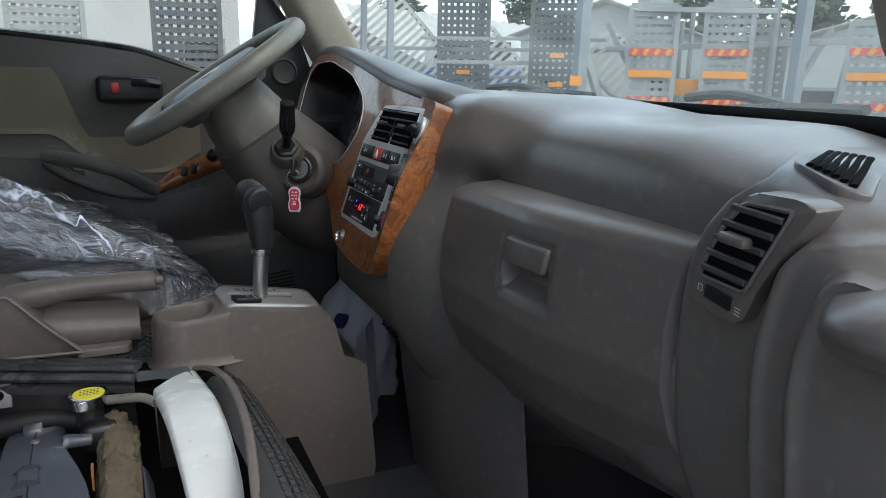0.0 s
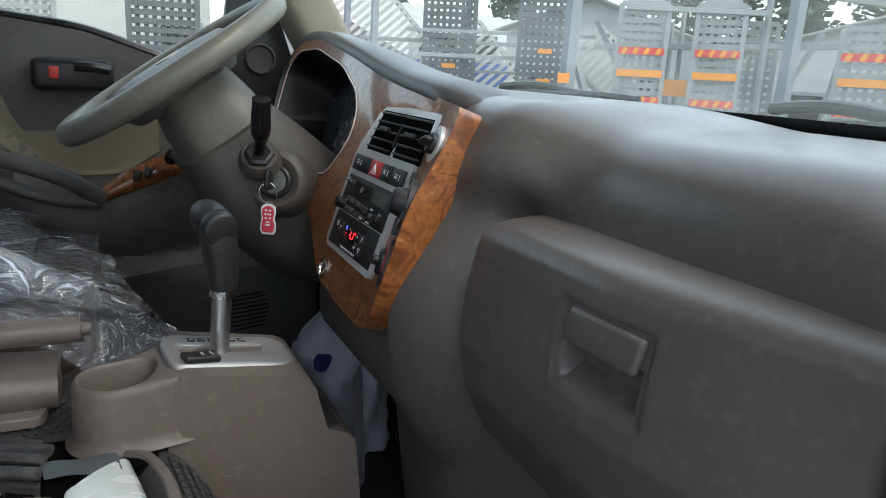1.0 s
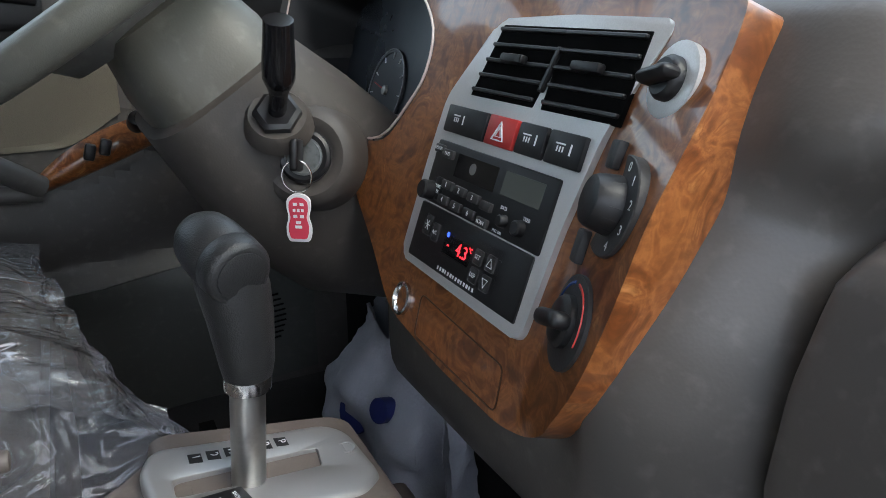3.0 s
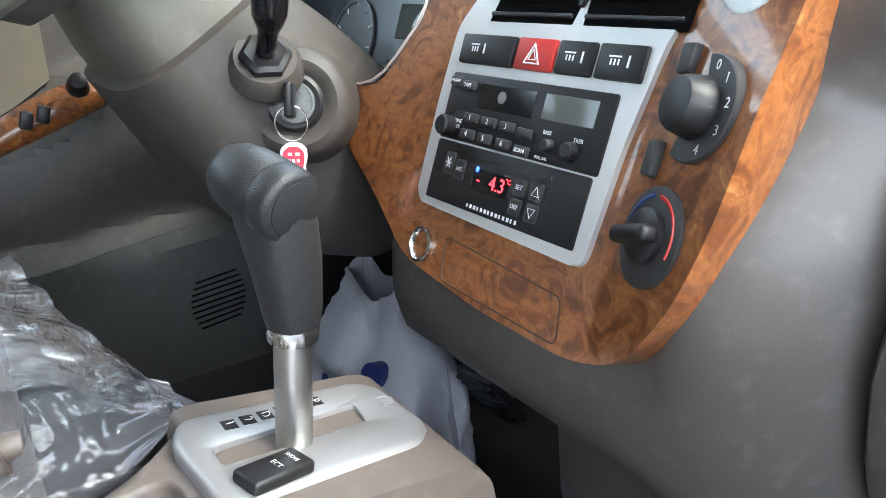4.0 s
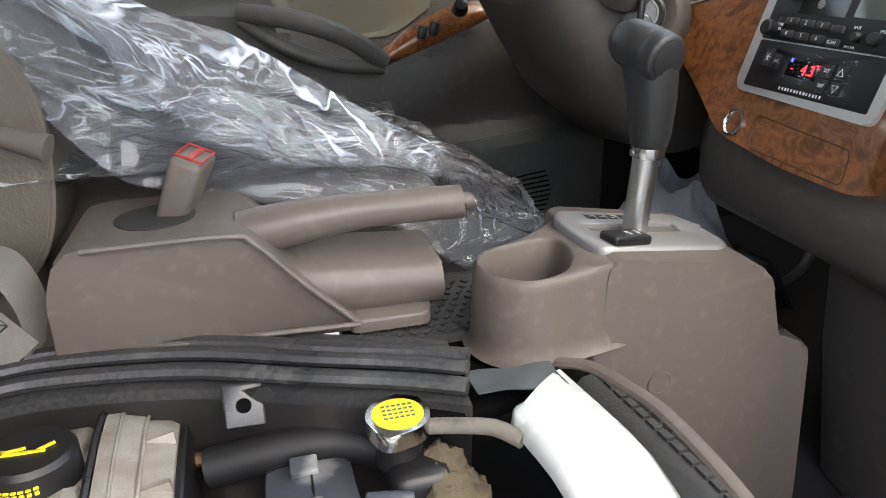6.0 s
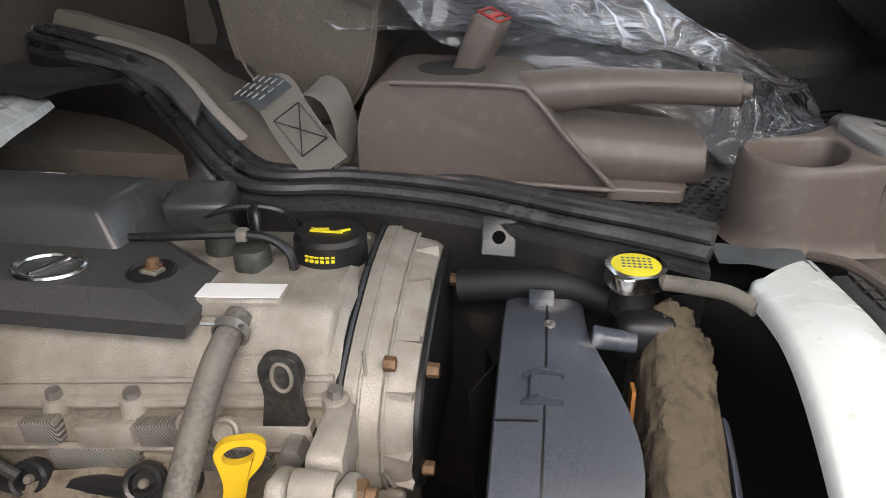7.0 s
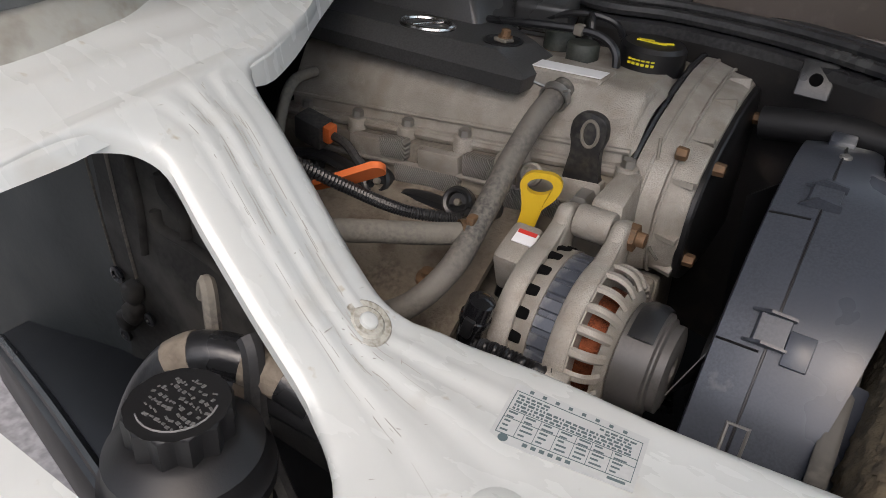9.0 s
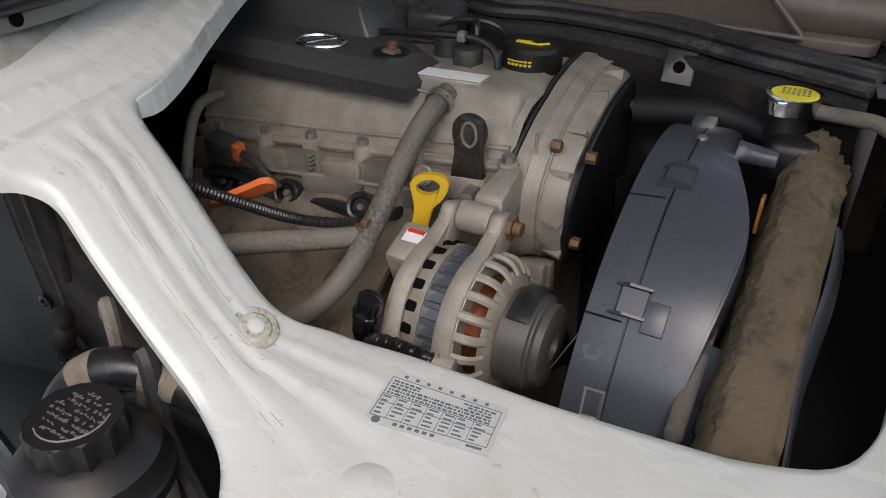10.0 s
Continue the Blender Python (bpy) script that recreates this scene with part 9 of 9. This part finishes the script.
crown = [RC + V(math.cos(k * math.tau / 48) * (0.0285 + 0.0018 * math.cos(k * math.tau / 48 * 12)), math.sin(k * math.tau / 48) * (0.0285 + 0.0018 * math.cos(k * math.tau / 48 * 12)), 1.048) for k in range(48)]
prism(bm, crown, (0, 0, -0.024), 0.002, 2)
rcp = part("screw_cap", bm, M_BLACK, res, "black ribbed screw cap")
bm = B()
for j in range(8):
    u = -0.019
    while u < 0.019:
        w = rr.uniform(0.0008, 0.0035)
        yy = 0.017 - j * 0.0046
        if u * u + yy * yy < 0.00042 and rr.random() < 0.75:
            box(bm, RC + V(u + w / 2, yy + rr.uniform(-0.0006, 0.0006), 1.0483), (w, rr.uniform(0.0008, 0.0026), 0.0006), pose(0, 0, 0, 0, 0, rr.uniform(-25, 25)))
        u += w + rr.uniform(0.0005, 0.0018)
tagged(part("raised_print", bm, plain("worn_white", (0.13, 0.13, 0.128), 0.35), rcp, "worn raised print"), kind="stuff")
bm = B()
tube(bm, [RC + V(0.022 * math.cos(radians(a)), 0.022 * math.sin(radians(a)), 1.0485) for a in range(-120, 31, 15)], 0.0006, 5, 1)
part("raised_arc", bm, plain("worn_arc", (0.22, 0.22, 0.22), 0.4), rcp)
HOSE_A = [V(-0.455, 0.79, 0.80), V(-0.447, 0.79, 0.86), V(-0.432, 0.800, 0.935), V(-0.412, 0.815, 0.995), V(-0.388, 0.832, 1.022), V(-0.350, 0.850, 1.020), V(-0.31, 0.860, 1.005)]
HOSE_B = [V(-0.420, 0.840, 0.925), V(-0.405, 0.842, 0.965), V(-0.380, 0.848, 0.992), V(-0.345, 0.856, 0.996), V(-0.30, 0.865, 0.985)]
for nm, pts in (("feed_hose", HOSE_A), ("return_hose", HOSE_B)):
    bm = B()
    tube(bm, pts, 0.0155, 14, 6)
    hz = part(nm, bm, M_RUBBER, res, "black rubber hose with dried pale patches", smooth=60)
    sp_ = spline(pts, 20)
    for f0, f1 in (((0.60, 0.68), (0.80, 0.90)) if nm == "feed_hose" else ((0.25, 0.40), (0.62, 0.75))):
        seg = sp_[int(f0 * (len(sp_) - 1)):int(f1 * (len(sp_) - 1)) + 1]
        bm = B()
        tube(bm, seg, 0.0159, 14, 1)
        part("pale_patch", bm, M_DUST, hz, smooth=60)
# inner wheel arch behind the opening
M_ARCH = surface("dusty_dark_panel", (0.036, 0.034, 0.031), (0.018, 0.017, 0.016), rough=0.8, big=9, fine=160, bump=0.3, dirt=(0.075, 0.070, 0.062), dirt_scale=13, dirt_lo=0.50, dirt_hi=0.68)
M_PALE = surface("pale_underbody_paint", (0.046, 0.051, 0.049), (0.030, 0.033, 0.032), rough=0.6, big=6, fine=160, bump=0.1)


def arch_y(x):
    return 0.975 - 0.045 * smooth01(-0.55, -0.25, x)


ar = thing("inner_arch", "dusty dark inner wheel arch panel with welds", "body panel", (-0.6, 0.97, 0.7))
for x0, x1, nm, m, dy in ((-1.9, -0.70, "pale_section", M_PALE, 0.002), (-0.702, -0.17, "dark_section", M_ARCH, 0.0)):
    bm = B()
    sheet(bm, lambda u, v: (lambda x: V(x, arch_y(x) + dy + 0.004 * noise.noise(V(x * 20, v * 6, 0)), (1.145 - 0.01 - 0.185 * smooth01(-0.52, -0.20, x)) * (1 - v) + 0.62 * v))(x0 + (x1 - x0) * u), 34, 22, (0, 0.01, 0))
    part(nm, bm, m, ar, smooth=60)
for pts, r, m in (([(-0.712, 1.02), (-0.706, 0.95), (-0.699, 0.886)], 0.0016, M_HOSE), ([(-0.675, 1.03), (-0.670, 0.95), (-0.664, 0.890)], 0.0026, M_HOSE),
                  ([(-0.595, 1.035), (-0.592, 1.015), (-0.572, 1.000), (-0.570, 0.975)], 0.008, M_ARCH), ([(-0.612, 0.990), (-0.606, 0.972), (-0.570, 0.968), (-0.532, 0.960), (-0.49, 0.945)], 0.008, M_ARCH), ([(-0.64, 1.05), (-0.635, 0.99), (-0.64, 0.93)], 0.006, M_ARCH)):
    bm = B()
    tube(bm, [V(x, arch_y(x) - 0.001, z) for x, z in pts], r, 8, 5, flat=0.6)
    part("stiffening_bead" if m is M_ARCH else "weld_seam", bm, m, ar, smooth=60)
for x, z, r in ((-0.692, 0.885, 0.010), (-0.648, 0.845, 0.008), (-0.70, 0.80, 0.009)):
    bm = B()
    lathe(bm, V(x, arch_y(x) - 0.004, z), (0, -1, 0), [(0, r), (0.003, r), (0.004, r * 0.6), (0.002, r * 0.5), (0.002, 0.001)], 16)
    part("grommet", bm, M_RUBBER, ar)
for x, z in ((-0.665, 0.875), (-0.672, 0.845), (-0.685, 0.83)):
    bm = B()
    box(bm, (x, arch_y(x) - 0.008, z), (0.022, 0.02, 0.026), pose(0, 0, 0, 8, 12, 5), 0.007, 3)
    part("boss", bm, M_ARCH, ar)
cr_ = thing("chassis_rail", "black chassis rail below the opening", "chassis", (-0.6, 0.85, 0.8))
bm = B()
hexa(bm, [V(-0.95, 0.925, 0.62), V(-0.25, 0.735, 0.80), V(-0.25, 0.90, 0.80), V(-0.95, 1.05, 0.62), V(-0.95, 0.925, 0.70), V(-0.25, 0.735, 0.88), V(-0.25, 0.90, 0.88), V(-0.95, 1.05, 0.70)], 0.01, 2)
part("rail", bm, M_BLACK, cr_)
bm = B()
tube(bm, [V(-0.92, 0.930, 0.712), V(-0.70, 0.872, 0.768), V(-0.50, 0.815, 0.820), V(-0.28, 0.755, 0.884)], 0.006, 8, 4)
part("rail_lip", bm, M_RUBBER, cr_)
for pts, r, m in (([V(-0.418, 0.868, 1.035), V(-0.412, 0.866, 1.05), V(-0.405, 0.862, 1.045), V(-0.400, 0.858, 1.015), V(-0.398, 0.86, 0.98)], 0.0058, M_HOSE),
                  ([V(-0.352, 0.845, 1.045), V(-0.345, 0.842, 1.035), V(-0.342, 0.838, 0.985), V(-0.325, 0.832, 0.955), V(-0.28, 0.815, 0.925)], 0.0075, M_HOSE_BLACK)):
    bm = B()
    tube(bm, pts, r, 8)
    solo("brake_pipe", bm, m, "painted metal brake pipe" if m is M_HOSE else "dull grey metal brake pipe", "pipe", "brake pipes")

# lifted passenger seat base with its sealing frame
tip = thing("lifted_seat_base", "underside of lifted passenger seat base, dusty steel and rubber", "seat base", (-0.72, 0.80, 1.22))
def base_pt(y, z, off=0.0):
    return V(-0.555 - 0.16 * (z - 1.21) + off, y, z)


OUTL = [(0.30, 1.195), (0.80, 1.205), (1.02, 1.212), (1.10, 1.232), (1.145, 1.285), (1.165, 1.36), (1.17, 1.70), (0.30, 1.70)]
rnd = rounded([(y, z, 0) for y, z in OUTL], 0.05, 4)
bm = B()
prism(bm, [base_pt(p.x, p.y) for p in rnd], (-0.02, 0, 0), 0.003, 1)
part("steel_lip", bm, M_STEEL, tip, "grey steel edge of the seat base")
shrink = lambda p, d: (0.72 + (p.x - 0.72) * (1 - d / 0.45), 1.45 + (p.y - 1.45) * (1 - d / 0.25))
for d, r, off, m in ((0.022, 0.008, 0.008, M_RUBBER), (0.040, 0.011, 0.012, M_BODY_UNDER), (0.060, 0.009, 0.010, M_RUBBER), (0.078, 0.012, 0.012, M_BODY_DIRTY)):
    bm = B()
    tube(bm, [base_pt(*shrink(p, d), off) for p in rnd], r, 8, 1, True)
    part("sealing_bead", bm, m, tip, smooth=60)
bm = B()
inner = [base_pt(*shrink(p, 0.085), 0.006) for p in rnd]
prism(bm, inner, (-0.01, 0, 0))
part("pressed_panel", bm, M_BODY_UNDER, tip, "dusty pressed underside")
# drain holes as black discs, their shade only in the colour
for y in (0.66, 0.80, 0.95):
    bm = B()
    lathe(bm, base_pt(y, 1.218, 0.0005), (1, 0, 0.1), [(0, 0.006), (0.001, 0.006)], 16)
    part("drain_hole", bm, M_SHADE_BLACK, tip)
RISER = spline([V(-0.470, 0.50, 0), V(-0.478, 0.70, 0), V(-0.497, 0.85, 0), V(-0.538, 0.978, 0), V(-0.598, 1.10, 0), V(-0.705, 1.29, 0), V(-0.728, 1.38, 0), V(-0.745, 1.50, 0)], 6)


def riser_pt(u, v):
    p = RISER[round(u * (len(RISER) - 1))]
    w = 0.006 * math.sin(u * 23) * v
    return V(p.x - 0.012 - 0.055 * v + w, p.y, pan_z(p.x) + 0.004 + 0.030 * smooth01(0, 0.7, v))


lr = thing("ledge_riser", "cream dirty raised strip behind the white ledge", "body panel", (-0.60, 1.0, 1.19))
bm = B()
sheet(bm, riser_pt, len(RISER) - 1, 8, (0, 0, -0.012))
part("strip", bm, M_BODY_DIRTY, lr, smooth=60)
bm = B()
tube(bm, [V(p.x - 0.010, p.y, pan_z(p.x) + 0.006) for p in RISER], 0.0022, 6, 1, flat=0.5)
part("dirt_seam", bm, surface("brown_seam", (0.10, 0.07, 0.04), (0.25, 0.20, 0.12), rough=0.9, big=60), lr, "brown dirt line along the seam")
bm = B()
sheet(bm, lambda u, v: V(-0.635 - 0.15 * u + 0.05 * v, 1.465 + 0.02 * u + 0.10 * v, 1.219 + 0.003 * math.sin(u * 9 + v * 4) + 0.010 * u), 12, 8, (0, 0, -0.004))
solo("tape_patch", bm, M_RUBBER, "crumpled black tape over the end of the ledge", "tape", smooth=60)

# ---- the yard outside ----
def ramp(at, yaw, w, h, mat, label, band=True, lean=0.0):
    """Folded car-carrier ramp: side rails, cross bars and a perforated deck."""
    t = thing("carrier_ramp", label, "trailer ramp", at, "ramps")
    m = pose(0, 0, 0, lean, 0, yaw).to_3x3()
    o = Vector(at)
    P_ = lambda x, z, y=0.0: o + m @ V(x, y, z)
    bm = B()
    for s in (-1, 1):
        box(bm, P_(s * w / 2, h / 2), (0.07, 0.10, h), m)
    part("side_rail", bm, mat, t)
    bm = B()
    nz = int(h / 0.11)
    for k in range(nz + 1):
        box(bm, P_(0, k * h / nz, 0.01), (w, 0.03, 0.074), m)
    nx = max(3, int(w / 0.10))
    for k in range(nx + 1):
        box(bm, P_(-w / 2 + k * w / nx, h / 2, 0.03), (0.058, 0.02, h), m)
    part("perforated_deck", bm, mat, t)
    if band:
        for z, mm in ((1.26, M_REFLECT_RED), (1.64, M_REFLECT), (1.95, M_REFLECT_RED)):
            bm = B()
            box(bm, P_(0, z, -0.05), (w * 0.96, 0.02, 0.10), m)
            bp_ = part("reflector_strip", bm, mm, t)
            if mm is M_REFLECT_RED:
                bm = B()
                for k in range(4):
                    box(bm, P_(-w * 0.36 + k * w * 0.24, z, -0.062), (w * 0.09, 0.006, 0.10), m @ pose(0, 0, 0, 0, 30, 0).to_3x3())
                part("chevron", bm, M_REFLECT, bp_)
    return t


def beam(name, a, b, s, mat, label, cat):
    a, b = Vector(a), Vector(b)
    bm = B()
    u, v, w = frame_of(b - a)
    box(bm, (a + b) / 2, (s, s, (b - a).length), Matrix((u, v, w)).transposed(), s * 0.06, 1)
    return solo(name, bm, mat, label, cat)


def out(px_, d, z=0.0):
    """Spot in the yard at a bearing from the open door, in degrees from straight across towards the front."""
    a = radians(px_)
    return V(0.06 + d * math.sin(a), 0.27 + d * math.cos(a), z)


for b_, d, w, h, mt, lb, bn_ in ((25.3, 12.5, 0.80, 3.3, M_DARK_STEEL, "dark upright perforated trailer ramp", False), (32.4, 12.0, 0.80, 3.2, M_DARK_STEEL, "dark upright perforated trailer ramp", False),
                               (39.3, 11.5, 0.66, 2.6, M_GALV, "galvanised trailer ramp with red and orange reflectors", True), (44.5, 11.5, 0.62, 2.6, M_GALV, "galvanised trailer ramp with red and orange reflectors", True),
                               (47.2, 12.0, 0.45, 2.4, M_GALV, "narrow galvanised perforated panel", False), (54.0, 11.0, 0.70, 2.3, M_GALV, "galvanised trailer ramp with red and orange reflectors", True),
                               (5.0, 11.0, 0.85, 3.1, M_DARK_STEEL, "dark upright perforated trailer ramp", False), (-4.0, 11.5, 0.9, 3.2, M_GALV, "galvanised upright trailer ramp", False)):
    ramp(out(b_, d, 0.0), -b_, w, h, mt, lb, bn_, 2.0)
for b_ in (39.3, 44.5):
    c = out(b_, 11.7, 3.1)
    bm = B()
    box(bm, c, (0.50, 0.12, 1.1), pose(0, 0, 0, 0, 0, -b_), 0.02)
    solo("stowed_deck_board", bm, M_WALL, "weathered pale deck board stowed above the ramp", "board", "boards")
for b_, d, s in ((34.0, 11.2, 0.17), (49.0, 11.5, 0.16), (19.5, 12.2, 0.10), (17.5, 12.6, 0.09), (26.4, 12.6, 0.09), (56.5, 11.0, 0.14)):
    beam("trailer_post", out(b_, d, 0.0), out(b_ + 0.4, d, 4.2), s, M_BLUE_STEEL, "blue-grey painted trailer post", "post")
bm = B()
box(bm, out(33.9, 11.08, 1.52), (0.17, 0.02, 0.14), pose(0, 0, 0, 0, 0, -34))
solo("post_reflector", bm, M_REFLECT, "orange reflector on the post", "reflector")
bm = B()
box(bm, out(41.9, 11.68, 1.45), (0.40, 0.03, 0.24), pose(0, 0, 0, 0, 0, -41), 0.01)
solo("rear_board", bm, M_REFLECT, "orange marker board between the ramps", "marker board")
for (b0, z0, b1, z1, d, s) in ((34.5, 1.9, 38.0, 0.0, 11.8, 0.10), (36, 1.0, 58, 0.98, 11.7, 0.09), (36, 2.0, 58, 2.15, 11.9, 0.08), (44, 3.0, 58, 2.6, 12.0, 0.12), (18, 2.0, 36, 2.0, 12.8, 0.06), (18, 1.55, 34, 1.55, 12.8, 0.05),
                               (40.6, 0.0, 40.6, 2.6, 11.8, 0.05), (42.0, 0.0, 42.0, 2.6, 11.8, 0.05), (41.3, 0.0, 41.3, 2.4, 11.9, 0.05), (46.0, 0.0, 51.0, 2.3, 12.0, 0.07), (51.0, 0.0, 52.2, 1.9, 11.6, 0.06)):
    beam("trailer_bar", out(b0, d, z0), out(b1, d, z1), s, M_GALV, "galvanised trailer frame bar", "beam")
for b_, d, z in ((25.3, 12.42, 1.62), (32.4, 11.92, 1.45), (32.4, 11.92, 1.9)):
    bm = B()
    box(bm, out(b_, d, z), (0.22, 0.03, 0.07), pose(0, 0, 0, 0, 0, -b_))
    solo("side_marker", bm, M_REFLECT, "small orange side marker lamp", "reflector")


def slatted_ramp(at, yaw, roll, w, h):
    """Loading ramp of pale steel slats, leaning on its side."""
    t = thing("slatted_ramp", "pale slatted loading ramp leaning among the trailers", "trailer ramp", at, "slatted ramps")
    m = (pose(0, 0, 0, 0, 0, yaw) @ pose(0, 0, 0, -18, roll, 0)).to_3x3()
    o = Vector(at)
    for s_ in (-1, 1):
        bm = B()
        box(bm, o + m @ V(0, 0.03, s_ * h / 2), (w, 0.06, 0.07), m, 0.006, 1)
        part("edge_rail", bm, M_GALV, t)
    N_ = int(w / 0.115)
    for k in range(N_ + 1):
        bm = B()
        box(bm, o + m @ V(-w / 2 + k * w / N_, 0, 0), (0.062, 0.03, h), m, 0.004, 1)
        part("slat", bm, M_ROOF_SHEET, t)
    return t


slatted_ramp(out(20.6, 13.4, 2.05), -20, 48, 1.9, 1.15)
slatted_ramp(out(28.4, 13.2, 1.45), -28, 48, 1.7, 1.0)
slatted_ramp(out(37.0, 12.6, 1.75), -37, 40, 1.0, 0.8)
for (b0, z0, b1, z1, d, sz) in ((22.0, 2.15, 36.0, 2.15, 12.2, 0.05), (23.0, 1.78, 33.5, 1.78, 12.2, 0.06), (38.0, 2.55, 47.5, 2.5, 11.4, 0.07), (50.0, 2.9, 58.0, 3.1, 11.2, 0.10), (47.5, 0.0, 47.5, 3.4, 11.6, 0.07), (36.0, 2.4, 40.0, 0.9, 12.2, 0.08), (52.5, 0.6, 56.5, 2.2, 11.4, 0.05)):
    beam("trailer_bar", out(b0, d, z0), out(b1, d, z1), sz, M_GALV, "galvanised trailer frame bar", "beam")
trk = thing("parked_truck", "parked truck with blue lower body and white cab", "truck", out(26.0, 15.0))
tm = pose(0, 0, 0, 0, 0, -26)
bm = B()
box(bm, out(26.0, 15.5, 1.25), (2.0, 1.6, 0.9), tm, 0.08, 2)
part("lower_body", bm, M_BLUE, trk)
bm = B()
box(bm, out(26.0, 15.5, 2.0), (1.9, 1.5, 0.65), tm, 0.12, 2)
cabb = part("cab_top", bm, M_BODY_WHITE, trk)
bm = B()
box(bm, out(26.0, 14.74, 2.0), (1.5, 0.02, 0.42), tm)
part("cab_window", bm, M_BLACK_GLOSS, cabb)
for s in (-3.0, 3.0):
    bm = B()
    c = out(26.0 + s, 15.0, 0.42)
    cyl(bm, c, c + V(0.12, 0.24, 0), 0.42, 0.42, 20, 0.04)
    part("wheel", bm, M_RUBBER, trk)


def shed(c, yaw, w, dpt, h, rise, label):
    t = thing("shed", label, "building", c, "yard buildings")
    m = pose(0, 0, 0, 0, 0, yaw).to_3x3()
    o = Vector(c)
    bm = B()
    pts = [o + m @ V(x, -dpt / 2, z) for x, z in ((-w / 2, 0), (w / 2, 0), (w / 2, h), (0, h + rise), (-w / 2, h))]
    prism(bm, pts, m @ V(0, dpt, 0))
    part("wall", bm, M_WALL, t)
    for s in (-1, 1):
        bm = B()
        N_ = 40

        def rf(u, v):
            q = V(s * (w / 2 + 0.3) * v, -dpt / 2 - 0.3 + (dpt + 0.6) * u, h + rise + 0.06 - (rise * (w / 2 + 0.3) / (w / 2)) * v + 0.03 * (-1) ** round(u * N_))
            return o + m @ q
        sheet(bm, rf, N_, 2, (0, 0, -0.03))
        part("roof", bm, M_ROOF_SHEET, t, "corrugated roof sheets", smooth=0)
    for k in (-1, 1):
        bm = B()
        box(bm, o + m @ V(k * w * 0.25, -dpt / 2 - 0.02, h * 0.55), (w * 0.14, 0.06, h * 0.35), m)
        wn_ = part("window", bm, M_BLUE_STEEL, t)
        bm = B()
        box(bm, o + m @ V(k * w * 0.25, -dpt / 2 - 0.06, h * 0.55), (w * 0.11, 0.02, h * 0.28), m)
        part("pane", bm, M_BLACK_GLOSS, wn_)
    return t


shed(out(-1.0, 17), 8, 6, 5, 3.0, 0.9, "low white rendered workshop")
shed(out(25.0, 24), -62, 9, 12, 1.4, 1.9, "long shed with grey corrugated roof")
shed(out(36.5, 22), -40, 6, 7, 2.2, 1.1, "small shed with pale gable")
shed(out(55.5, 20), -50, 7, 6, 2.0, 1.0, "white clad site hut")
shed(out(-14.0, 18), 14, 7, 5, 2.6, 1.0, "low grey rendered workshop building")


def pine(c, h, seed):
    r_ = random.Random(seed)
    t = thing("tree", "dark evergreen tree behind the yard", "tree", c, "trees")
    o = Vector(c)
    bm = B()
    tube(bm, [o, o + V(0.05, 0, h * 0.5), o + V(0, 0.1, h * 0.95)], 0.2, 8, 4, radius=lambda q: 0.22 * (1 - 0.9 * q))
    for k in range(14):
        z, a = h * (0.25 + 0.05 * k), r_.uniform(0, 6.28)
        L_ = h * 0.22 * (1 - k / 18)
        tube(bm, [o + V(0, 0, z), o + V(math.cos(a) * L_, math.sin(a) * L_, z + 0.15)], 0.05, 5, 2)
    part("trunk", bm, M_BARK, t)
    verts, faces = [], []
    for k in range(1500):
        f = r_.random() ** 0.8
        z = h * (0.22 + 0.78 * f)
        a = r_.uniform(0, 6.283)
        R_ = h * 0.26 * (1 - f) ** 0.8 * (0.75 + 0.35 * math.sin(z * 3.1 + a * 2)) + 0.15
        q = R_ * math.sqrt(r_.random())
        c0 = o + V(math.cos(a) * q, math.sin(a) * q, z)
        s = r_.uniform(0.10, 0.26)
        d1 = V(r_.uniform(-1, 1), r_.uniform(-1, 1), r_.uniform(-.6, .4)).normalized() * s
        d2 = d1.cross(V(r_.uniform(-1, 1), r_.uniform(-1, 1), r_.uniform(-1, 1))).normalized() * s * 0.6
        i = len(verts)
        verts += [c0 - d1, c0 + d2, c0 + d1, c0 - d2]
        faces.append((i, i + 1, i + 2, i + 3))
    me = bpy.data.meshes.new("crown")
    me.from_pydata([tuple(v) for v in verts], [], faces)
    me.materials.append(M_LEAF)
    cr = new("crown", me)
    cr.parent = t
    cr.matrix_parent_inverse = Matrix.Translation(-o)
    return t


for b_, d, h, sd in ((42.5, 30, 7.5, 1), (46.5, 33, 8.5, 2), (50, 29, 7.0, 3), (30, 34, 7.0, 4), (20.5, 36, 7.0, 5), (55, 36, 8, 6)):
    pine(out(b_, d), h, sd)
